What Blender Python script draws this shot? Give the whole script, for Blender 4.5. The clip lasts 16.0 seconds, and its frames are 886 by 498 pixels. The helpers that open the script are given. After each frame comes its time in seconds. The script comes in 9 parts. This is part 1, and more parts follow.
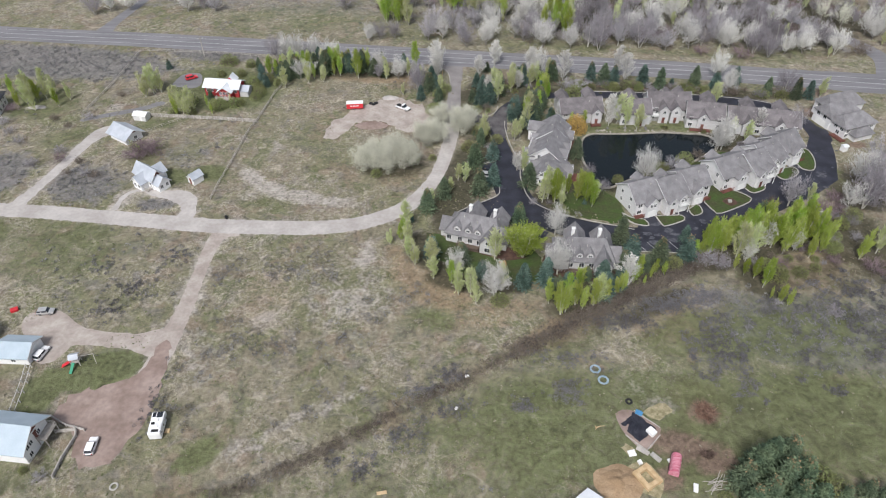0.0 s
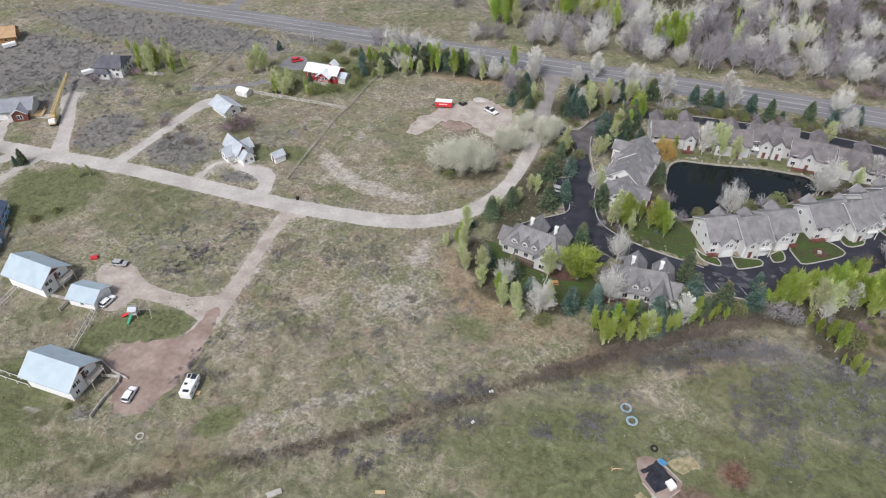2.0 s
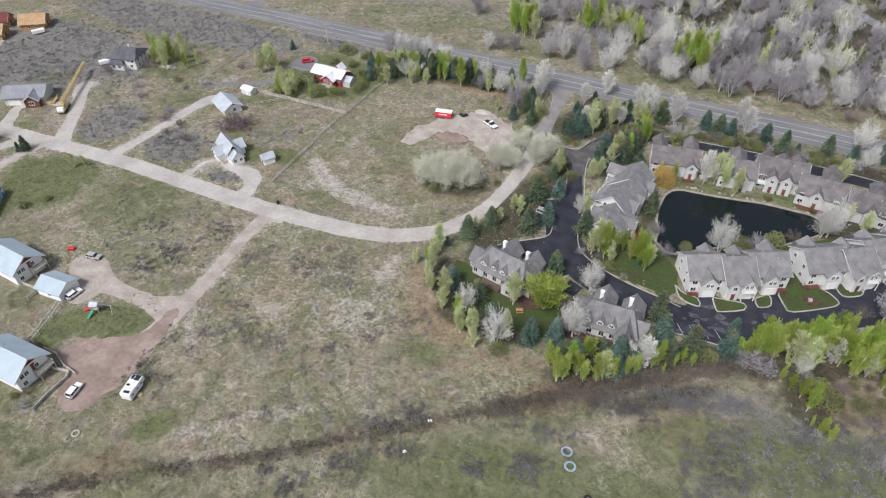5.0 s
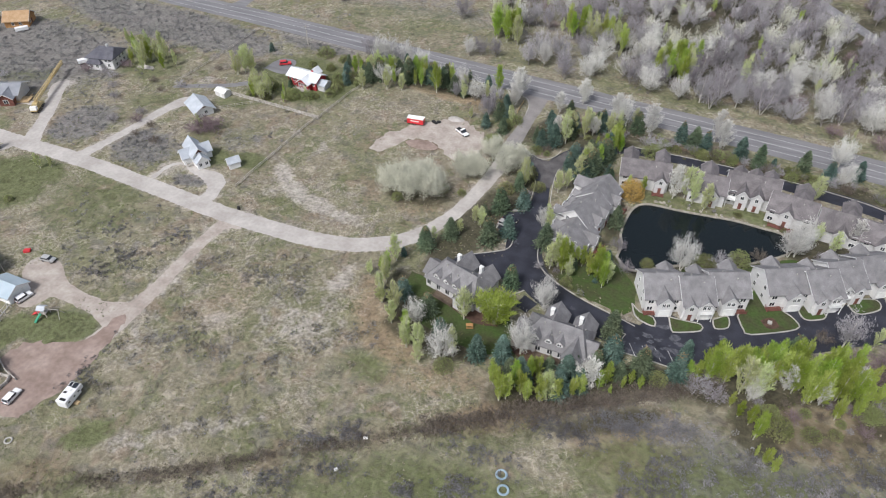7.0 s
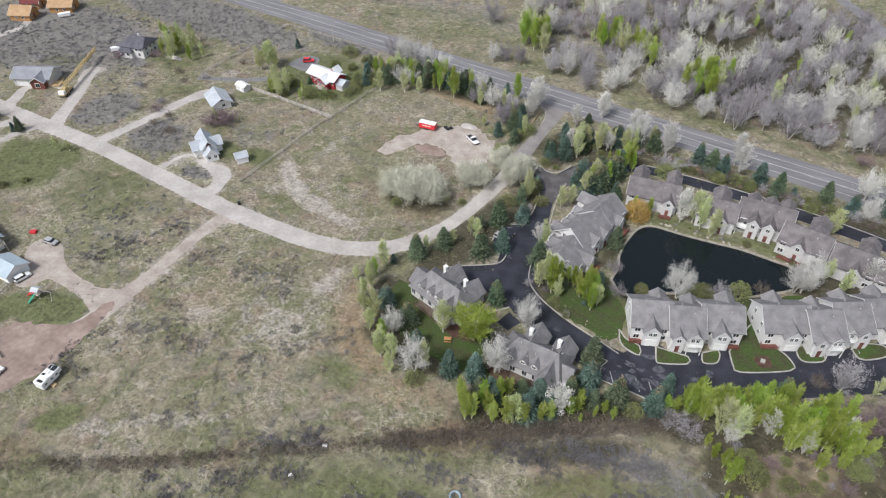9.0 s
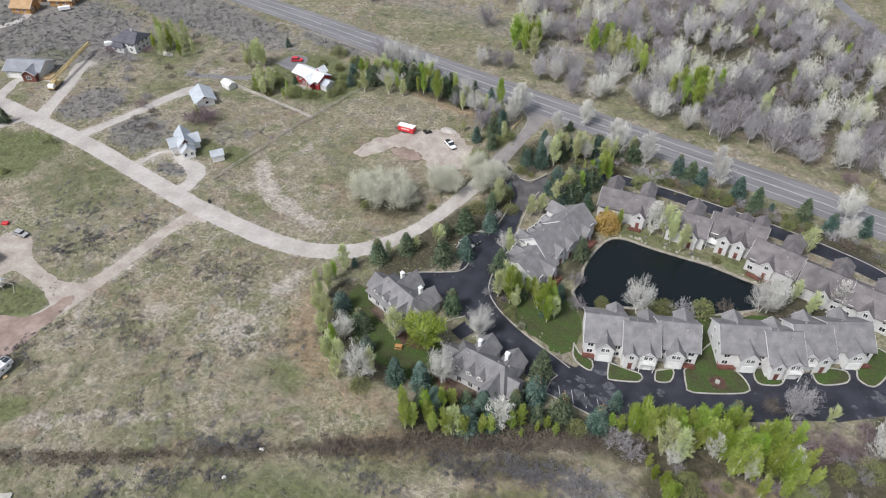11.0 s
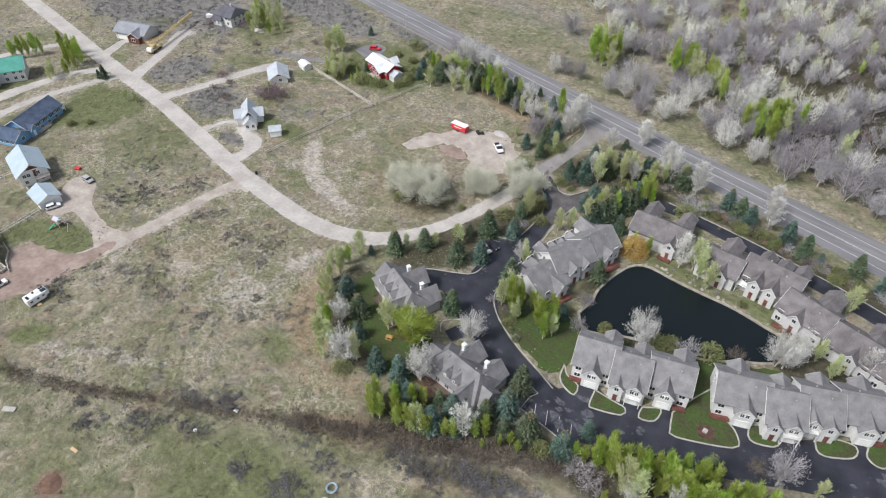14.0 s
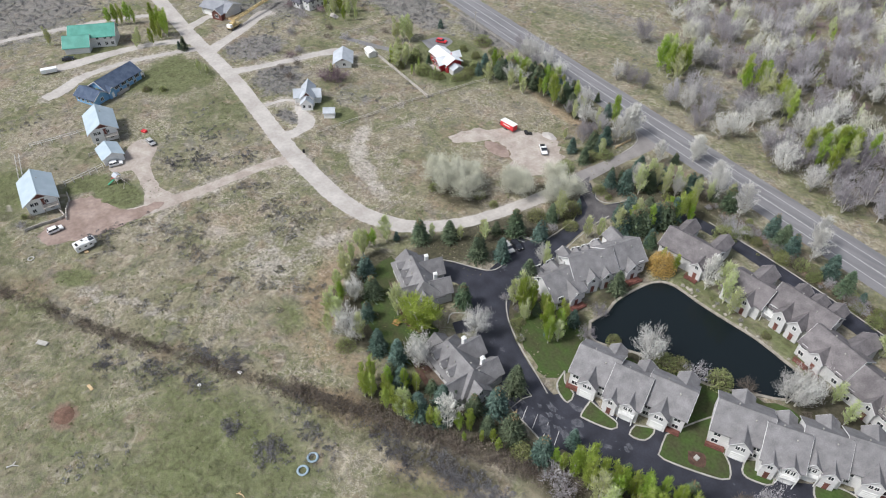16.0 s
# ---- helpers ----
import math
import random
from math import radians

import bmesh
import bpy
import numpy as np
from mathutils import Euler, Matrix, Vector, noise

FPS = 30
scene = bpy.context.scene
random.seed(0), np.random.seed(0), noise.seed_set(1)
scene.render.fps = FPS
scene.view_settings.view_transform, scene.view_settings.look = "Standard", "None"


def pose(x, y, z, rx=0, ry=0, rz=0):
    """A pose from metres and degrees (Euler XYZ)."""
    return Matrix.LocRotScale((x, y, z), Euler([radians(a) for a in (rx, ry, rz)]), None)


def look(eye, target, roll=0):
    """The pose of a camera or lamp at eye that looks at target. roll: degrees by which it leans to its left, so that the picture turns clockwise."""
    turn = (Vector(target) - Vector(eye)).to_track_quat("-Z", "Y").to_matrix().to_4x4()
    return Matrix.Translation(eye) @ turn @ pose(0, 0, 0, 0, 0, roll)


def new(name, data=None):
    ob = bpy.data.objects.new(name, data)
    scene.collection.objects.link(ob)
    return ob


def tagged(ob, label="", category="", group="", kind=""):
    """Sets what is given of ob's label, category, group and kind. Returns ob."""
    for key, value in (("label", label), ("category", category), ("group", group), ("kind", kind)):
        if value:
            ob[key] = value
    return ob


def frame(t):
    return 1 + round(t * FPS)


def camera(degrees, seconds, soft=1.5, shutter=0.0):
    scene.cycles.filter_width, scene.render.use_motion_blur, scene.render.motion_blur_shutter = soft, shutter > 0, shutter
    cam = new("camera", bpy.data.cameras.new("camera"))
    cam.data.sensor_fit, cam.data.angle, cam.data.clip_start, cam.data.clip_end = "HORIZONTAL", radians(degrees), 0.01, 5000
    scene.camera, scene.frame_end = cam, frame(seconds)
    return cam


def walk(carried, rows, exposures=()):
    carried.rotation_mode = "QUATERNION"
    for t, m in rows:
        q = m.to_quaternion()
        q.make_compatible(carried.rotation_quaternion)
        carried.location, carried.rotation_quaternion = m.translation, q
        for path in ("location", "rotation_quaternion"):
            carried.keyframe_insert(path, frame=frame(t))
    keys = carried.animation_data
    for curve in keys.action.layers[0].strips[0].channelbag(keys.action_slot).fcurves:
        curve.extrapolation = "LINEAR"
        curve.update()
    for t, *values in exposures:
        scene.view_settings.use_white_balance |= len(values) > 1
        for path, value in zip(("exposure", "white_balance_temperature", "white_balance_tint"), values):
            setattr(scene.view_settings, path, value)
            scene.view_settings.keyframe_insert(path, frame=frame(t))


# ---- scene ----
cam = camera(66.2, 16.0, soft=1.1)
METRES, EYE, TILT, LEAN, TURN = 135.0, 127.7, -41.8, 0.26, 0.0
ROWS = [
    (0.0, 0.0, 0.0, 0.0, 0.0, 0.0, -0.0),
    (0.5, 0.0288, 0.0023, 0.0035, 1.7, -0.06, -1.51),
    (1.0, 0.0571, 0.0067, 0.0087, 4.03, -0.19, -3.57),
    (1.5, 0.0851, 0.013, 0.0162, 6.53, -0.45, -5.74),
    (2.0, 0.1121, 0.0214, 0.0244, 9.36, -0.83, -8.17),
    (2.5, 0.1391, 0.031, 0.0344, 11.42, -1.2, -9.9),
    (3.0, 0.165, 0.0416, 0.046, 12.9, -1.52, -11.14),
    (3.5, 0.191, 0.0533, 0.0584, 13.76, -1.75, -11.84),
    (4.0, 0.2157, 0.0652, 0.0712, 13.76, -1.8, -11.89),
    (6.5, 0.3412, 0.1279, 0.1358, 15.09, -2.24, -13.25),
    (7.0, 0.3666, 0.1409, 0.1493, 15.42, -2.36, -13.57),
    (7.5, 0.3912, 0.1541, 0.1627, 16.13, -2.55, -14.2),
    (8.0, 0.4168, 0.1678, 0.1758, 17.2, -2.84, -15.07),
    (8.5, 0.4417, 0.1817, 0.1893, 18.62, -3.26, -16.2),
    (9.0, 0.4685, 0.1961, 0.2032, 20.07, -3.7, -17.3),
    (9.5, 0.4939, 0.21, 0.2162, 20.31, -3.77, -17.56),
    (10.0, 0.5199, 0.2235, 0.2298, 20.69, -3.93, -17.87),
    (12.5, 0.6511, 0.2883, 0.2941, 26.94, -6.16, -22.45),
    (13.0, 0.6773, 0.3012, 0.3065, 29.05, -7.02, -23.87),
    (13.5, 0.7037, 0.3146, 0.3192, 31.16, -7.91, -25.22),
    (14.0, 0.7295, 0.328, 0.3319, 33.26, -8.83, -26.53),
    (14.5, 0.755, 0.3418, 0.3453, 35.43, -9.86, -27.79),
    (15.0, 0.78, 0.3562, 0.3589, 37.66, -10.97, -29.03),
    (15.5, 0.8044, 0.3712, 0.3726, 40.1, -12.24, -30.29),
    (16.0, 0.8283, 0.3868, 0.3865, 42.58, -13.56, -31.51),
]
walk(cam, [(t, pose(0, 0, EYE, TILT, LEAN, TURN) @ pose(METRES * x, METRES * y, METRES * z, 90 + pitch, roll, yaw)) for t, x, y, z, yaw, pitch, roll in ROWS],
     exposures=[(0.0, 0.53, 6350, 11), (4.0, 0.55, 6350, 11), (9.0, 0.60, 6350, 10), (16.0, 0.70, 6350, 9)])

# ---- world and light: a bright overcast spring day ----
world = bpy.data.worlds.new("world")
scene.world = world
world.use_nodes = True
wn, wl = world.node_tree.nodes, world.node_tree.links
wn.clear()
sky = wn.new("ShaderNodeTexSky")
sky.sky_type, sky.sun_disc = "NISHITA", False
sky.sun_elevation, sky.sun_rotation = radians(52), radians(200)
sky.air_density, sky.dust_density = 1.0, 3.0
veil = wn.new("ShaderNodeHueSaturation")
veil.inputs["Saturation"].default_value = 0.55
wbg = wn.new("ShaderNodeBackground")
wbg.inputs["Strength"].default_value = 0.098
wout = wn.new("ShaderNodeOutputWorld")
wl.new(sky.outputs[0], veil.inputs["Color"])
wl.new(veil.outputs[0], wbg.inputs["Color"])
wl.new(wbg.outputs[0], wout.inputs["Surface"])
sun_data = bpy.data.lights.new("sun", "SUN")
sun_data.energy, sun_data.angle, sun_data.color = 2.05, radians(14), (1.0, 0.982, 0.965)
sun = new("sun", sun_data)
sun.matrix_world = look((0, 0, 300), (0 + 300 * math.sin(radians(20)) / math.tan(radians(52)), 0 + 300 * math.cos(radians(20)) / math.tan(radians(52)), 0))
scene.view_settings.exposure = 0.7


# ---- materials ----
def shade(name, c1, c2, scale=1.0, rough=0.8, fine=12.0, fine_amt=0.25, bump=0.0, rnd=0.0, island=0.0, metal=0.0, translucent=0.0, stretch=(1, 1, 1), hue=0.0):
    """Two colours mixed by a coarse noise, darkened and lightened by a fine one, with optional variation by object or by island."""
    m = bpy.data.materials.new(name)
    m.use_nodes = True
    n, l = m.node_tree.nodes, m.node_tree.links
    n.clear()
    out, bs = n.new("ShaderNodeOutputMaterial"), n.new("ShaderNodeBsdfPrincipled")
    geo = n.new("ShaderNodeNewGeometry")
    mp = n.new("ShaderNodeMapping")
    mp.inputs["Scale"].default_value = stretch
    l.new(geo.outputs["Position"], mp.inputs["Vector"])
    n1, n2 = n.new("ShaderNodeTexNoise"), n.new("ShaderNodeTexNoise")
    n1.inputs["Scale"].default_value, n1.inputs["Detail"].default_value = scale, 4
    n2.inputs["Scale"].default_value, n2.inputs["Detail"].default_value = fine, 5
    l.new(mp.outputs[0], n1.inputs["Vector"])
    l.new(mp.outputs[0], n2.inputs["Vector"])
    rp = n.new("ShaderNodeValToRGB")
    rp.color_ramp.elements[0].position, rp.color_ramp.elements[1].position = 0.35, 0.65
    rp.color_ramp.elements[0].color, rp.color_ramp.elements[1].color = (*c1, 1), (*c2, 1)
    l.new(n1.outputs["Fac"], rp.inputs["Fac"])
    hs = n.new("ShaderNodeHueSaturation")
    l.new(rp.outputs[0], hs.inputs["Color"])
    val = n.new("ShaderNodeMath")
    val.operation = "MULTIPLY_ADD"
    val.inputs[1].default_value, val.inputs[2].default_value = 2 * fine_amt, 1 - fine_amt
    l.new(n2.outputs["Fac"], val.inputs[0])
    last = val.outputs[0]
    info = n.new("ShaderNodeObjectInfo")
    for amount, socket in ((rnd, info.outputs["Random"]), (island, geo.outputs["Random Per Island"])):
        if amount:
            a, b = n.new("ShaderNodeMath"), n.new("ShaderNodeMath")
            a.operation, b.operation = "MULTIPLY_ADD", "MULTIPLY"
            a.inputs[1].default_value, a.inputs[2].default_value = 2 * amount, 1 - amount
            l.new(socket, a.inputs[0])
            l.new(last, b.inputs[0])
            l.new(a.outputs[0], b.inputs[1])
            last = b.outputs[0]
    l.new(last, hs.inputs["Value"])
    if hue:
        a = n.new("ShaderNodeMath")
        a.operation = "MULTIPLY_ADD"
        a.inputs[1].default_value, a.inputs[2].default_value = 2 * hue, 0.5 - hue
        l.new(info.outputs["Random"], a.inputs[0])
        l.new(a.outputs[0], hs.inputs["Hue"])
    l.new(hs.outputs[0], bs.inputs["Base Color"])
    bs.inputs["Roughness"].default_value, bs.inputs["Metallic"].default_value = rough, metal
    if rough > 0.6:
        bs.inputs["Specular IOR Level"].default_value = 0.25
    if bump:
        bp = n.new("ShaderNodeBump")
        bp.inputs["Strength"].default_value, bp.inputs["Distance"].default_value = min(1.0, bump * 4), bump
        l.new(n2.outputs["Fac"], bp.inputs["Height"])
        l.new(bp.outputs[0], bs.inputs["Normal"])
    last = bs.outputs[0]
    if translucent:
        tr, mx = n.new("ShaderNodeBsdfTranslucent"), n.new("ShaderNodeMixShader")
        l.new(hs.outputs[0], tr.inputs["Color"])
        mx.inputs[0].default_value = translucent
        l.new(last, mx.inputs[1])
        l.new(tr.outputs[0], mx.inputs[2])
        last = mx.outputs[0]
    l.new(last, out.inputs["Surface"])
    return m


def ground_material():
    m = bpy.data.materials.new("meadow")
    m.use_nodes = True
    n, l = m.node_tree.nodes, m.node_tree.links
    n.clear()
    out, bs = n.new("ShaderNodeOutputMaterial"), n.new("ShaderNodeBsdfPrincipled")
    geo = n.new("ShaderNodeNewGeometry")

    def tex(scale, detail=5, stretch=None, rot=0.0, dist=0.0):
        t = n.new("ShaderNodeTexNoise")
        t.inputs["Scale"].default_value, t.inputs["Detail"].default_value, t.inputs["Distortion"].default_value = scale, detail, dist
        if stretch:
            mp = n.new("ShaderNodeMapping")
            mp.inputs["Scale"].default_value = stretch
            mp.inputs["Rotation"].default_value = (0, 0, rot)
            l.new(geo.outputs["Position"], mp.inputs["Vector"])
            l.new(mp.outputs[0], t.inputs["Vector"])
        else:
            l.new(geo.outputs["Position"], t.inputs["Vector"])
        return t.outputs["Fac"]

    def ramp(fac, a, b):
        r = n.new("ShaderNodeMapRange")
        r.interpolation_type = "SMOOTHSTEP"
        r.inputs[1].default_value, r.inputs[2].default_value = a, b
        l.new(fac, r.inputs[0])
        return r.outputs[0]

    def math_node(op, a, b):
        k = n.new("ShaderNodeMath")
        k.operation = op
        for i, v in enumerate((a, b)):
            if isinstance(v, (int, float)):
                k.inputs[i].default_value = v
            else:
                l.new(v, k.inputs[i])
        return k.outputs[0]

    def mix(fac, a, b):
        k = n.new("ShaderNodeMix")
        k.data_type = "RGBA"
        l.new(fac, k.inputs[0])
        for i, v in ((6, a), (7, b)):
            if isinstance(v, tuple):
                k.inputs[i].default_value = (*v, 1)
            else:
                l.new(v, k.inputs[i])
        return k.outputs[2]

    big, mid, fine, tiny = tex(0.035, 6), tex(0.22, 8, dist=0.6), tex(1.1, 8), tex(4.5, 4)
    col = mix(ramp(big, 0.38, 0.62), G_OLIVE, G_TAN)
    blot = tex(0.085, 5, dist=1.4)
    col = mix(math_node("MULTIPLY", ramp(blot, 0.48, 0.35), 0.65), col, G_MOSS)
    rust = tex(0.11, 6, dist=1.0)
    col = mix(math_node("MULTIPLY", ramp(rust, 0.52, 0.64), 0.65), col, G_RUST)
    col = mix(math_node("MULTIPLY", ramp(mid, 0.48, 0.68), 0.7), col, G_GREY)
    swirl = tex(0.16, 9, dist=2.4)
    col = mix(math_node("MULTIPLY", ramp(swirl, 0.56, 0.68), 0.5), col, G_STRAW)
    # wandering pale lines of flattened stalks
    patchy = ramp(tex(0.05, 3), 0.44, 0.58)
    for size, width in ((0.12, 0.014), (0.27, 0.020), (0.6, 0.026)):
        vein = math_node("ABSOLUTE", math_node("SUBTRACT", tex(size, 7, dist=1.3), 0.5), 0.0)
        col = mix(math_node("MULTIPLY", math_node("MULTIPLY", ramp(vein, width, 0.0), patchy), 0.75), col, G_STRAW)
    fleck = tex(0.75, 7, dist=0.4)
    col = mix(math_node("MULTIPLY", ramp(fleck, 0.58, 0.70), 0.5), col, G_GREY)
    edge = math_node("ADD", math_node("MULTIPLY", math_node("SUBTRACT", mid, 0.5), 0.9), math_node("MULTIPLY", math_node("SUBTRACT", fine, 0.5), 0.7))
    # the litter layer also paints tree shade into the ground colour
    for name, colour, strength in (("sage", G_SAGE, 0.8), ("dry", G_DRY, 0.85), ("green", G_GREEN, 0.9), ("bare", G_BARE, 0.85), ("litter_shade", G_LITTER_SHADE, 0.9), ("soil", G_SOIL, 0.95)):
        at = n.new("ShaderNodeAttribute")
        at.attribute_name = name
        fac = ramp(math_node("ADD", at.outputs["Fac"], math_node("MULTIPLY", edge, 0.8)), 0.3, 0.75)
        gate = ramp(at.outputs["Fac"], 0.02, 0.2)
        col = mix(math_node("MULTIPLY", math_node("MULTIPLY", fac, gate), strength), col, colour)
    hs = n.new("ShaderNodeHueSaturation")
    l.new(col, hs.inputs["Color"])
    lumps = tex(0.36, 6, dist=1.2)
    v = math_node("ADD", math_node("ADD", math_node("MULTIPLY", fine, 1.2), math_node("MULTIPLY", tiny, 0.5)), math_node("MULTIPLY", lumps, 1.5))
    l.new(math_node("ADD", v, -0.52), hs.inputs["Value"])
    l.new(hs.outputs[0], bs.inputs["Base Color"])
    bs.inputs["Roughness"].default_value, bs.inputs["Specular IOR Level"].default_value = 0.95, 0.1
    bp = n.new("ShaderNodeBump")
    bp.inputs["Strength"].default_value, bp.inputs["Distance"].default_value = 0.9, 0.35
    l.new(math_node("ADD", fine, math_node("MULTIPLY", tiny, 0.5)), bp.inputs["Height"])
    l.new(bp.outputs[0], bs.inputs["Normal"])
    l.new(bs.outputs[0], out.inputs["Surface"])
    return m


G_OLIVE, G_TAN, G_GREY, G_STRAW = (0.154, 0.152, 0.090), (0.210, 0.187, 0.137), (0.172, 0.157, 0.138), (0.340, 0.305, 0.250)
G_MOSS, G_RUST = (0.115, 0.128, 0.062), (0.200, 0.155, 0.118)
G_SAGE, G_DRY, G_GREEN, G_BARE, G_SOIL = (0.158, 0.152, 0.150), (0.225, 0.168, 0.110), (0.106, 0.118, 0.056), (0.345, 0.315, 0.280), (0.165, 0.120, 0.092)
# brown leaf litter, darkened further to stand in for shade under trees
G_LITTER_SHADE = (0.058, 0.054, 0.036)

M_GROUND = ground_material()
M_GRAVEL = shade("gravel", (0.36, 0.332, 0.308), (0.46, 0.432, 0.405), 0.14, 0.95, 0.9, 0.22, 0.03)
M_TRACK = shade("worn_track", (0.31, 0.265, 0.232), (0.42, 0.375, 0.335), 0.25, 0.95, 1.2, 0.25, 0.03)
M_APRON_DARK = shade("dusty_asphalt", (0.075, 0.070, 0.072), (0.125, 0.117, 0.118), 0.3, 0.9, 3, 0.3, 0.02)
M_APRON = shade("worn_apron", (0.20, 0.185, 0.18), (0.26, 0.243, 0.235), 0.2, 0.95, 2, 0.2, 0.02)
M_YARD = shade("red_dirt", (0.22, 0.162, 0.137), (0.33, 0.258, 0.224), 0.16, 0.95, 0.8, 0.35, 0.06)
M_ASPHALT = shade("fresh_asphalt", (0.0150, 0.0160, 0.0235), (0.034, 0.035, 0.048), 0.22, 0.6, 3, 0.45, 0.01)
M_PATCH = shade("worn_asphalt", (0.055, 0.057, 0.068), (0.115, 0.117, 0.132), 1.2, 0.85, 6, 0.5, 0.01)
M_HIGHWAY = shade("old_asphalt", (0.155, 0.152, 0.160), (0.215, 0.210, 0.217), 0.15, 0.62, 5, 0.22, 0.01, stretch=(0.3, 3, 1))
M_PAINT = shade("road_paint", (0.42, 0.415, 0.40), (0.56, 0.555, 0.54), 1.5, 0.8, 8, 0.4)
M_CONCRETE = shade("concrete", (0.30, 0.288, 0.262), (0.42, 0.405, 0.372), 0.6, 0.9, 9, 0.2, 0.01)
M_STONE = shade("shore_stone", (0.20, 0.185, 0.155), (0.31, 0.285, 0.245), 0.7, 0.9, 4, 0.4, 0.05, island=0.25)
M_ROOF = shade("grey_shingle", (0.160, 0.155, 0.159), (0.225, 0.219, 0.223), 0.45, 0.9, 5, 0.4, 0.04, rnd=0.08)
M_ROOF_W = shade("weathered_shingle", (0.118, 0.108, 0.111), (0.184, 0.168, 0.171), 0.4, 0.9, 4, 0.42, 0.04, rnd=0.07)
M_ROOF_DK = shade("slate_shingle", (0.085, 0.085, 0.103), (0.125, 0.124, 0.142), 0.5, 0.9, 7, 0.3, 0.03)
M_ROOF_BLUE = shade("blue_shingle", (0.062, 0.085, 0.135), (0.092, 0.120, 0.175), 0.5, 0.9, 6, 0.3, 0.03)
M_METAL_BLUE = shade("pale_blue_metal", (0.34, 0.415, 0.47), (0.40, 0.475, 0.53), 0.3, 0.5, 3, 0.08)
M_METAL_GREY = shade("grey_metal", (0.36, 0.39, 0.43), (0.46, 0.49, 0.53), 0.4, 0.5, 3, 0.1)
M_METAL_DARK = shade("dark_grey_metal", (0.20, 0.21, 0.235), (0.27, 0.28, 0.305), 0.4, 0.5, 3, 0.12)
M_METAL_WHITE = shade("white_metal", (0.66, 0.68, 0.70), (0.76, 0.78, 0.80), 0.4, 0.5, 3, 0.06)
M_METAL_GREEN = shade("green_metal", (0.03, 0.22, 0.17), (0.05, 0.28, 0.22), 0.4, 0.45, 3, 0.1)
M_SIDING = shade("pale_siding", (0.61, 0.605, 0.60), (0.69, 0.685, 0.68), 0.5, 0.8, 4, 0.08, 0.01, stretch=(1, 1, 8))
M_SIDING_G = shade("grey_siding", (0.50, 0.495, 0.49), (0.58, 0.575, 0.57), 0.5, 0.8, 4, 0.08, 0.01, stretch=(1, 1, 8))
M_WHITE = shade("white_siding", (0.76, 0.76, 0.75), (0.84, 0.84, 0.83), 0.5, 0.75, 4, 0.06, 0.01, stretch=(1, 1, 8))
M_POLE = shade("pale_poles", (0.46, 0.44, 0.41), (0.60, 0.58, 0.55), 0.8, 0.9, 6, 0.2, 0.01)
M_TRIM = shade("white_trim", (0.72, 0.72, 0.70), (0.80, 0.80, 0.78), 1.0, 0.7, 6, 0.06)
M_RED = shade("red_siding", (0.30, 0.030, 0.035), (0.40, 0.045, 0.05), 0.6, 0.75, 4, 0.15)
M_BLUE = shade("blue_siding", (0.16, 0.34, 0.56), (0.21, 0.40, 0.62), 0.6, 0.75, 4, 0.1, stretch=(1, 1, 8))
M_LOG = shade("honey_log", (0.36, 0.19, 0.075), (0.48, 0.27, 0.12), 1.0, 0.8, 5, 0.25, 0.02, stretch=(1, 1, 5))
M_LOG_ROOF = shade("tan_roof", (0.36, 0.235, 0.13), (0.44, 0.30, 0.18), 0.6, 0.9, 5, 0.2)
M_MAROON = shade("maroon_roof", (0.12, 0.035, 0.035), (0.17, 0.05, 0.05), 0.6, 0.85, 5, 0.2)
M_CEDAR = shade("red_cedar", (0.125, 0.052, 0.042), (0.20, 0.085, 0.068), 0.8, 0.8, 6, 0.3, 0.01)
M_WOOD = shade("grey_wood", (0.34, 0.315, 0.285), (0.48, 0.45, 0.41), 0.8, 0.9, 6, 0.25, 0.02)
M_NEWWOOD = shade("new_timber", (0.46, 0.33, 0.18), (0.58, 0.44, 0.27), 0.8, 0.85, 5, 0.2)
M_GLASS = shade("window_glass", (0.02, 0.024, 0.03), (0.035, 0.04, 0.048), 0.5, 0.12, 2, 0.1)
M_RUBBER = shade("rubber", (0.018, 0.018, 0.019), (0.03, 0.03, 0.031), 2, 0.85, 9, 0.2)
M_STEEL = shade("steel", (0.30, 0.30, 0.31), (0.42, 0.42, 0.43), 1, 0.4, 6, 0.1, metal=0.8)
M_CARWHITE = shade("white_car_paint", (0.74, 0.74, 0.75), (0.80, 0.80, 0.80), 1, 0.3, 3, 0.03)
M_CARSILVER = shade("silver_car_paint", (0.42, 0.42, 0.42), (0.50, 0.50, 0.49), 1, 0.3, 3, 0.05, metal=0.3)
M_CARDARK = shade("dark_car_paint", (0.02, 0.022, 0.03), (0.035, 0.037, 0.045), 1, 0.25, 3, 0.05)
M_CARRED = shade("red_paint", (0.55, 0.025, 0.035), (0.62, 0.04, 0.05), 1, 0.4, 3, 0.08)
M_PINK = shade("faded_pink_paint", (0.42, 0.085, 0.14), (0.60, 0.30, 0.35), 1.6, 0.6, 4, 0.2, stretch=(0.4, 3, 1))
M_LIGHT = shade("lamp_lens", (0.6, 0.6, 0.55), (0.7, 0.7, 0.66), 1, 0.2, 3, 0.05)
M_TAIL = shade("tail_lens", (0.35, 0.01, 0.01), (0.42, 0.02, 0.02), 1, 0.25, 3, 0.05)
M_YELLOW = shade("crane_yellow", (0.44, 0.33, 0.15), (0.54, 0.43, 0.22), 0.8, 0.5, 4, 0.15)
M_TARP = shade("black_tarp", (0.012, 0.013, 0.02), (0.03, 0.031, 0.04), 0.8, 0.5, 2, 0.3, 0.05)
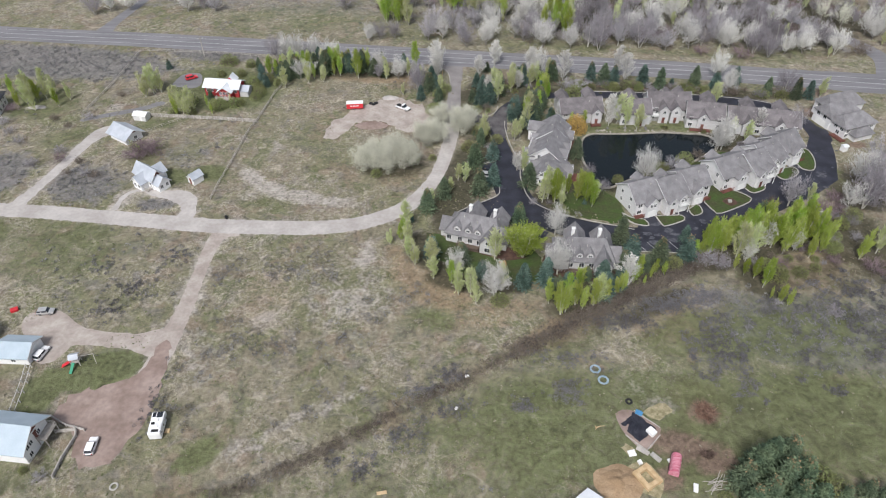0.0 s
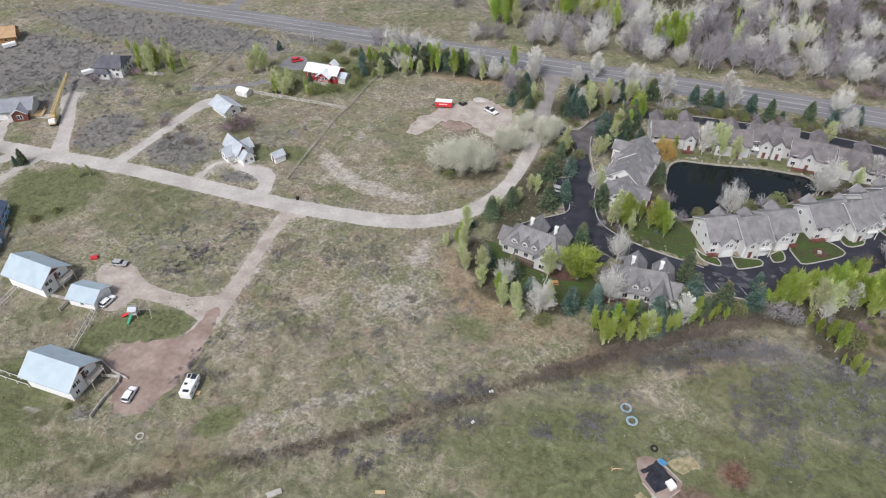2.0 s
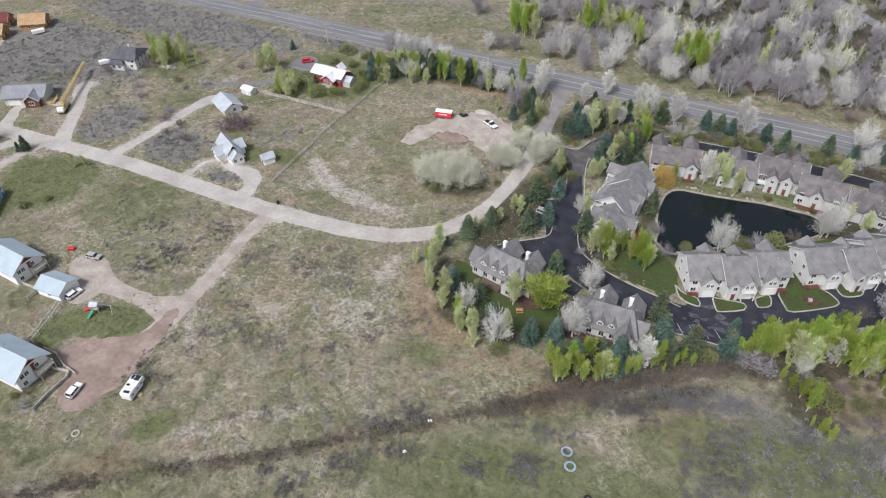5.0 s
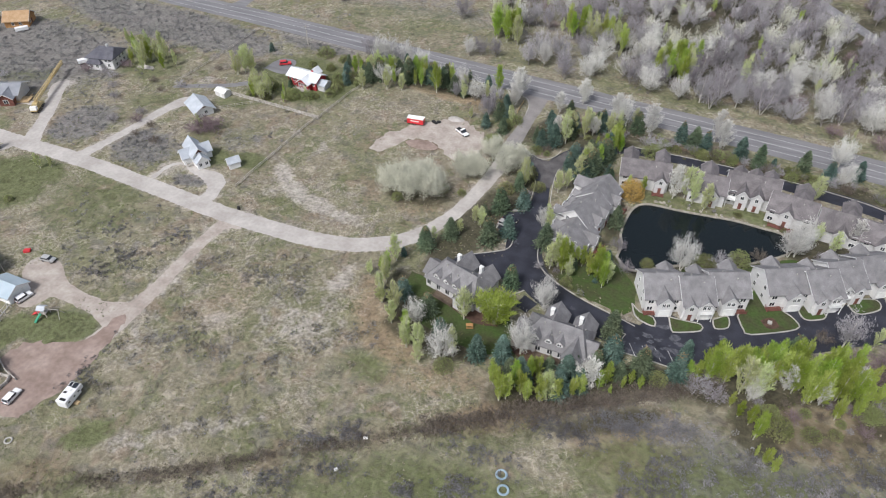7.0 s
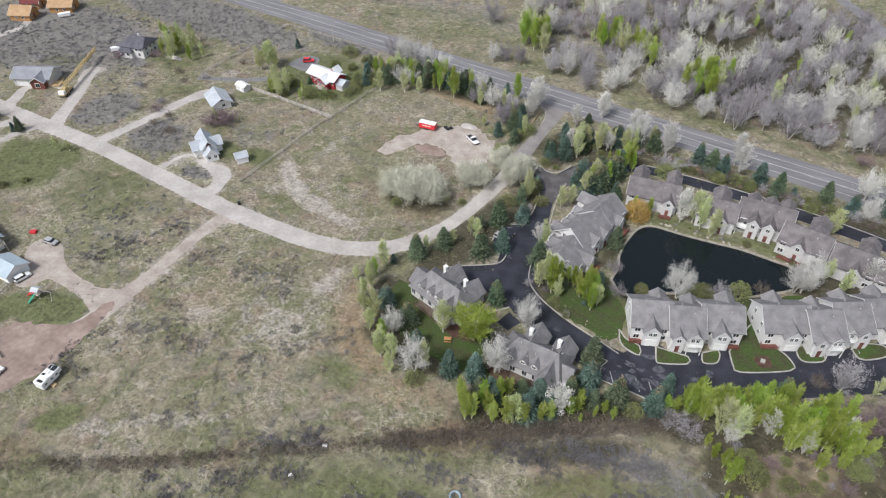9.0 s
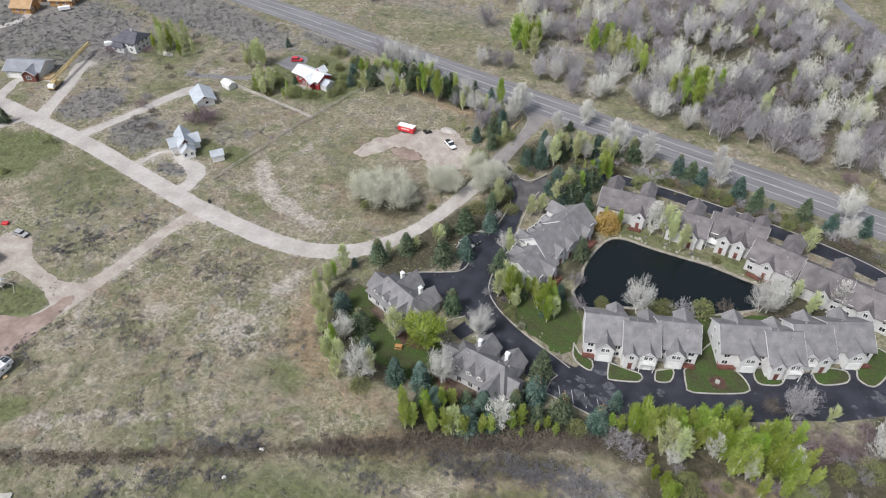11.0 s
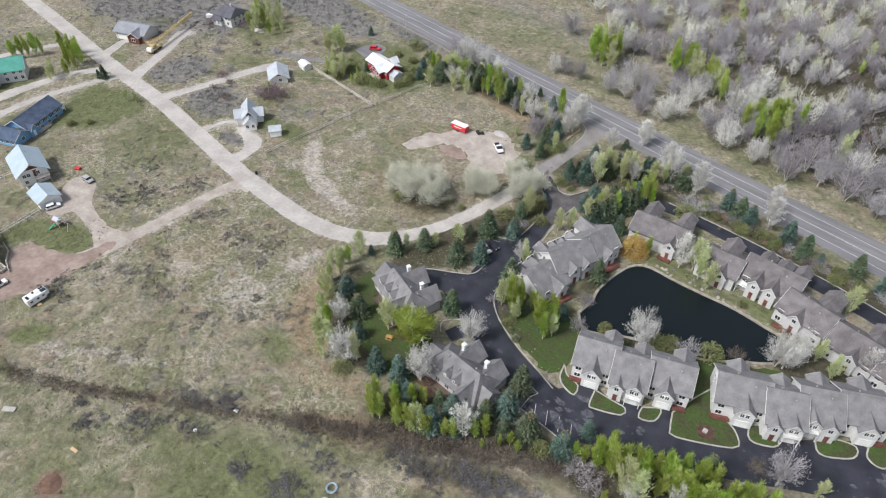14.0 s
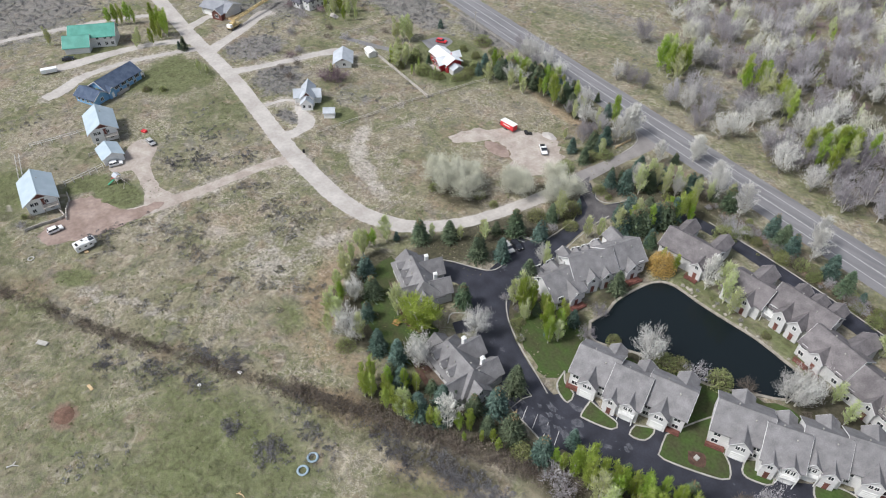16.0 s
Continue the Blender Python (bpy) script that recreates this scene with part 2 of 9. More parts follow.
M_TYREBLUE = shade("blue_grey_ring", (0.20, 0.28, 0.34), (0.30, 0.38, 0.44), 0.8, 0.6, 4, 0.2)
M_BARK = shade("grey_bark", (0.20, 0.18, 0.16), (0.30, 0.275, 0.25), 2, 0.95, 8, 0.3, rnd=0.2)
M_PALEBARK = shade("pale_bark", (0.42, 0.40, 0.35), (0.56, 0.54, 0.48), 2, 0.9, 8, 0.25, rnd=0.15)
M_BROWNBARK = shade("brown_bark", (0.10, 0.075, 0.055), (0.15, 0.115, 0.09), 2, 0.95, 8, 0.3)
M_TWIG = shade("grey_twigs", (0.285, 0.272, 0.285), (0.395, 0.38, 0.392), 0.12, 0.95, 3, 0.12, rnd=0.2, island=0.14, hue=0.015)
M_TWIG_PINK = shade("rosy_twigs", (0.215, 0.198, 0.213), (0.305, 0.285, 0.302), 0.12, 0.95, 3, 0.12, rnd=0.18, island=0.14)
M_TWIG_PALE = shade("pale_twigs", (0.51, 0.50, 0.47), (0.63, 0.62, 0.585), 0.2, 0.95, 3, 0.12, rnd=0.15, island=0.12, hue=0.015)
M_TWIG_PLUM = shade("plum_twigs", (0.16, 0.115, 0.128), (0.24, 0.18, 0.195), 0.3, 0.95, 3, 0.15, rnd=0.2, island=0.2)
M_TWIG_BROWN = shade("brown_twigs", (0.12, 0.098, 0.080), (0.20, 0.168, 0.138), 0.2, 0.95, 3, 0.2, rnd=0.15, island=0.2)
M_HEDGE = shade("dark_hedge_twigs", (0.095, 0.076, 0.062), (0.175, 0.145, 0.120), 0.25, 0.95, 3, 0.2, island=0.25)
M_WILLOW = shade("willow_haze", (0.49, 0.49, 0.40), (0.61, 0.605, 0.505), 0.3, 0.95, 3, 0.12, rnd=0.1, island=0.12)
M_LEAF = shade("young_leaf", (0.34, 0.42, 0.085), (0.47, 0.54, 0.155), 0.3, 0.7, 3, 0.15, rnd=0.2, island=0.2, translucent=0.3, hue=0.015)
M_LEAF_DEEP = shade("bright_leaf", (0.255, 0.355, 0.048), (0.38, 0.47, 0.108), 0.3, 0.7, 3, 0.15, rnd=0.2, island=0.2, translucent=0.3, hue=0.015)
M_LEAF_PALE = shade("opening_leaf", (0.46, 0.51, 0.23), (0.59, 0.625, 0.345), 0.3, 0.75, 3, 0.15, rnd=0.15, island=0.18, translucent=0.25, hue=0.015)
M_LEAF_OLIVE = shade("olive_leaf", (0.165, 0.190, 0.075), (0.27, 0.29, 0.125), 0.3, 0.75, 3, 0.15, rnd=0.2, island=0.2, translucent=0.2, hue=0.012)
M_LEAF_ORANGE = shade("ochre_leaf", (0.46, 0.31, 0.095), (0.60, 0.43, 0.16), 0.5, 0.75, 3, 0.15, island=0.25, translucent=0.25)
M_NEEDLE = shade("spruce_needle", (0.050, 0.078, 0.046), (0.105, 0.140, 0.078), 0.4, 0.8, 4, 0.2, rnd=0.25, island=0.4, hue=0.02)
M_NEEDLE_MID = shade("olive_spruce_needle", (0.065, 0.095, 0.058), (0.130, 0.165, 0.095), 0.4, 0.8, 4, 0.2, rnd=0.2, island=0.4, hue=0.02)
M_NEEDLE_BLUE = shade("blue_spruce_needle", (0.054, 0.096, 0.078), (0.118, 0.174, 0.145), 0.4, 0.8, 4, 0.2, rnd=0.2, island=0.4, hue=0.015)
M_REDSOIL = shade("red_brown_soil", (0.105, 0.062, 0.045), (0.17, 0.105, 0.078), 0.6, 0.95, 3, 0.4, 0.08)
M_CONES = shade("cone_tips", (0.17, 0.125, 0.07), (0.25, 0.19, 0.105), 0.6, 0.85, 4, 0.2, island=0.3)
M_SAGE = shade("sagebrush", (0.160, 0.158, 0.158), (0.240, 0.237, 0.236), 0.1, 0.95, 3, 0.2, island=0.22)
M_SAGE_BLUE = shade("dusky_sagebrush", (0.108, 0.103, 0.108), (0.180, 0.174, 0.180), 0.1, 0.95, 3, 0.2, island=0.25)
M_TUFT = shade("dry_tufts", (0.19, 0.172, 0.125), (0.29, 0.262, 0.20), 0.06, 0.95, 2, 0.2, island=0.25)
M_GRASS = shade("grass_tufts", (0.10, 0.125, 0.045), (0.17, 0.18, 0.08), 0.06, 0.95, 2, 0.2, island=0.4)
M_BRUSH = shade("cut_brush", (0.155, 0.092, 0.066), (0.24, 0.155, 0.115), 0.6, 0.95, 4, 0.3, island=0.4)
M_BRUSH_DARK = shade("dark_brush", (0.075, 0.052, 0.042), (0.13, 0.092, 0.075), 0.6, 0.95, 4, 0.3, island=0.4)
M_STRAWBED = shade("straw_litter", (0.20, 0.18, 0.10), (0.36, 0.31, 0.20), 0.9, 0.95, 5, 0.45, 0.03)
M_MULCH = shade("red_mulch", (0.060, 0.036, 0.028), (0.11, 0.065, 0.05), 0.8, 0.95, 6, 0.4, 0.03)
M_LAWN = shade("lawn", (0.056, 0.060, 0.028), (0.052, 0.086, 0.022), 0.28, 0.9, 1.6, 0.5, 0.08)
M_SPOIL = shade("spoil_heap", (0.27, 0.185, 0.11), (0.36, 0.26, 0.165), 0.4, 0.95, 3, 0.3, 0.1)
M_GREENPLASTIC = shade("green_plastic", (0.02, 0.22, 0.12), (0.03, 0.28, 0.16), 1, 0.5, 3, 0.1)
M_BLUEPLASTIC = shade("blue_tarp", (0.06, 0.22, 0.42), (0.10, 0.30, 0.52), 1, 0.5, 3, 0.15)

M_WATER = bpy.data.materials.new("pond_water")
M_WATER.use_nodes = True
wb = M_WATER.node_tree.nodes["Principled BSDF"]
wb.inputs["Base Color"].default_value, wb.inputs["Roughness"].default_value, wb.inputs["IOR"].default_value = (0.008, 0.012, 0.014, 1), 0.06, 1.33
wnz, wbp = M_WATER.node_tree.nodes.new("ShaderNodeTexNoise"), M_WATER.node_tree.nodes.new("ShaderNodeBump")
wgeo = M_WATER.node_tree.nodes.new("ShaderNodeNewGeometry")
wnz.inputs["Scale"].default_value, wbp.inputs["Strength"].default_value, wbp.inputs["Distance"].default_value = 1.2, 0.15, 0.05
M_WATER.node_tree.links.new(wgeo.outputs["Position"], wnz.inputs["Vector"])
M_WATER.node_tree.links.new(wnz.outputs["Fac"], wbp.inputs["Height"])
M_WATER.node_tree.links.new(wbp.outputs[0], wb.inputs["Normal"])


# ---- mesh helpers ----
def thing(name, x=0.0, y=0.0, z=0.0, turn=0.0, label="", category="", group="", kind=""):
    ob = new(name)
    ob.empty_display_size = 0.5
    ob.matrix_world = pose(x, y, z, 0, 0, turn)
    return tagged(ob, label, category, group, kind)


def part(name, bm, material, parent=None, label=""):
    if isinstance(bm, bmesh.types.BMesh):
        me = bpy.data.meshes.new(name)
        bm.normal_update()
        bm.to_mesh(me)
        bm.free()
    else:
        me = bm
    if material and not me.materials:
        me.materials.append(material)
    ob = new(name, me)
    ob.parent = parent
    return tagged(ob, label)


def raw(name, verts, faces, material=None):
    me = bpy.data.meshes.new(name)
    me.from_pydata([tuple(v) for v in verts], [], [tuple(f) for f in faces])
    me.update()
    if material:
        me.materials.append(material)
    return me


def tri_cloud(name, tris, material):
    """A mesh of loose triangles from an array of shape (n, 3, 3)."""
    k = len(tris)
    me = bpy.data.meshes.new(name)
    me.vertices.add(3 * k)
    me.vertices.foreach_set("co", np.ascontiguousarray(tris, dtype=np.float32).ravel())
    me.loops.add(3 * k)
    me.loops.foreach_set("vertex_index", np.arange(3 * k, dtype=np.int32))
    me.polygons.add(k)
    me.polygons.foreach_set("loop_start", np.arange(0, 3 * k, 3, dtype=np.int32))
    me.update(calc_edges=True)
    me.materials.append(material)
    return me


def box(bm, x0, x1, y0, y1, z0, z1, m=None):
    vs = [Vector((x, y, z)) for z in (z0, z1) for x, y in ((x0, y0), (x1, y0), (x1, y1), (x0, y1))]
    vs = [bm.verts.new(m @ v if m else v) for v in vs]
    for f in ((3, 2, 1, 0), (4, 5, 6, 7), (0, 1, 5, 4), (1, 2, 6, 5), (2, 3, 7, 6), (3, 0, 4, 7)):
        bm.faces.new([vs[i] for i in f])


def prism(bm, profile, a, b, axis="x"):
    """The profile, points (across, up), drawn out from a to b along the axis."""
    put = (lambda s, p: (s, p[0], p[1])) if axis == "x" else (lambda s, p: (p[0], s, p[1]))
    n = len(profile)
    v0, v1 = [bm.verts.new(put(a, p)) for p in profile], [bm.verts.new(put(b, p)) for p in profile]
    bm.faces.new(v0), bm.faces.new(v1[::-1])
    for i in range(n):
        bm.faces.new((v0[i], v1[i], v1[(i + 1) % n], v0[(i + 1) % n]))
    bmesh.ops.recalc_face_normals(bm, faces=bm.faces[:])


def tube(bm, pts, radii, sides=6):
    rings = []
    for i, p in enumerate(pts):
        p = Vector(p)
        d = (Vector(pts[min(i + 1, len(pts) - 1)]) - Vector(pts[max(i - 1, 0)])).normalized()
        u = d.orthogonal().normalized()
        w = d.cross(u)
        rings.append([bm.verts.new(p + radii[i] * (math.cos(a) * u + math.sin(a) * w)) for a in (2 * math.pi * k / sides for k in range(sides))])
    for r0, r1 in zip(rings, rings[1:]):
        for k in range(sides):
            bm.faces.new((r0[k], r0[(k + 1) % sides], r1[(k + 1) % sides], r1[k]))
    bm.faces.new(rings[0][::-1]), bm.faces.new(rings[-1])


def smooth_line(pts, step=2.0):
    """A Catmull-Rom line through the points, sampled about every step metres."""
    pts = [np.array(p, float) for p in pts]
    ext = [2 * pts[0] - pts[1]] + pts + [2 * pts[-1] - pts[-2]]
    out = []
    for i in range(1, len(ext) - 2):
        p0, p1, p2, p3 = ext[i - 1:i + 3]
        k = max(2, int(np.linalg.norm(p2 - p1) / step))
        for s in np.arange(k) / k:
            out.append(0.5 * (2 * p1 + (p2 - p0) * s + (2 * p0 - 5 * p1 + 4 * p2 - p3) * s * s + (3 * p1 - p0 - 3 * p2 + p3) * s ** 3))
    return np.array(out + [pts[-1]])


def normals2d(line):
    d = np.gradient(line[:, :2], axis=0)
    d /= np.linalg.norm(d, axis=1)[:, None] + 1e-9
    return np.c_[-d[:, 1], d[:, 0]]


def ribbon(bm, pts, z, ragged=0.0, seed=0, step=1.0):
    """A flat strip along points (x, y, half width), with ragged edges."""
    line = smooth_line(pts, step)
    nn = normals2d(line)
    rng = np.random.RandomState(seed)
    rows = []
    for sign in (1, 0.5, 0, -0.5, -1):
        jit = rng.uniform(-1, 1, len(line)) * ragged * (abs(sign) == 1)
        rows.append([bm.verts.new((*(p[:2] + n * sign * (p[2] + j)), z)) for p, n, j in zip(line, nn, jit)])
    for a, b in zip(rows, rows[1:]):
        for i in range(len(line) - 1):
            bm.faces.new((b[i], b[i + 1], a[i + 1], a[i]))


def patch(bm, pts, z, ragged=0.0, seed=0, closed_step=1.5, round_it=True):
    """A flat patch inside a closed outline."""
    if round_it:
        line = smooth_line(list(pts) + [pts[0]], closed_step)[:-1]
    else:
        line = np.array(pts, float)
    rng = np.random.RandomState(seed)
    vs = [bm.verts.new((p[0] + rng.uniform(-ragged, ragged), p[1] + rng.uniform(-ragged, ragged), z)) for p in line]
    f = bm.faces.new(vs)
    f.normal_update()
    if f.normal.z < 0:
        f.normal_flip()
    bmesh.ops.triangulate(bm, faces=[f])


def kerb_line(name, pts, width=0.28, height=0.16, round_it=True, material=None, z0=0.0, label="pale concrete kerb along the asphalt drive"):
    line = smooth_line(pts, 1.0) if round_it else np.array(pts, float)
    nn = normals2d(line)
    bm = bmesh.new()
    rows = [[bm.verts.new((*(p[:2] + n * s * width / 2), z0 + h)) for p, n in zip(line, nn)] for s, h in ((1, 0), (1, height), (-1, height), (-1, 0))]
    for a, b in zip(rows, rows[1:]):
        for i in range(len(line) - 1):
            bm.faces.new((a[i], a[i + 1], b[i + 1], b[i]))
    bmesh.ops.recalc_face_normals(bm, faces=bm.faces[:])
    return tagged(part(name, bm, material or M_CONCRETE), label, "kerb", kind="structure")


# ---- the lines of the roads ----
LANE = [(-420, 184, 3.3), (-300, 174, 3.3), (-216, 167.3, 3.2), (-174, 163.4, 3.2), (-131, 161, 3.1), (-104, 158, 3.1), (-72, 153.8, 3.2), (-56, 152.7, 3.2), (-39, 152.3, 3.1), (-27, 153.8, 3.0),
        (-17, 158, 3.0), (-10.5, 163.5, 2.6), (-5.2, 172, 2.4), (-2, 180, 2.3), (0.6, 191.4, 2.3), (2.4, 203, 2.5), (2.9, 213, 2.7)]
APRON = [(2.6, 210, 2.6), (3.0, 218.8, 2.9), (3.5, 226.8, 2.5), (4.2, 238, 2.2), (4.5, 246, 2.7), (3.4, 252, 4.4), (2.2, 257, 8.0)]
SIDE = [(-61, 152.2, 3.6), (-65, 149.5, 2.6), (-66.4, 143, 2.0), (-66.8, 133, 1.9), (-66.9, 124, 2.0), (-67.4, 115.7, 2.4), (-68.0, 109.9, 2.8), (-68.6, 103.3, 2.8), (-69.2, 97, 3.2), (-70.5, 91, 3.4), (-71.5, 84, 3.0), (-72, 78, 2.2)]
HIGHWAY = [(-700, 352, 6.6), (-420, 316, 6.6), (-196, 286.6, 6.6), (-131, 279.2, 6.7), (-68.5, 270.8, 6.9), (-8.5, 262.3, 7.2), (28, 257.4, 7.3), (62, 253.2, 7.3), (95, 249, 7.3), (121, 244.7, 7.3), (146, 240.6, 7.4), (170, 236.7, 8), (320, 212, 7), (700, 150, 7)]
DRIVE = [(5.4, 217.2, 2.4), (9.6, 214.4, 2.4), (14, 210.8, 3.0), (17.2, 206, 2.8), (19.0, 198, 2.3), (20.0, 190, 2.8), (20.6, 180, 4.6), (20.8, 170, 5.2), (24.5, 161.5, 4.8), (32, 154.5, 4.6), (42, 150.3, 4.4), (52, 147.6, 4.6), (62, 147.2, 5.0), (72, 150.3, 5.0),
         (82.5, 155.2, 4.6), (93.5, 160.6, 4.6), (104, 166.8, 4.6), (113, 172.5, 5.0), (121, 180, 4.6), (126, 189, 3.4), (128.4, 199, 3.0), (127.4, 210, 2.6), (122, 219, 2.6), (112, 223.6, 3.2), (97, 226.2, 3.0), (80, 228.2, 2.8), (62, 229.6, 2.6), (46, 229.8, 2.2), (36, 228.4, 2.2), (29, 225.6, 2.4), (23, 220, 2.6), (18.6, 211.6, 2.4)]
GARAGE_LANE = [(-131, 163, 2.6), (-128, 174, 1.9), (-125, 187, 1.9), (-122.8, 198, 2.2), (-119.5, 205, 3.4), (-114, 207, 3.0)]
WHITE_LANE = [(-77.5, 155.5, 3.0), (-77.5, 161, 2.2), (-79.5, 166, 3.0), (-84, 168.2, 2.6), (-89, 169.2, 1.6), (-95, 171, 0.9), (-99, 168.6, 0.8), (-100, 161, 0.9)]
CRANE_LANE = [(-153, 163, 3.4), (-156.5, 170, 2.6), (-161, 179, 2.4), (-167, 189, 2.6), (-172.5, 198, 3.2), (-170.5, 201, 2.2)]
CRANE_LOOP = [(-179, 164, 3.0), (-182, 171, 2.2), (-184.5, 177.5, 2.0), (-181, 182.5, 2.4), (-172, 184.2, 1.2), (-166, 183.5, 1.0)]
GREEN_LANE = [(-166, 162, 3.0), (-170, 156, 2.2), (-173.5, 149, 2.0), (-175.6, 138, 2.2), (-176.5, 127, 3.0), (-176.6, 114, 3.2), (-178, 106, 2.0)]
BLUE_LANE = [(-158.5, 160, 2.0), (-160.5, 154, 1.4), (-162.2, 147, 1.4), (-164, 138.8, 1.5), (-165, 127, 1.6), (-163.5, 115, 2.2), (-158, 106, 3.2), (-155.5, 99, 2.4)]
WEST_LANE = [(-196, 164.5, 2.0), (-203, 156, 1.5), (-209, 139.3, 1.6), (-211.8, 126.7, 1.5), (-214.5, 111, 1.5), (-216, 98, 1.5), (-217, 60, 1.5)]
CABIN_LANE = [(-236, 222, 1.6), (-232, 212, 2.0), (-238, 200, 2.2), (-256, 186, 2.4), (-262, 172, 2.4)]
NE_ROAD = [(172, 238, 5), (178.5, 258, 4.2), (172, 277, 3.4), (160, 294, 3.2), (146, 320, 3.0), (126, 352, 3.0), (108, 382, 3.0), (92, 408, 3.0), (60, 460, 3.0)]
NW_STUB = [(-150.5, 283, 5), (-149.5, 294, 3.0), (-147.5, 305, 2.6), (-144, 322, 2.4), (-141, 345, 2.2)]
DITCH = [(-80, 50), (-70, 54.6), (-60, 60), (-48, 67), (-31.5, 75.4), (-21, 82), (-8.6, 89.4), (2, 95.8), (12.3, 102.4), (24, 109.6), (38, 118), (54, 127), (68, 135.2)]


# ---- ground ----
def soft_spots(px, py, spots, rng_seed=0):
    """The strongest of some soft ellipses (x, y, half length, half width, turn, strength) at each place."""
    val = np.zeros_like(px)
    for cx, cy, rx, ry, turn, strength in spots:
        c, s = math.cos(radians(turn)), math.sin(radians(turn))
        u, v = (c * (px - cx) + s * (py - cy)) / rx, (-s * (px - cx) + c * (py - cy)) / ry
        r = np.sqrt(u * u + v * v)
        val = np.maximum(val, strength * np.clip(1.45 - r, 0, 1) * np.clip(1.45 - r, 0, 1) * (3 - 2 * np.clip(1.45 - r, 0, 1)))
    return val


def near_line(px, py, pts, reach, step=3.0):
    line = smooth_line([p[:2] for p in pts], step)
    best = np.full_like(px, 1e9)
    for q in line:
        best = np.minimum(best, (px - q[0]) ** 2 + (py - q[1]) ** 2)
    return np.clip(1 - np.sqrt(best) / reach, 0, 1)


GREEN_SPOTS = [(80, 173, 5, 8, 20, 0.95), (46, 169, 8, 8, 0, 0.8), (64, 171, 16, 3.4, 22, 0.9), (88, 183, 14, 3.6, 27, 0.9), (8, 137, 16, 7, -20, 1.0), (30, 130, 10, 4, 0, 0.7), (-84, 178, 8, 6, 0, 0.6), (-102, 210, 10, 5, 0, 0.6), (-140, 140, 16, 12, 0, 0.8), (-82, 100, 12, 6.0, 15, 1.0), (-93, 94, 5, 8, 0, 0.9), (-85, 238, 24, 15, -10, 1.0), (-142, 149, 18, 9, 10, 0.9), (-128, 148, 14, 8, 0, 0.5), (-76, 180, 7, 6, 0, 0.8), (10, 139, 15, 7, -20, 1.0), (46, 164, 9, 8, -30, 1.0), (86, 167, 7, 6, 30, 1.0),
               (60, 206, 20, 4, 0, 0.7), (84, 207, 14, 4, -5, 0.8), (80, 178, 12, 4, 20, 0.9), (-180, 125, 14, 9, 80, 0.9), (-148, 128, 22, 9, 60, 0.8), (-52, 78, 7, 4, 40, 0.8), (45, 84, 62, 20, 0, 0.72), (100, 388, 18, 8, 0, 1.0)]
GREEN_SPOTS_2 = [(-84, 232, 22, 14, -10, 1.0), (-142, 142, 14, 12, 30, 1.0), (-104, 74, 14, 12, 0, 0.9), (-112, 98, 10, 10, 0, 0.55), (-96, 62, 16, 8, 0, 0.7), (-88, 178, 8, 5, 0, 0.9), (60, 269, 70, 5, -8, 0.5), (130, 258, 50, 5, -10, 0.5), (-20, 276, 50, 8, -8, 0.4), (60, 243, 60, 4, -8, 0.45), (84, 112, 34, 10, 10, 0.7), (60, 112, 20, 8, 25, 0.6), (92, 112, 40, 16, 0, 0.6), (-88, 62, 34, 10, 5, 0.55), (-112, 96, 9, 12, 0, 0.45), (-100, 150, 26, 7, -8, 0.4), (-50, 100, 12, 22, 20, 0.4), (-20, 110, 20, 8, 20, 0.4), (-42, 200, 18, 10, 0, 0.4), (-128, 200, 16, 8, 0, 0.5), (84, 86, 40, 18, 0, 0.75), (-30, 66, 34, 12, 26, 0.5), (30, 108, 20, 6, 28, 0.5), (-92, 74, 16, 8, 0, 0.5), (-30, 190, 16, 8, 20, 0.45), (-4, 116, 9, 5, -20, 0.6), (-190, 200, 18, 8, 30, 0.5), (-150, 225, 20, 14, 0, 0.6), (-100, 186, 8, 5, 0, 0.55), (0, 282, 60, 10, -7, 0.4), (-60, 300, 60, 20, -7, 0.45),
                 (120, 262, 60, 6, -9, 0.4), (118, 188, 5, 6, 0, 1.0), (-108, 142, 24, 16, 0, 0.55), (-50, 240, 18, 8, -8, 0.4), (5, 62, 40, 22, 20, 0.5)]
DRY_SPOTS = [(-4, 128, 16, 8, -35, 0.68), (14, 118, 18, 6, 20, 0.5), (-13, 140, 7, 4, -60, 0.6), (-14, 177, 12, 5, 20, 0.5), (-46, 122, 10, 18, 10, 0.45), (-30, 245, 26, 6, -8, 0.7), (30, 113, 18, 6, 30, 0.6), (-57, 66, 12, 5, 20, 0.5), (100, 135, 26, 10, 20, 0.6), (56, 90, 10, 9, 0, 0.6), (-44, 214, 8, 6, 0, 0.4), (60, 115, 20, 10, 20, 0.5)]
BARE_SPOTS = [(-83.1, 71.4, 1.6, 1.2, 0, 0.9), (-94.8, 71.7, 2.6, 1.6, 0, 0.7), (-32, 124, 32, 26, 0, 0.34), (-62, 178, 7, 4, -50, 0.75), (-54, 171, 9, 4.4, -30, 0.75), (-44, 167, 10, 4.4, -12, 0.75), (-32, 164.6, 8, 3.2, -12, 0.7), (-60, 168, 6, 4, 0, 0.5), (-22, 140, 3, 8, 0, 0.75), (-24, 122, 12, 9, 0, 0.55), (-44, 116, 8, 5, 30, 0.5)]
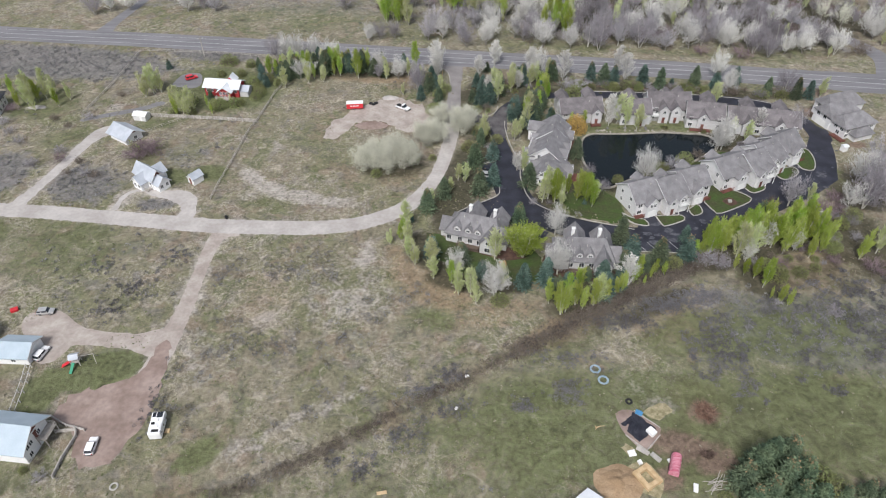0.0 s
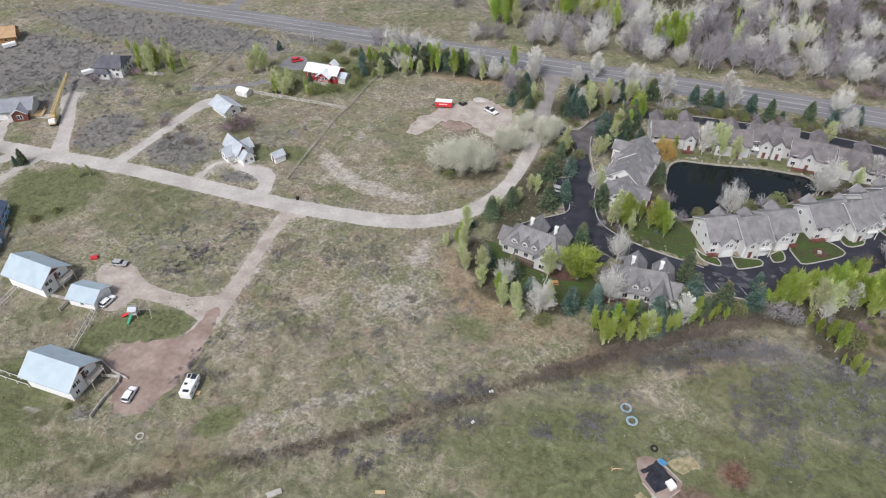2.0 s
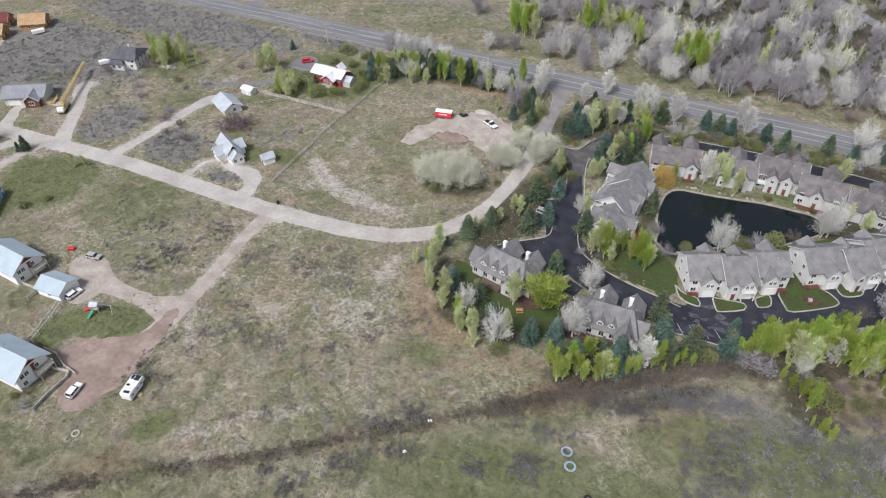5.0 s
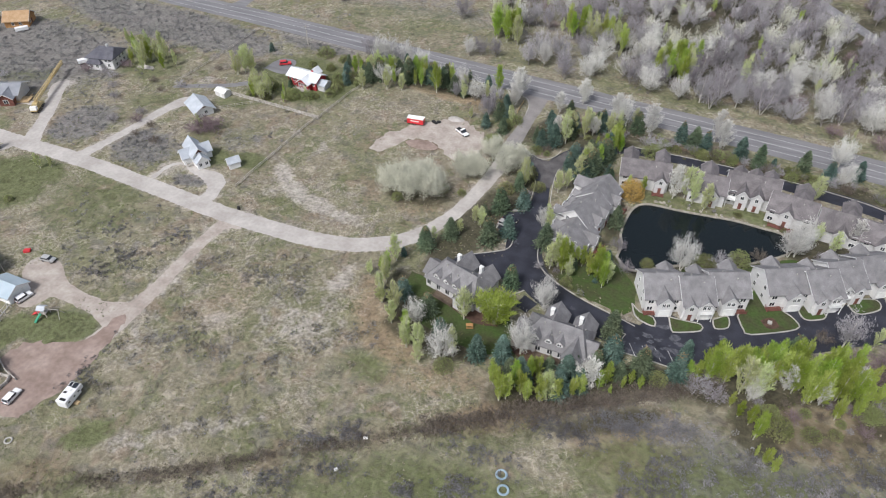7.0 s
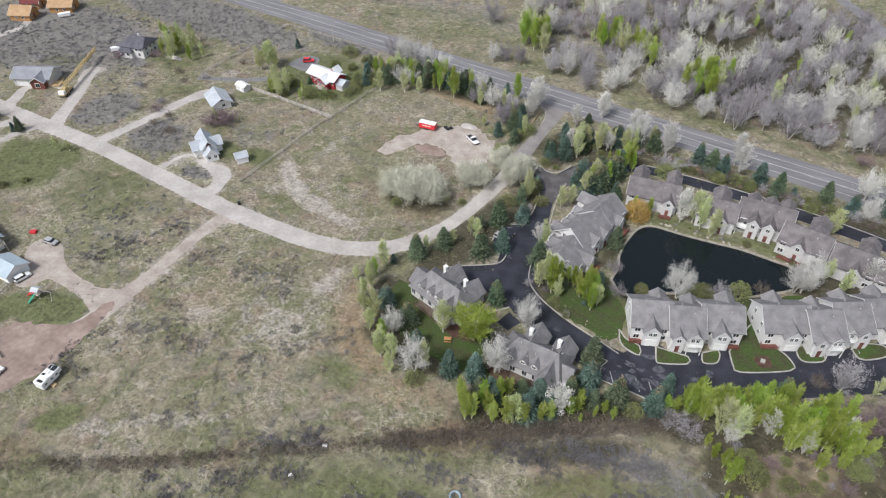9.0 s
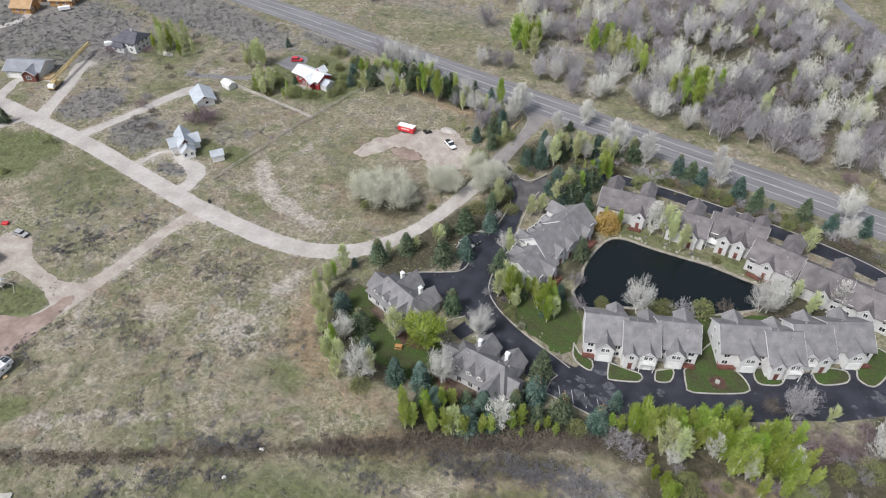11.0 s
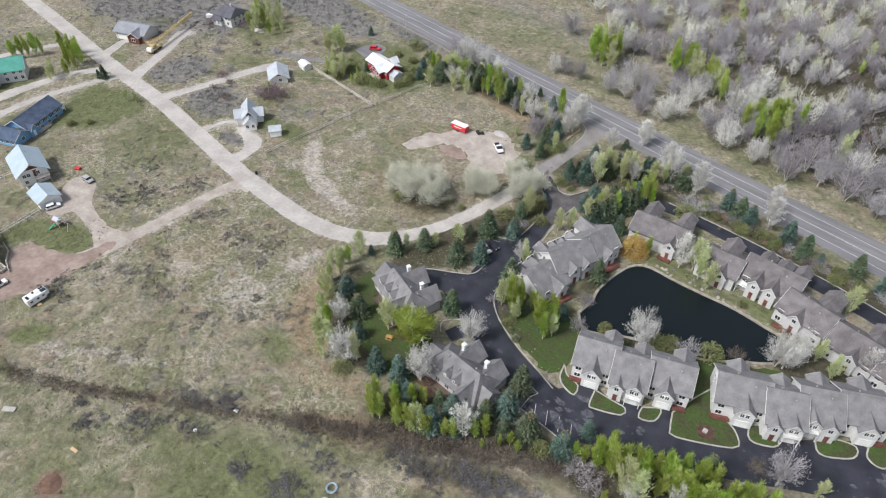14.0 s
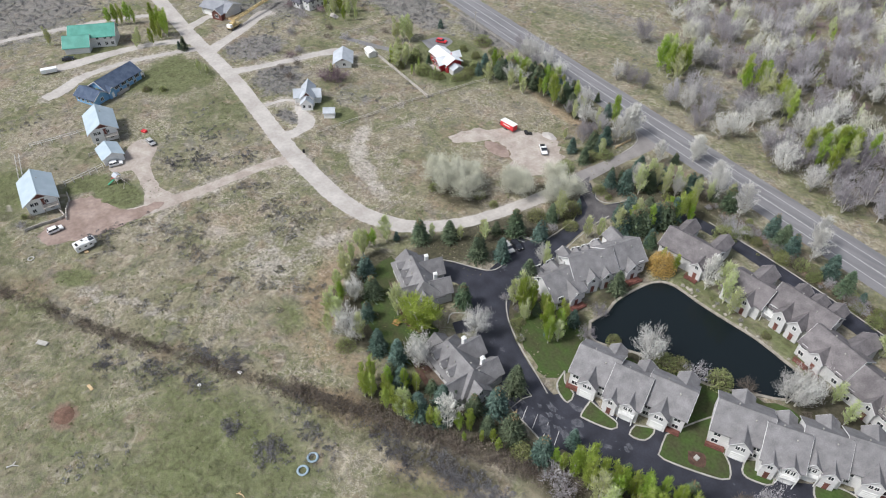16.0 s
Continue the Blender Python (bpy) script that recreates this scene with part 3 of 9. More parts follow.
BARE_SPOTS_B = [(-60, 105, 5, 14, 20, 0.45), (-24, 92, 12, 2.6, 30, 0.5), (-42, 80, 10, 3, 30, 0.45), (-33, 87, 5, 2, 30, 0.5), (-66, 57, 6, 3.4, 10, 0.6), (44, 96, 8, 5, 0, 0.3), (-70, 200, 7, 4, 0, 0.4), (-118, 222, 8, 5, 0, 0.6), (-152, 222, 5, 2, 0, 0.7), (-56, 196, 5, 9, 0, 0.4), (48, 90, 5, 4, 0, 0.5)]
SAGE_SPOTS = [(-215, 215, 60, 34, 0, 0.9), (-170, 260, 70, 16, -7, 0.9), (-115, 175, 15, 11, -20, 0.8), (-145, 180, 12, 14, 0, 0.85), (-88, 164, 7, 3.5, 0, 0.8), (-240, 110, 40, 40, 0, 0.7), (90, 112, 30, 14, -10, 0.85), (72, 122, 12, 6, 10, 0.7), (118, 108, 24, 20, 0, 0.8), (-92, 134, 24, 17, 0, 0.34), (-96, 265, 24, 7, -7, 0.8), (-60, 315, 200, 14, -7, 0.5), (-86, 190, 10, 8, 0, 0.5)]
# dark ground, mostly below belts and woods: litter plus painted tree shade
LITTER_SHADE_SPOTS = [(18, 232, 16, 10, 30, 0.95), (-4, 142, 7, 9, 30, 0.95), (8, 130, 16, 5, -8, 0.95), (42, 127, 20, 7, 26, 1.0), (58, 135, 12, 4, 20, 1.0), (90, 146, 26, 8, 18, 1.0), (84, 130, 6, 10, 20, 0.8), (5, 175, 7, 30, -14, 0.95), (14, 196, 4, 12, 0, 0.95), (26, 232, 20, 8, 0, 0.9), (31, 212, 5, 18, 0, 1.0), (-36, 250, 32, 7, -3, 0.85), (80, 234, 60, 4.5, -8, 0.95)]
LITTER_SHADE_SPOTS_B = [(34, 164, 9, 6, -30, 0.9), (40, 172, 6, 6, 0, 0.9), (43, 190, 3, 16, 0, 0.7), (70, 178, 24, 3.5, 24, 0.95), (100, 196, 12, 8, 0, 0.95), (130, 168, 14, 12, 0, 0.7), (100, 131, 30, 8, -2, 0.55), (118, 150, 12, 14, 0, 0.8), (78, 136, 16, 4, 14, 0.7), (54, 121, 16, 4, 30, 0.7), (34, 110, 12, 3, 30, 0.5), (-16, 183, 14, 8, 10, 0.7), (2, 205, 6, 8, 0, 0.7)]
LITTER_SHADE_SPOTS_2 = [(95, 335, 110, 62, 0, 0.75), (60, 296, 40, 22, 0, 0.6), (150, 300, 50, 40, 0, 0.7), (70, 84, 60, 14, 0, 0.38), (-60, 62, 40, 14, 8, 0.4), (-96, 72, 14, 8, 0, 0.4), (-110, 94, 12, 12, 0, 0.35), (118, 140, 16, 14, 0, 0.7)]
SOIL_SPOTS = [(-9, 62, 4, 3.5, 0, 1.0), (50, 80, 8, 4.5, -15, 0.78), (57, 88, 4, 4, 0, 0.75), (136, 217, 8, 4, 20, 0.9), (139, 195, 4, 2.4, 0, 0.8), (-25, 209, 8, 3.5, 0, 0.8), (56, 77, 6, 5, 0, 0.75), (45, 72, 5, 3.4, 0, 0.7), (-116, 222, 4, 3, 0, 0.7), (136, 232, 10, 5, 0, 0.8), (22, 240, 14, 5, -7, 0.5), (70, 236, 40, 3, -8, 0.6)]


def build_ground():
    xs = np.concatenate([[-3000, -1600, -900, -600, -450, -380, -330], np.arange(-300, 200.1, 2.0), [230, 280, 350, 480, 700, 1200, 3000]])
    ys = np.concatenate([[-1500, -700, -300, -120, -40, 0, 20, 32], np.arange(40, 360.1, 2.0), [380, 420, 500, 650, 1000, 1800, 4000]])
    px, py = [a.ravel() for a in np.meshgrid(xs, ys)]
    nx, ny = len(xs), len(ys)
    jx = px + np.where(np.abs(px + 50) < 248, np.random.RandomState(3).uniform(-0.5, 0.5, len(px)), 0)
    idx = np.arange(nx * ny).reshape(ny, nx)
    quads = np.stack([idx[:-1, :-1], idx[:-1, 1:], idx[1:, 1:], idx[1:, :-1]], -1).reshape(-1, 4)
    # the pond's bed lies below the meadow
    inside = pond_mask(px, py)
    pz = np.where(inside > 0.02, -1.2 * inside, 0.0)
    me = raw("ground", np.c_[jx, py, pz], quads.tolist(), M_GROUND)
    edge = np.maximum.reduce([near_line(px, py, r, 6.0) for r in (LANE, SIDE, GARAGE_LANE, CRANE_LANE, WHITE_LANE, GREEN_LANE, BLUE_LANE, WEST_LANE)])
    layers = {
        "green": np.maximum(soft_spots(px, py, GREEN_SPOTS), soft_spots(px, py, GREEN_SPOTS_2)),
        "dry": soft_spots(px, py, DRY_SPOTS),
        "bare": np.maximum(np.maximum(soft_spots(px, py, BARE_SPOTS), soft_spots(px, py, BARE_SPOTS_B)), 0.9 * edge),
        "sage": soft_spots(px, py, SAGE_SPOTS),
        "litter_shade": np.maximum(np.maximum(soft_spots(px, py, LITTER_SHADE_SPOTS), soft_spots(px, py, LITTER_SHADE_SPOTS_B)), soft_spots(px, py, LITTER_SHADE_SPOTS_2)),
        "soil": np.maximum(soft_spots(px, py, SOIL_SPOTS), 0.5 * near_line(px, py, DITCH, 3.2)),
    }
    for name, values in layers.items():
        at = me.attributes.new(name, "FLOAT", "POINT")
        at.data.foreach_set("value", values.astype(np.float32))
    return tagged(part("ground", me, None), "rough spring meadow of dry grass, green patches and bare soil", "ground", kind="structure")


POND = [(46.2, 175.2), (46.6, 181), (45.6, 186), (46.0, 193), (47.6, 199.6), (51.5, 202.6), (60.5, 202.6), (68.5, 203), (76.2, 203.4), (84, 202.6), (90, 201.6), (93.4, 197), (90, 192), (85.6, 188.6), (76.6, 182), (69, 180.4), (60.5, 176.6), (51, 171.4)]


def pond_mask(px, py):
    line = smooth_line(POND + [POND[0]], 1.5)[:-1]
    inside = np.zeros(len(px), bool)
    x0, y0 = line[:, 0], line[:, 1]
    x1, y1 = np.roll(x0, -1), np.roll(y0, -1)
    for a, b, c, d in zip(x0, y0, x1, y1):
        hit = (b > py) != (d > py)
        with np.errstate(divide="ignore", invalid="ignore"):
            inside ^= hit & (px < (c - a) * (py - b) / (d - b) + a)
    return inside.astype(float)


ground = build_ground()

bm = bmesh.new()
patch(bm, POND, -0.25)
tagged(part("pond", bm, M_WATER), "still dark pond with a stone edge", "water", kind="structure")
kerb_line("pond_edge", POND + [POND[0]], 0.7, 0.4, material=M_STONE, z0=-0.35, label="pale stone edge round the pond")


def road(name, lines, material, label, z, ragged=0.3, category="road"):
    bm = bmesh.new()
    for i, pts in enumerate(lines):
        ribbon(bm, pts, z + 0.012 * i, ragged, i + 3)
    return tagged(part(name, bm, material), label, category, kind="structure")


road("lane", [LANE], M_GRAVEL, "pale gravel lane with worn edges", 0.05, 0.2)
road("track", [SIDE], M_TRACK, "worn gravel track to the white houses", 0.034, 0.22)
road("apron", [APRON], M_APRON, "worn brown asphalt where the lane meets the highway", 0.062, 0.1)
road("driveway", [GARAGE_LANE, WHITE_LANE, CRANE_LANE, CRANE_LOOP, GREEN_LANE, BLUE_LANE, WEST_LANE, CABIN_LANE], M_GRAVEL, "narrow gravel driveways branching off the lane", 0.015, 0.3, "driveway")
bm = bmesh.new()
patch(bm, [(-68, 113), (-68, 105), (-71.6, 104.4), (-75, 106), (-85, 107.8), (-91, 107.6), (-93, 103.4), (-97.6, 102.8), (-99.4, 108), (-104, 111), (-107, 115.6), (-106, 118.6), (-99, 119.4), (-92.4, 114.8), (-86.6, 112.8), (-77, 111.6), (-71.4, 113)], 0.03, 0.25, 1)
patch(bm, [(-42, 201.5), (-40.5, 209), (-37, 215), (-30, 222.5), (-21, 227.5), (-13, 226), (-7.5, 220), (-6, 212), (-9, 206), (-13, 204), (-18, 208), (-24, 211.4), (-30, 210.6), (-34, 206), (-37.6, 200)], 0.012, 1.0, 2)
tagged(part("gravel_yard", bm, M_TRACK), "bare pale gravel yard", "yard", kind="structure")
bm = bmesh.new()
patch(bm, [(-88, 87), (-87.4, 91), (-84, 94.4), (-78, 95.0), (-73.4, 98.4), (-70.6, 103.4), (-69.4, 108.6), (-67.2, 108.6), (-66.4, 101), (-66.2, 90), (-67, 83), (-70, 76), (-75, 74.4), (-78.6, 78), (-80.4, 83), (-84, 85)], 0.078, 1.0, 4)
tagged(part("dirt_yard", bm, M_YARD), "reddish bare dirt yard beside the white house", "yard", kind="structure")
road("highway", [HIGHWAY], M_HIGHWAY, "two-lane grey asphalt highway with wide shoulders", 0.09, 0.05)
road("side_road", [NE_ROAD, NW_STUB], M_HIGHWAY, "asphalt side roads leaving the highway", 0.06, 0.1)


def offset(pts, d):
    line = smooth_line(pts, 4.0)
    return np.c_[line[:, :2] + normals2d(line) * d, np.full(len(line), 0.09)]


def paint_lines():
    bm = bmesh.new()
    for d, w in ((3.9, 0.09), (-3.9, 0.09), (0.16, 0.07), (-0.16, 0.07)):
        line = offset(HIGHWAY, d)
        line[:, 2] = w
        ribbon(bm, [tuple(p) for p in line[::3]], 0.105, step=5.0)
    return tagged(part("road_marking", bm, M_PAINT), "worn pale lines painted on the highway", "marking", kind="structure")


paint_lines()

# ---- asphalt of the townhouse court ----
bm = bmesh.new()
ribbon(bm, DRIVE, 0.06, 0.0)
patch(bm, [(3.5, 158.6), (7.4, 161.8), (13, 165), (17, 168), (17, 173), (24, 172), (29, 158), (25, 153), (20, 154.8), (14.5, 157.5), (9.5, 154.5)], 0.045)
patch(bm, [(11, 175.6), (11.6, 183.8), (19.6, 186.8), (22, 180), (18, 173.5)], 0.04, round_it=False)
patch(bm, [(52.4, 141.8), (53, 147), (62, 148), (68, 146), (66.5, 141)], 0.035, round_it=False)
patch(bm, [(55, 150), (58.6, 156.4), (63, 158.2), (66, 157.4), (73, 160.4), (79, 165), (84, 160), (80, 153), (66, 148)], 0.03, round_it=False)
patch(bm, [(88, 160), (90, 171), (94, 173), (99, 171.5), (106, 178.4), (113, 184), (118, 182), (112, 170), (98, 161)], 0.028, round_it=False)
patch(bm, [(112, 165.4), (117, 178), (121, 192), (127.6, 204), (131, 207), (133.4, 204), (132.6, 197.6), (129.6, 194.6), (128.4, 186), (124.6, 175)], 0.026, round_it=False)
patch(bm, [(24.5, 147.5), (26, 152), (30, 150), (28, 146)], 0.033, round_it=False)
tagged(part("court_drive", bm, M_ASPHALT), "freshly sealed black asphalt drive round the townhouses", "road", kind="structure")
bm = bmesh.new()
patch(bm, [(4.2, 222), (7, 218), (11.3, 215.6), (14.3, 213.6), (17.6, 214.4), (21.2, 221.4), (24.4, 220.4), (22.6, 214), (21.8, 206), (20.6, 200), (17.6, 200), (16.8, 205.4), (14.6, 209.4), (10, 212.2), (5, 213.6)], 0.074, 0.25, 2, round_it=False)
tagged(part("court_entrance", bm, M_APRON_DARK), "dusty brown-grey asphalt at the entrance of the court", "road", kind="structure")
bm = bmesh.new()
rng = random.Random(5)
for cx, cy, n, spread in ((57, 144.5, 13, 4.0), (64, 147, 9, 4.0), (17.5, 171, 7, 2.2), (37, 151.5, 4, 3.0), (60, 151, 5, 4.0), (74, 153, 6, 4.0), (121, 178, 8, 4.5), (125, 190, 6, 4.0), (116, 171, 5, 3.0), (100, 165, 6, 3.0)):
    for _ in range(n):
        x, y, a, s = cx + rng.gauss(0, spread * 0.6), cy + rng.gauss(0, spread * 0.4), rng.uniform(0, 6.3), rng.choice((0.25, 0.35, 0.5, 0.7, 1.3))
        patch(bm, [(x + s * rng.uniform(0.3, 1.9) * math.cos(a + k), y + s * rng.uniform(0.2, 1.3) * math.sin(a + k)) for k in (0, 0.8, 1.5, 2.5, 3.2, 4.0, 5, 5.6)], 0.068 + 0.0006 * len(bm.faces) / 10, 0, 0, 0.5)
tagged(part("asphalt_patch", bm, M_PATCH), "dull grey unsealed scuffs on the black asphalt", "patch", kind="structure")
bm = bmesh.new()
for i in range(4):
    m = pose(55.5 + 3.0 * i, 143.2 + 0.35 * i, 0, 0, 0, 28)
    box(bm, -0.06, 0.06, -2.0, 2.0, 0.07, 0.075, m)
for i in range(4):
    m = pose(11.6 + 0.3 * i, 177.2 + 2.6 * i, 0, 0, 0, -65)
    box(bm, -0.06, 0.06, -2.0, 2.0, 0.07, 0.075, m)
tagged(part("parking_line", bm, M_PAINT), "white lines of the parking bays", "marking", kind="structure")

kerb_line("kerb", [(24.6, 190), (24.6, 183), (24.2, 176), (26, 166), (31.2, 160.4), (39.6, 156.2), (49.5, 152.9), (55, 151)])
kerb_line("kerb", [(3.8, 159.4), (7.4, 162.0), (13, 165.2), (16.7, 168.2), (17.1, 172.6)])
kerb_line("kerb", [(68, 140.6), (59.7, 141.3), (52.6, 141.6), (52.4, 145.5), (53.2, 147.6), (50.6, 148.2)], round_it=False)
kerb_line("kerb", [(11, 175.4), (11.4, 184), (17.0, 186.4), (16.8, 194), (16.0, 201.5), (13.6, 206.4), (10.0, 210.6)], round_it=False)
kerb_line("kerb", [(11.5, 216.2), (13.2, 214.6), (16.0, 214.8), (18.6, 217.6), (19.6, 221.4)])
kerb_line("kerb", [(2.2, 239.9), (1.8, 245.7), (0.2, 250.4), (-2.6, 252.6)])
kerb_line("kerb", [(42, 232.2), (60, 232), (80, 230.8), (96.8, 228.9), (114, 225.4), (124, 221)])
kerb_line("kerb", [(23.4, 190), (22.0, 198), (21.2, 206), (21.4, 211)])
kerb_line("kerb", [(25.4, 153.6), (22, 149.5), (24, 146.5)])


def island(pts, label="small lawn with a pale kerb between the driveways", material=None):
    bm = bmesh.new()
    patch(bm, pts, 0.14, 0, 0, 0.8)
    tagged(part("lawn_island", bm, material or M_LAWN), label, "lawn", kind="structure")
    kerb_line("kerb", list(pts) + [pts[0]], 0.35, 0.2, label="pale concrete kerb round a small lawn")


island([(62.6, 157.2), (63.7, 153.0), (65, 152.6), (70.6, 155.2), (70.4, 157.4), (67, 157.3)])
island([(73.2, 160.2), (73.9, 157.3), (77, 158.8), (76.6, 162.6)])
island([(79, 163.6), (80.6, 159.5), (82.5, 158.3), (93, 164), (92.8, 167.2), (89.5, 169.5), (86, 169.5), (83.6, 176), (81.6, 172.5)])
island([(93.4, 172), (94.3, 169.2), (96, 168.4), (99.6, 170.2), (99.9, 172.2), (96.4, 174.2)])
island([(105.7, 178), (106.8, 175.7), (108.8, 175.3), (113.4, 178.8), (113, 182), (109, 181)])
island([(115, 184.6), (115.6, 181), (118.9, 180.4), (121.4, 185.6), (121.6, 192), (117.8, 193)])
island([(53.0, 158.8), (54.4, 154.8), (56.6, 153.2), (59.6, 152.8), (58.9, 155.6), (55.4, 156.4)], "planted strip with a pale concrete path")
for lawn_pts, lab in (([(-6, 150), (-4.6, 143), (2, 135.6), (10, 131), (20, 129.6), (28, 131), (27, 136), (24, 143), (14, 141.8), (6, 143.4), (-1, 148.5)], "shaded green lawn behind the court houses"),
                      ([(31.4, 161.6), (39.4, 157.4), (49, 154.2), (53, 156), (53.6, 163), (50, 169), (45.6, 173), (40, 170), (35, 166)], "green lawn between the drive and the pond"),
                      ([(58, 171.4), (66, 172), (78, 174), (79.4, 166.6), (82.4, 166), (84.6, 175.4), (98, 188), (94, 191), (86, 187.4), (76, 182), (64, 176)], "green lawn between the townhouses and the pond")):
    bm = bmesh.new()
    patch(bm, lawn_pts, 0.009, 0.6, 4)
    tagged(part("lawn", bm, M_LAWN), lab, "lawn", kind="structure")
bm = bmesh.new()
patch(bm, [(84.4, 164), (86.4, 161.8), (89, 163.4), (87.2, 166)], 0.155, 0, 0, 0.6)
tagged(part("mulch_bed", bm, M_MULCH), "round bed of dark red mulch in the lawn", "bed", kind="structure")
for x, y, w, h, a in ((15, 141.6, 8, 3, -20), (38, 133, 9, 3, -3), (31, 137, 4, 6, 0)):
    bm = bmesh.new()
    patch(bm, [(x + w * math.cos(t) * math.cos(radians(a)) - h * math.sin(t) * math.sin(radians(a)), y + w * math.cos(t) * math.sin(radians(a)) + h * math.sin(t) * math.cos(radians(a))) for t in (0, 1, 2, 3, 4, 5)], 0.014 + 0.0004 * x, 0.2, 3)
    tagged(part("mulch_bed", bm, M_MULCH), "dark mulch bed along the house wall", "bed", kind="structure")


# ---- building parts ----
MESHES = {}


def window(parent, x, y, z, turn, w=1.0, h=1.2, bars=1, trim=None):
    """A window on a wall; turn 0 faces the local -y."""
    key = ("window", w, h, bars)
    if key not in MESHES:
        bm = bmesh.new()
        loops = []
        for grow, yy in ((0.1, 0.06), (0.1, -0.09), (0.0, -0.09), (0.0, 0.06)):
            loops.append([bm.verts.new((sx * (w / 2 + grow), yy, h / 2 + sz * (h / 2 + grow))) for sx, sz in ((-1, -1), (1, -1), (1, 1), (-1, 1))])
        for l0, l1 in zip(loops, loops[1:] + loops[:1]):
            for k in range(4):
                bm.faces.new((l0[k], l0[(k + 1) % 4], l1[(k + 1) % 4], l1[k]))
        bmesh.ops.recalc_face_normals(bm, faces=bm.faces[:])
        f = bpy.data.meshes.new("window_frame")
        bm.to_mesh(f), bm.free()
        bm = bmesh.new()
        box(bm, -w / 2, w / 2, -0.04, 0.04, 0, h)
        g = bpy.data.meshes.new("pane")
        bm.to_mesh(g), bm.free()
        bm = bmesh.new()
        box(bm, -0.045, 0.045, -0.07, 0.05, 0, h)
        b = bpy.data.meshes.new("mullion")
        bm.to_mesh(b), bm.free()
        f.materials.append(trim or M_TRIM), g.materials.append(M_GLASS), b.materials.append(trim or M_TRIM)
        MESHES[key] = (f, g, b)
    f, g, b = MESHES[key]
    frame_ob = new("window", f)
    frame_ob.parent = parent
    frame_ob.matrix_local = pose(x, y, z, 0, 0, turn)
    pane = new("pane", g)
    pane.parent = frame_ob
    for i in range(bars):
        mull = new("mullion", b)
        mull.parent = frame_ob
        mull.location = (-w / 2 + w * (i + 1) / (bars + 1), 0, 0)
    return frame_ob


def garage_door(parent, x, y, turn, w=2.8, h=2.2, material=None):
    bm = bmesh.new()
    prof = [(0.04, 0.0)]
    for k in range(4):
        z0, z1 = k * h / 4, (k + 1) * h / 4
        prof += [(-0.03, z0), (-0.03, z0 + 0.03), (-0.07, z0 + 0.05), (-0.07, z1 - 0.05), (-0.03, z1 - 0.03)]
    prof += [(-0.03, h), (-0.1, h), (-0.1, h + 0.15), (0.04, h + 0.15)]
    prism(bm, prof, -w / 2, w / 2, "x")
    ob = part("garage_door", bm, material or M_TRIM, parent, "panelled garage door")
    ob.matrix_local = pose(x, y, 0, 0, 0, turn)
    return ob


def entry_door(parent, x, y, z, turn, material=None):
    bm = bmesh.new()
    box(bm, -0.48, 0.48, -0.07, 0.04, 0, 2.05)
    box(bm, -0.6, 0.6, -0.09, 0.03, 2.05, 2.17)
    box(bm, 0.34, 0.4, -0.13, -0.07, 0.95, 1.05)
    ob = part("door", bm, material or M_CEDAR, parent, "panelled entry door")
    ob.matrix_local = pose(x, y, z, 0, 0, turn)


def gable(parent, x0, x1, y0, y1, eave, ridge, wall, roof, axis="x", at=0.5, over=0.45, base=-0.2, rake=True, thick=0.2, ends=(True, True)):
    """Walls under a pitched roof whose ridge runs along the axis, at a share of the depth from y0 (or x0)."""
    a0, a1, c0, c1 = (x0, x1, y0, y1) if axis == "x" else (y0, y1, x0, x1)
    mid = c0 + (c1 - c0) * at
    s0, s1 = (ridge - eave) / (mid - c0), (ridge - eave) / (c1 - mid)
    bm = bmesh.new()
    prism(bm, [(c0, base), (c1, base), (c1, eave), (mid, ridge), (c0, eave)], a0, a1, axis)
    part("wall", bm, wall, parent)
    bm = bmesh.new()
    e0, e1 = eave - over * s0, eave - over * s1
    oa, ob_ = (over if ends[0] else 0.02), (over if ends[1] else 0.02)
    prism(bm, [(c0 - over, e0), (mid, ridge), (c1 + over, e1), (c1 + over, e1 + thick), (mid, ridge + thick), (c0 - over, e0 + thick)], a0 - oa, a1 + ob_, axis)
    r = part("roof", bm, roof, parent)
    if rake:
        for a, use in ((a0 - oa - 0.06, ends[0]), (a1 + ob_ + 0.0, ends[1])):
            if not use:
                continue
            bm = bmesh.new()
            prism(bm, [(c0 - over - 0.02, e0 - 0.10), (mid, ridge - 0.10), (c1 + over + 0.02, e1 - 0.10), (c1 + over + 0.02, e1 + thick - 0.03), (mid, ridge + thick - 0.03), (c0 - over - 0.02, e0 + thick - 0.03)], a, a + 0.06, axis)
            part("bargeboard", bm, M_SIDING, parent)
    bm = bmesh.new()
    prism(bm, [(mid - 0.16, ridge + thick - 0.02), (mid, ridge + thick + 0.07), (mid + 0.16, ridge + thick - 0.02)], a0 - oa + 0.02, a1 + ob_ - 0.02, axis)
    part("ridge_cap", bm, roof, parent)
    return r


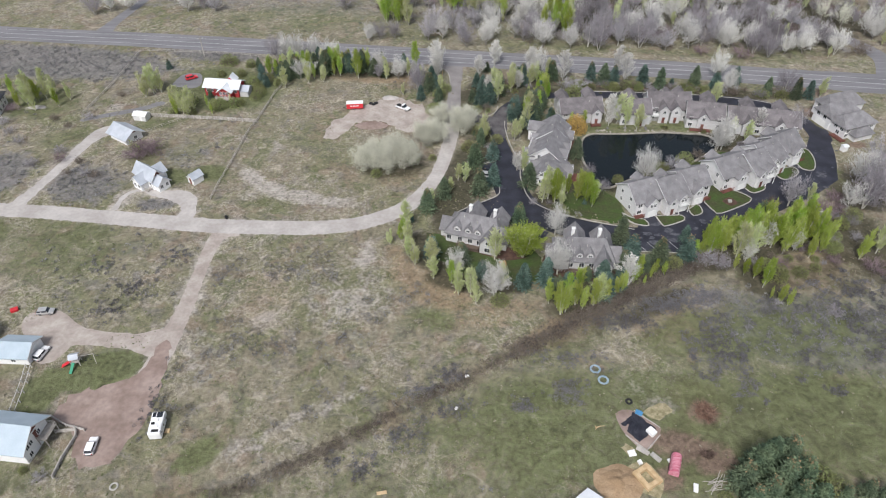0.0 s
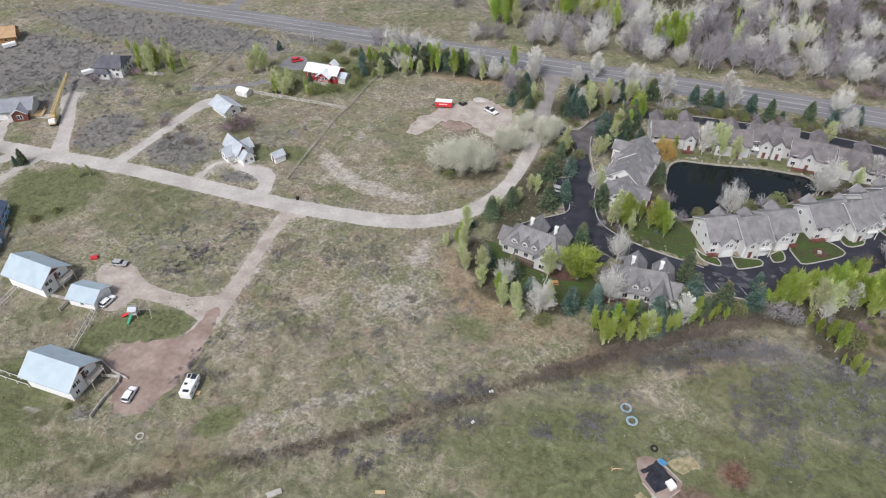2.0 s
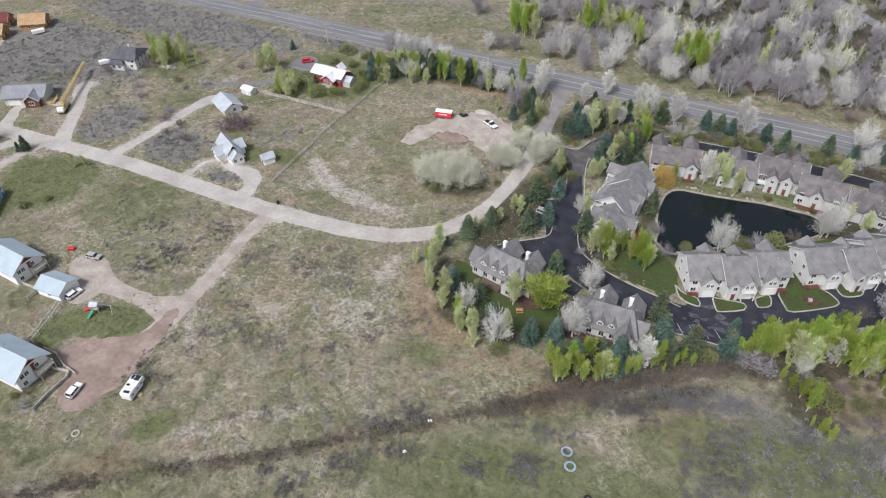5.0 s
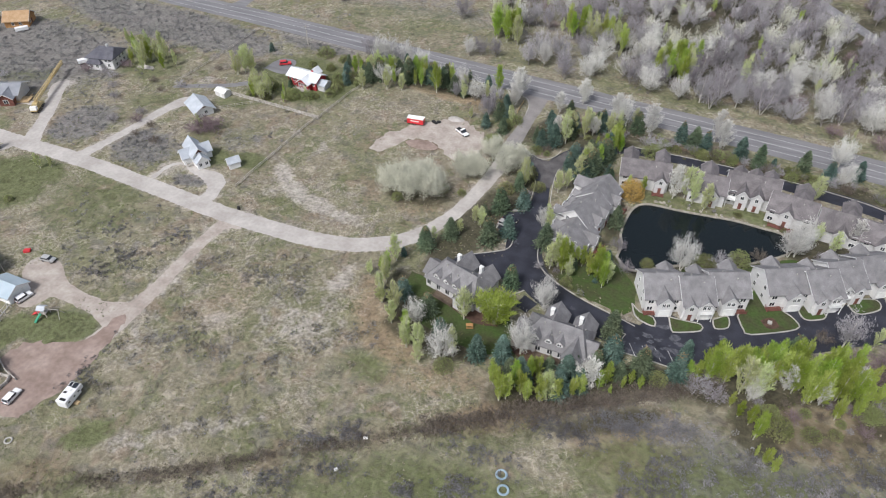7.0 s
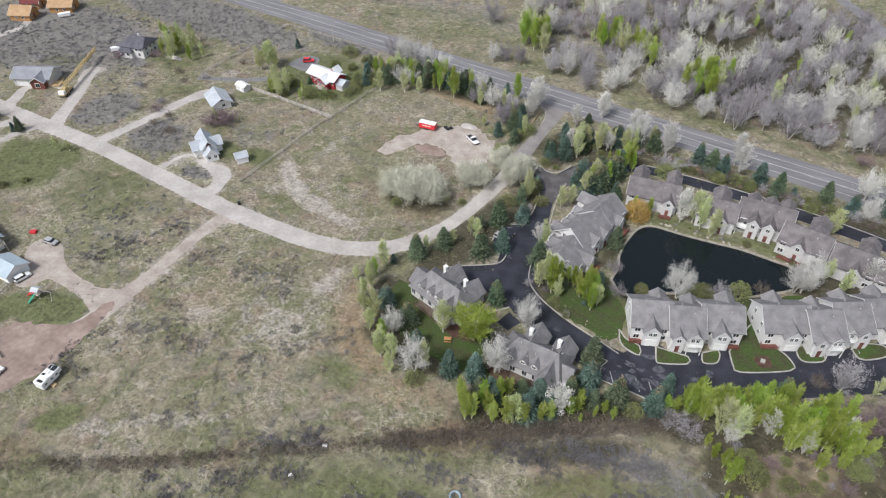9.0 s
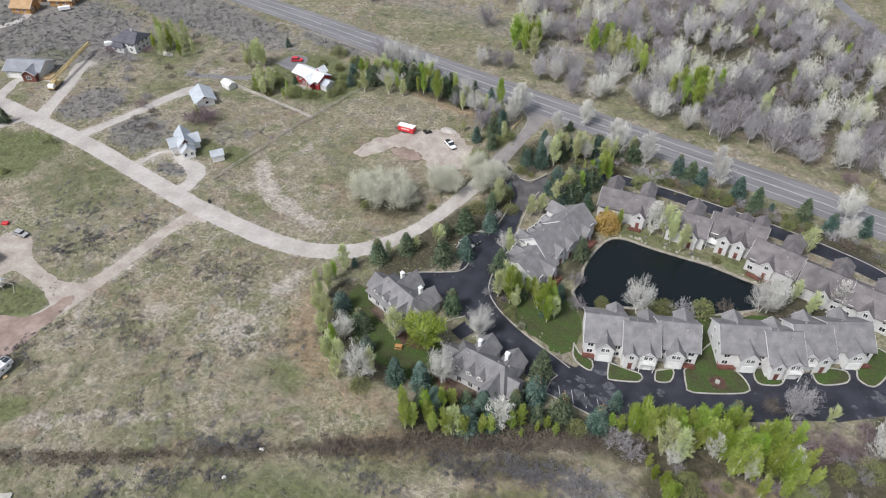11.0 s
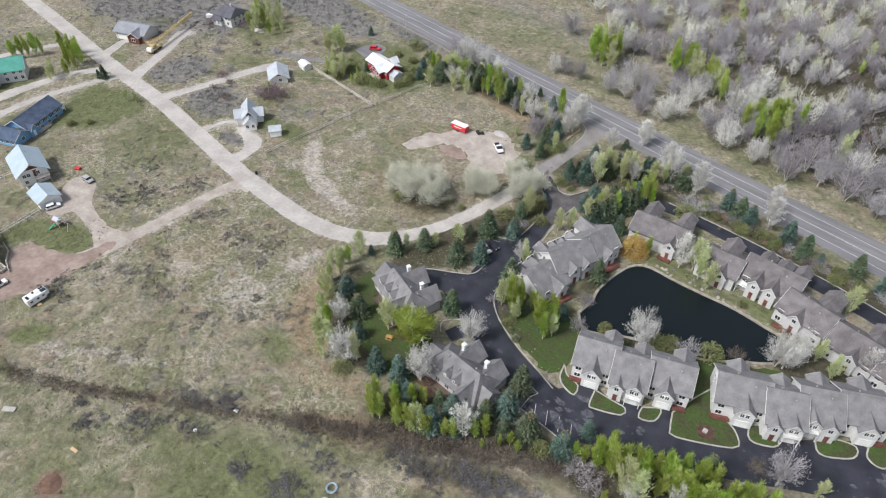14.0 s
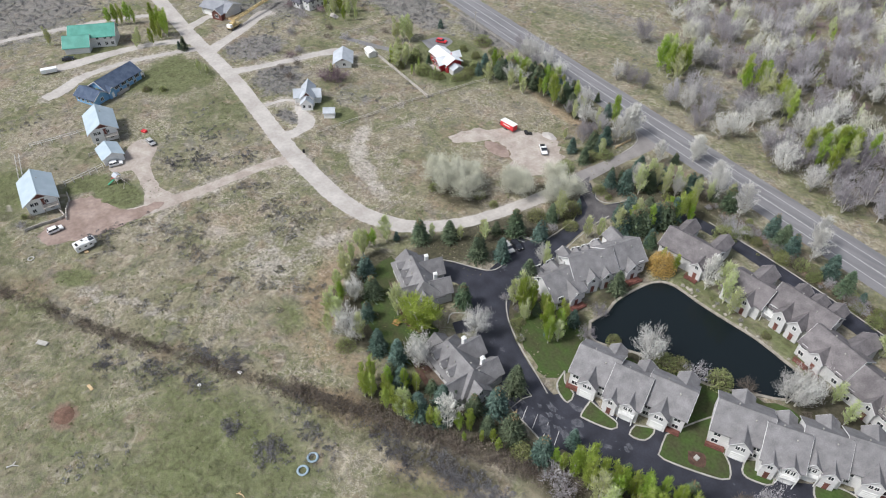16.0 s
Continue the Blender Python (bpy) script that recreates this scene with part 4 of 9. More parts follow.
def hipped(parent, x0, x1, y0, y1, eave, ridge, wall, roof, hip0=3.0, hip1=3.0, over=0.5, base=-0.2, thick=0.2, at=0.5):
    """Walls under a roof that is hipped at both ends; the ridge runs along x."""
    bm = bmesh.new()
    box(bm, x0, x1, y0, y1, base, eave)
    part("wall", bm, wall, parent)
    mid = y0 + (y1 - y0) * at
    ez = eave - over * (ridge - eave) / (mid - y0)
    v = []
    for z in (ez, ez + thick):
        v += [(x0 - over, y0 - over, z), (x1 + over, y0 - over, z), (x1 + over, y1 + over, z), (x0 - over, y1 + over, z)]
    v += [(x0 + hip0, mid, ridge + thick), (x1 - hip1, mid, ridge + thick)]
    faces = [(3, 2, 1, 0), (0, 1, 5, 4), (1, 2, 6, 5), (2, 3, 7, 6), (3, 0, 4, 7), (4, 5, 9, 8), (5, 6, 9), (6, 7, 8, 9), (7, 4, 8)]
    bm = bmesh.new()
    bv = [bm.verts.new(p) for p in v]
    for f in faces:
        bm.faces.new([bv[i] for i in f])
    r = part("roof", bm, roof, parent)
    bm = bmesh.new()
    prism(bm, [(mid - 0.16, ridge + thick - 0.02), (mid, ridge + thick + 0.07), (mid + 0.16, ridge + thick - 0.02)], x0 + hip0, x1 - hip1, "x")
    part("ridge_cap", bm, roof, parent)
    return r


def chimney(parent, x, y, z0, z1, w=0.9, material=None):
    bm = bmesh.new()
    box(bm, x - w / 2, x + w / 2, y - w / 2, y + w / 2, z0, z1)
    box(bm, x - w / 2 - 0.1, x + w / 2 + 0.1, y - w / 2 - 0.1, y + w / 2 + 0.1, z1, z1 + 0.15)
    box(bm, x - 0.2, x + 0.2, y - 0.2, y + 0.2, z1 + 0.15, z1 + 0.4)
    part("chimney", bm, material or M_TRIM, parent, "white boxed chimney")


def deck(parent, x0, x1, y0, y1, z, material=None, rails="sw"):
    mat = material or M_CEDAR
    bm = bmesh.new()
    box(bm, x0, x1, y0, y1, z - 0.22, z)
    bmesh.ops.bevel(bm, geom=bm.edges[:], offset=0.03, segments=1, affect="EDGES")
    part("deck", bm, mat, parent, "timber deck")
    for x in (x0 + 0.1, x1 - 0.1):
        for y in (y0 + 0.1, y1 - 0.1):
            bm = bmesh.new()
            box(bm, x - 0.08, x + 0.08, y - 0.08, y + 0.08, 0, z - 0.2)
            part("deck_post", bm, mat, parent)
    sides = {"s": (x0, y0, x1, y0), "n": (x0, y1, x1, y1), "w": (x0, y0, x0, y1), "e": (x1, y0, x1, y1)}
    for c in rails:
        ax, ay, bx, by = sides[c]
        for zz in (0.45, 0.95):
            bm = bmesh.new()
            box(bm, min(ax, bx) - 0.04, max(ax, bx) + 0.04, min(ay, by) - 0.04, max(ay, by) + 0.04, z + zz - 0.04, z + zz + 0.04)
            part("rail", bm, mat, parent)
        n = max(2, int(math.hypot(bx - ax, by - ay) / 0.6))
        for i in range(n + 1):
            px, py = ax + (bx - ax) * i / n, ay + (by - ay) * i / n
            bm = bmesh.new()
            box(bm, px - 0.035, px + 0.035, py - 0.035, py + 0.035, z, z + 0.91)
            part("baluster", bm, mat, parent)


def vents(parent, spots):
    for x, y, z in spots:
        bm = bmesh.new()
        tube(bm, [(x, y, z - 0.3), (x, y, z + 0.35)], [0.12, 0.12])
        tube(bm, [(x, y, z + 0.35), (x, y, z + 0.45)], [0.2, 0.16])
        part("roof_vent", bm, M_CONCRETE, parent, "small grey roof vent")


# ---- townhouses ----
def townhouse(x, y, turn, length, front, back, gables, rear=(), roof=None, ridge=8.6, eave=5.0, porch=None, label="", wall=None, balcony=None, hips=None):
    """One unit: the origin lies under the left end of its ridge, the front looks to the local -y."""
    roof, wall = roof or M_ROOF, wall or M_SIDING
    h = thing("townhouse", x, y, 0, turn, label or "pale sided townhouse with a grey shingle roof", "house", "townhouses round the pond")
    if hips:
        hipped(h, 0, length, -front, back, eave, ridge, wall, roof, hips[0], hips[1], at=front / (front + back))
    else:
        gable(h, 0, length, -front, back, eave, ridge, wall, roof, at=front / (front + back))
    slope = (ridge - eave) / front
    for g0, g1, gf, ge, gr, garage in gables:
        gr = min(gr, ge + 1.05 * (g1 - g0) / 2)
        meet = -(ridge - gr) / slope + 0.1
        gable(h, g0, g1, -gf, min(meet, -0.3), ge, gr, wall, roof, axis="y", over=0.35, ends=(True, False))
        mid = (g0 + g1) / 2
        if garage:
            garage_door(h, mid, -gf, 0, min(2.8, g1 - g0 - 0.7))
            for s in (-0.55, 0.55):
                window(h, mid + s, -gf, 3.6, 0, 0.75, 1.1)
        else:
            window(h, mid, -gf, 3.7, 0, 0.9, 1.1)
            entry_door(h, mid, -gf, 0.15, 0)
    bslope = (ridge - eave) / back
    for g0, g1, gb, ge, gr in rear:
        g0, g1 = max(0.1, g0 - 0.5), min(length - 0.1, g1 + 0.5)
        gr = min(gr, ge + 0.8 * (g1 - g0) / 2)
        gable(h, g0, g1, (ridge - gr) / bslope - 0.1, gb, ge, gr, wall, roof, axis="y", over=0.35, ends=(False, True))
        for zz in (1.0, 3.6):
            for s in (-0.7, 0.7):
                window(h, (g0 + g1) / 2 + s, gb, zz, 180, 1.0, 1.4)
    for wx in (1.4, length - 1.6):
        if not any(g[0] - 0.7 < wx < g[1] + 0.7 for g in gables):
            window(h, wx, -front, 3.3, 0, 1.3, 1.1)
            window(h, wx, -front, 0.9, 0, 1.3, 1.2)
    for yy in (-front * 0.45, back * 0.4):
        for zz in ((1.2,) if hips else (1.2, 4.0)):
            window(h, 0, yy, zz, -90, 0.9, 1.2)
            window(h, length, yy, zz, 90, 0.9, 1.2)
    vents(h, [(length * 0.35, 0.7, ridge - 0.3), (length * 0.7, -1.6, ridge - 0.9)])
    if porch:
        deck(h, *porch, 0.5, M_CEDAR, "sw")
    if balcony:
        b0, b1, bf = balcony
        deck(h, b0, b1, -bf, -front, 2.9, M_TRIM, "sew")
        window(h, (b0 + b1) / 2, -front, 3.1, 0, 1.8, 1.9, 2)
    return h


townhouse(54.2, 161.8, 20.5, 9.3, 5.4, 5.2, [(2.7, 6.8, 7.1, 4.6, 7.4, True)], [(6, 9.2, 6.4, 5.2, 8.2)], porch=(-0.2, 3.2, -6.8, -5.4))
townhouse(63.0, 163.9, 20.5, 8.0, 6.6, 5.0, [(0.4, 3.2, 7.4, 4.7, 6.7, False), (4.2, 7.2, 7.0, 5.0, 6.9, True)], [(4.4, 7.4, 6.2, 5.2, 8.2)], balcony=(4.0, 7.4, 7.9))
townhouse(69.9, 167.9, 20.5, 9.6, 5.2, 5.0, [(2.4, 6.3, 7.0, 4.6, 7.4, True)], [(5.4, 8.8, 6.4, 5.2, 8.2)], porch=(6.5, 9.4, -6.7, -5.2))
townhouse(83.2, 173.9, 25.0, 11.0, 5.4, 5.2, [(4.2, 8.4, 7.1, 4.6, 7.4, True)], [(3.2, 6.6, 6.4, 5.2, 8.2)], porch=(-0.2, 3.8, -6.8, -5.4))
townhouse(93.1, 176.9, 27.0, 8.0, 6.6, 5.0, [(0.5, 3.3, 7.5, 4.7, 6.7, False), (4.3, 7.2, 7.0, 5.0, 6.9, True)], [(2.4, 5.4, 6.2, 5.2, 8.2)], balcony=(4.0, 7.4, 7.9))
townhouse(98.4, 182.3, 27.5, 8.6, 6.6, 5.0, [(4.6, 7.6, 7.5, 4.7, 6.7, False), (1.0, 4.0, 7.0, 5.0, 6.9, True)], [(3.4, 6.6, 6.2, 5.2, 8.2)], balcony=(0.8, 4.2, 7.9))
townhouse(105.4, 187.0, 28.0, 10.0, 5.6, 5.0, [(3.6, 7.6, 7.2, 4.6, 7.4, True)], [(4, 7.4, 6.4, 5.2, 8.2)], porch=(7.8, 10.2, -7.0, -5.6))
# north side of the pond
townhouse(40.6, 213.2, 6.0, 14.6, 4.6, 4.8, [(10.6, 13.8, 6.0, 4.4, 7.0, False)], [(1, 4.2, 8.6, 5.0, 7.8), (11, 14.2, 9.4, 5.0, 8.2)], M_ROOF_W, 7.7, 4.5, wall=M_SIDING_G, porch=(10.2, 13.6, -7.6, -6.1), label="pale townhouse with a weathered grey roof by the pond")
townhouse(61.6, 213.2, 2.0, 10.6, 5.0, 4.8, [(5.2, 8.6, 6.2, 4.4, 6.8, False)], [(3.6, 7.4, 8.6, 5.0, 7.8)], M_ROOF_W, 7.5, 4.5, wall=M_SIDING_G, label="pale townhouse with a weathered grey roof by the pond")
townhouse(72.4, 216.8, -1.0, 14.6, 5.6, 5.0, [(3.2, 6.5, 7.4, 5.0, 7.0, False), (7.3, 10.6, 7.4, 5.0, 7.0, False)], [(2.2, 4.8, 6.6, 5, 7.4), (6.8, 9.4, 6.6, 5, 7.4), (11.4, 14.2, 7.4, 5, 7.6)], M_ROOF_W, 8.3, 4.5, wall=M_SIDING_G, label="pale double townhouse with twin gables above the pond", balcony=(0.6, 3.4, 7.4))
townhouse(85.2, 211.4, -10.0, 12.4, 5.0, 5.2, [(3.6, 7.2, 5.9, 4.4, 6.8, False)], [(6.2, 10, 10.2, 4.8, 7.8)], M_ROOF_W, 7.7, 4.3, wall=M_SIDING_G, label="pale townhouse with a weathered grey roof by the pond", porch=(1.4, 8.2, -7.4, -5.9))
townhouse(98.4, 207.8, -8.0, 11.4, 5.2, 5.4, [(4.6, 8.0, 6.2, 4.4, 6.8, False)], [(6.2, 9.8, 9.6, 4.8, 7.8)], M_ROOF_W, 7.7, 4.3, wall=M_SIDING_G, label="pale townhouse with a weathered grey roof by the pond")
townhouse(110.0, 206.0, -10.0, 11.6, 5.2, 5.4, [(3.6, 7.0, 6.2, 4.4, 6.8, False)], [(5.2, 8.8, 9.0, 4.8, 7.8)], M_ROOF_W, 7.5, 4.3, wall=M_SIDING_G, label="pale townhouse with a weathered grey roof by the pond")
# west side of the pond: fronts look east over the water
townhouse(31.6, 172.0, 80.0, 9.6, 6.4, 4.4, [(4.0, 7.6, 7.6, 3.2, 5.2, False)], [(0.6, 3.6, 5.6, 3.0, 5.4), (5.2, 8.2, 5.8, 3.2, 5.6)], None, 6.6, 3.0, label="grey-roofed townhouse beside the pond", porch=(3.6, 8.0, -9.4, -7.6))
townhouse(32.0, 181.2, 69.0, 12.2, 5.0, 4.8, [(3.0, 6.2, 6.2, 4.4, 6.6, False), (7.4, 10.2, 6.0, 4.4, 6.2, False)], [(-0.4, 3.0, 7.0, 4.4, 7.0), (4.4, 6.4, 6.4, 3.8, 5.6), (7.6, 9.4, 6.6, 3.8, 5.6)], None, 8.4, 4.6, label="grey-roofed townhouse beside the pond")
townhouse(35.4, 191.6, 75.0, 10.4, 5.0, 5.4, [(3.6, 7.2, 6.4, 3.8, 6.2, False)], [(0.8, 3.0, 7.0, 3.8, 5.8), (6.2, 9.8, 8.6, 4.2, 7.2)], None, 8.2, 4.2, label="grey-roofed townhouse beside the pond", porch=(3.4, 7.6, -8.4, -6.4))


def court_house(x, y, turn, mirror=1):
    """A detached house: long low roof, small dormers on the garden side, two chimneyed wings on the court side."""
    h = thing("court_house", x, y, 0, turn, "grey sided house with dormers and white chimneys", "house", "houses in the court")
    w, r = M_SIDING_G, M_ROOF
    hipped(h, -8.4, 7.2, -4.4, 4.6, 3.5, 7.6, w, r, 3.2, 2.2)
    for gx, wd, gy, rz in ((-2.6, 5.2, 7.4, 6.9), (4.6, 5.0, 7.0, 6.6)):
        gx *= mirror
        gable(h, gx - wd / 2, gx + wd / 2, 1.2, gy, 3.9, rz, w, r, axis="y", ends=(False, True), rake=False)
        garage_door(h, gx, gy, 180, 3.6)
        window(h, gx, gy, 3.0, 180, 1.2, 1.0)
        chimney(h, gx - 0.9, 3.6, 5.0, 8.0, 0.85)
    for dx, dw in ((-5.2, 1.0), (-2.0, 0.9), (0.8, 0.9)):
        dx *= mirror
        gable(h, dx - dw, dx + dw, -3.9, -1.0, 5.1, 6.1, w, r, axis="y", over=0.3, base=3.6, ends=(True, False), rake=False)
        window(h, dx, -3.9, 4.25, 0, 0.9, 0.75)
    gx = 4.4 * mirror
    gable(h, gx - 2.2, gx + 2.2, -6.4, -0.4, 3.6, 6.5, w, r, axis="y", ends=(True, False), rake=False)
    window(h, gx, -6.4, 3.3, 0, 1.0, 1.1)
    window(h, gx, -6.4, 0.8, 0, 1.5, 1.4)
    # lower side extensions at the ends
    gx = -9.2 * mirror
    gable(h, gx - 1.3, gx + 3.0, -2.6, 3.0, 2.6, 5.0, w, r, axis="x", ends=(True, False), rake=False)
    gx = 7.4 * mirror
    gable(h, gx - 2.2, gx + 1.6, -3.4, 2.2, 3.0, 5.6, w, r, axis="x", ends=(False, True), rake=False)
    window(h, gx + 1.6, -0.6, 3.3, 90, 0.8, 1.1)
    window(h, gx + 1.6, -1.6, 0.9, 90, 1.0, 1.2)
    window(h, gx + 1.6, 0.6, 0.9, 90, 1.0, 1.2)
    for wx in (-7.4, -4.2, -1.2, 1.4):
        window(h, wx * mirror, -4.4, 1.0, 0, 1.2, 1.5)
    deck(h, min(-4.6 * mirror, 1.8 * mirror), max(-4.6 * mirror, 1.8 * mirror), -6.8, -4.4, 0.45, M_BROWNBARK, "sew")
    vents(h, [(-4, -0.8, 7.2), (3, 0.8, 7.3), (0, -1.6, 6.4), (-1.6, -2.6, 5.6), (5.4, 1.4, 6.6)])
    return h


court_house(9.6, 148.0, -19)
court_house(38.4, 138.4, -4)


def simple_house(name, x, y, turn, l, w, eave, ridge, wall, roof, label, over=0.6, axis="x", group="houses along the lane"):
    h = thing(name, x, y, 0, turn, label, "house", group)
    gable(h, -l / 2, l / 2, -w / 2, w / 2, eave, ridge, wall, roof, axis=axis, over=over)
    return h


def white_house(x, y, turn):
    """Two storeys, pale blue metal roof, brown gable and a timber balcony on the end that looks to the track."""
    h = simple_house("white_house", x, y, turn, 12.6, 8.4, 4.6, 7.4, M_WHITE, M_METAL_BLUE, "white two-storey house with a pale blue metal roof", 0.9)
    bm = bmesh.new()
    prism(bm, [(-2.9, 5.4), (2.9, 5.4), (0, 7.2)], 6.31, 6.4, "x")
    part("gable_panel", bm, M_CEDAR, h, "brown timber gable panel")
    for yy, zz in ((-2.6, 3.1), (-1.4, 3.1), (1.4, 3.1), (-2.6, 0.9), (2.2, 0.9)):
        window(h, 6.3, yy, zz, 90, 0.9, 1.1)
    for xx in (-4, 0, 4):
        window(h, xx, -4.2, 3.0, 0, 1.0, 1.1)
        window(h, xx, 4.2, 3.0, 180, 1.0, 1.1)
    entry_door(h, 6.3, 0.6, 2.7, 90)
    deck(h, 6.35, 8.4, 0.0, 4.2, 2.6, M_WOOD, "nse")
    vents(h, [(-2, 1.0, 6.9)])
    return h


white_house(-92.6, 80.8, -7)
white_house(-119.2, 108.6, -11)
h = thing("garage", -102.0, 105.4, 0, -3, "white garage with a pale blue metal roof", "garage")
gable(h, -4.0, 3.6, -3.2, 3.2, 2.6, 4.2, M_WHITE, M_METAL_BLUE, over=0.5)
garage_door(h, 3.6, 0, 90, 3.0)
window(h, 0, -3.2, 1.0, 0, 1.0, 1.0)

# white cottage by the lane
h = thing("white_cottage", -93.0, 175.2, 0, -35, "small white cottage with grey metal roofs and cross gables", "house", "houses along the lane")
gable(h, -4.6, 4.2, -2.3, 2.3, 3.7, 6.2, M_WHITE, M_METAL_GREY)
gable(h, 3.6, 6.8, -2.0, 2.0, 2.7, 4.6, M_WHITE, M_METAL_GREY, ends=(False, True))
gable(h, -2.4, 1.8, -4.8, 4.6, 2.8, 4.8, M_WHITE, M_METAL_GREY, axis="y")
bm = bmesh.new()
prism(bm, [(-1.1, 4.5), (1.1, 4.5), (0, 5.7)], 4.21, 4.28, "x")
part("gable_panel", bm, M_CEDAR, h, "dark brown gable panel")
for wy in (-1.0, 1.0):
    window(h, 6.8, wy, 1.1, 90, 0.8, 1.1)
    window(h, -4.6, wy, 1.4, -90, 0.8, 1.1)
window(h, 4.2, 0, 3.3, 90, 0.8, 0.9)
for wx in (-1.2, 0.6):
    window(h, wx, -4.8, 1.0, 0, 0.9, 1.1)
window(h, 3.0, -2.3, 1.3, 0, 0.8, 1.1)
deck(h, 2.0, 3.5, -4.2, -2.3, 0.4, M_WOOD, "se")
h = thing("garage", -110.0, 201.4, 0, -34, "cream garage with a wide grey metal roof", "garage")
gable(h, -4.4, 4.4, -3.2, 3.2, 2.6, 4.5, M_WHITE, M_METAL_GREY, over=0.9)
garage_door(h, -4.4, 0, -90, 3.6)
bm = bmesh.new()
prism(bm, [(-1.8, 3.3), (1.8, 3.3), (0, 4.3)], 4.41, 4.48, "x")
part("gable_panel", bm, M_CEDAR, h, "dark brown gable panel")
window(h, 0, -3.2, 1.1, 0, 1.0, 1.0)
window(h, 4.4, 0.5, 1.0, 90, 1.0, 1.0)
h = thing("shed", -108.8, 213.8, 0, -12, "small cream garden shed", "shed")
gable(h, -2.4, 2.4, -1.6, 1.6, 2.0, 2.7, M_SIDING, M_TRIM, over=0.2)
entry_door(h, 0.6, -1.6, 0.05, 0, M_WHITE)
h = thing("shed", -79.0, 175.6, 0, -38, "small white shed with a grey roof", "shed")
gable(h, -1.5, 1.5, -1.9, 1.9, 2.2, 3.5, M_WHITE, M_METAL_GREY, axis="y", over=0.25)
entry_door(h, 0, -1.9, 0.05, 0, M_CEDAR)

# red house with a white roof
h = thing("red_house", -83.2, 232.6, 0, -8, "red house with a bright white metal roof", "house", "houses along the lane")
gable(h, -8.4, 8.4, -3.8, 4.2, 4.4, 6.2, M_RED, M_METAL_WHITE, over=0.8)
gable(h, -0.8, 5.6, -6.4, 0.6, 3.8, 5.8, M_RED, M_METAL_WHITE, axis="y", over=0.7, ends=(True, False))
gable(h, 8.4, 12.6, -2.8, 2.8, 2.8, 4.2, M_SIDING_G, M_METAL_GREY, over=0.4)
gable(h, 0.4, 4.4, 2.0, 6.4, 4.6, 6.6, M_RED, M_METAL_WHITE, axis="y", ends=(False, True))
for wx in (-7, -4.6, -2.2, 7):
    window(h, wx, -3.8, 2.2, 0, 1.1, 1.2)
for wx in (0.6, 2.4, 4.2):
    window(h, wx, -6.4, 2.3, 0, 1.2, 1.3)
    window(h, wx, -6.4, 0.5, 0, 1.2, 1.2)
deck(h, -1.4, 6.6, -9.0, -6.4, 1.2, M_WOOD, "sew")
h.scale = (0.78, 0.8, 0.86)
bm = bmesh.new()
patch(bm, [(-106, 238), (-103.6, 247), (-97, 248), (-94.4, 240), (-97, 236)], 0.03, 0.2, 2)
patch(bm, [(-131, 214), (-122, 218), (-112, 222), (-106, 226), (-104, 224), (-112, 219), (-122, 215), (-130, 212)], 0.024, 0.2, 6)
tagged(part("paved_yard", bm, M_HIGHWAY), "grey paved yard and drive beside the red house", "yard", kind="structure")

# houses at the far end of the lane
h = simple_house("crane_house", -185.4, 184.4, 24, 14, 9.5, 3.4, 5.4, M_SIDING_G, M_METAL_DARK, "low house under construction with a grey roof", 0.8)
gable(h, 1.0, 6.2, -7.2, 0, 3.0, 4.8, M_CEDAR, M_METAL_DARK, axis="y", ends=(True, False))
garage_door(h, -3.6, -4.75, 0, 4.4)
window(h, 3.6, -7.2, 1.0, 0, 1.6, 1.4)
deck(h, 6.0, 10.5, -5.5, -1.0, 0.5, M_NEWWOOD, "se")
h = thing("stucco_house", -167.4, 219.9, 0, 10, "pale stucco house with a dark slate-grey hipped roof", "house", "houses along the lane")
hipped(h, -5.6, 5.4, -4.8, 4.9, 4.6, 6.9, M_SIDING, M_ROOF_DK, 3.4, 1.0, over=0.7)
hipped(h, -5.0, 0.6, -6.2, -3.0, 3.0, 4.6, M_SIDING, M_ROOF_DK, 1.2, 1.2, over=0.5)
for wx, wy, wz in ((-3.4, -6.2, 1.0), (-1.0, -6.2, 1.0), (3.4, -4.8, 1.0), (2.6, -4.8, 3.1), (4.2, -4.8, 3.1)):
    window(h, wx, wy, wz, 0, 1.1, 1.2)
for wy in (-2.5, 0.4, 2.8):
    window(h, 5.4, wy, 2.8, 90, 1.0, 1.2)
    window(h, 5.4, wy, 0.7, 90, 1.0, 1.2)
chimney(h, 1.2, 0.6, 6.0, 7.8, 0.7, M_SIDING_G)
for cx, cy, ct, cl, cw, roofm, lab in ((-239.5, 222.6, 22, 9, 8, M_LOG_ROOF, "honey-coloured log cabin with a tan roof"), (-231.0, 237.2, 28, 10, 9, M_LOG_ROOF, "honey-coloured log cabin with a tan roof"), (-246.5, 233.5, 22, 8, 7, M_MAROON, "log cabin with a maroon roof")):
    h = simple_house("log_cabin", cx, cy, ct, cl, cw, 3.0, 5.6, M_LOG, roofm, lab, 0.7)
    window(h, -1.6, -cw / 2, 1.0, 0, 1.0, 1.1)
    window(h, 1.6, -cw / 2, 1.0, 0, 1.0, 1.1)
    entry_door(h, cl / 2, 0, 0.1, 90)
    window(h, cl / 2, -2.0, 1.1, 90, 0.9, 1.0)

# blue house
h = thing("blue_house", -148.9, 124.7, 0, 115, "blue sided ranch house with a slate-blue roof and white windows", "house", "houses along the lane")
gable(h, -9.6, 7.3, -4.2, 4.4, 3.4, 6.0, M_BLUE, M_ROOF_BLUE, over=0.6)
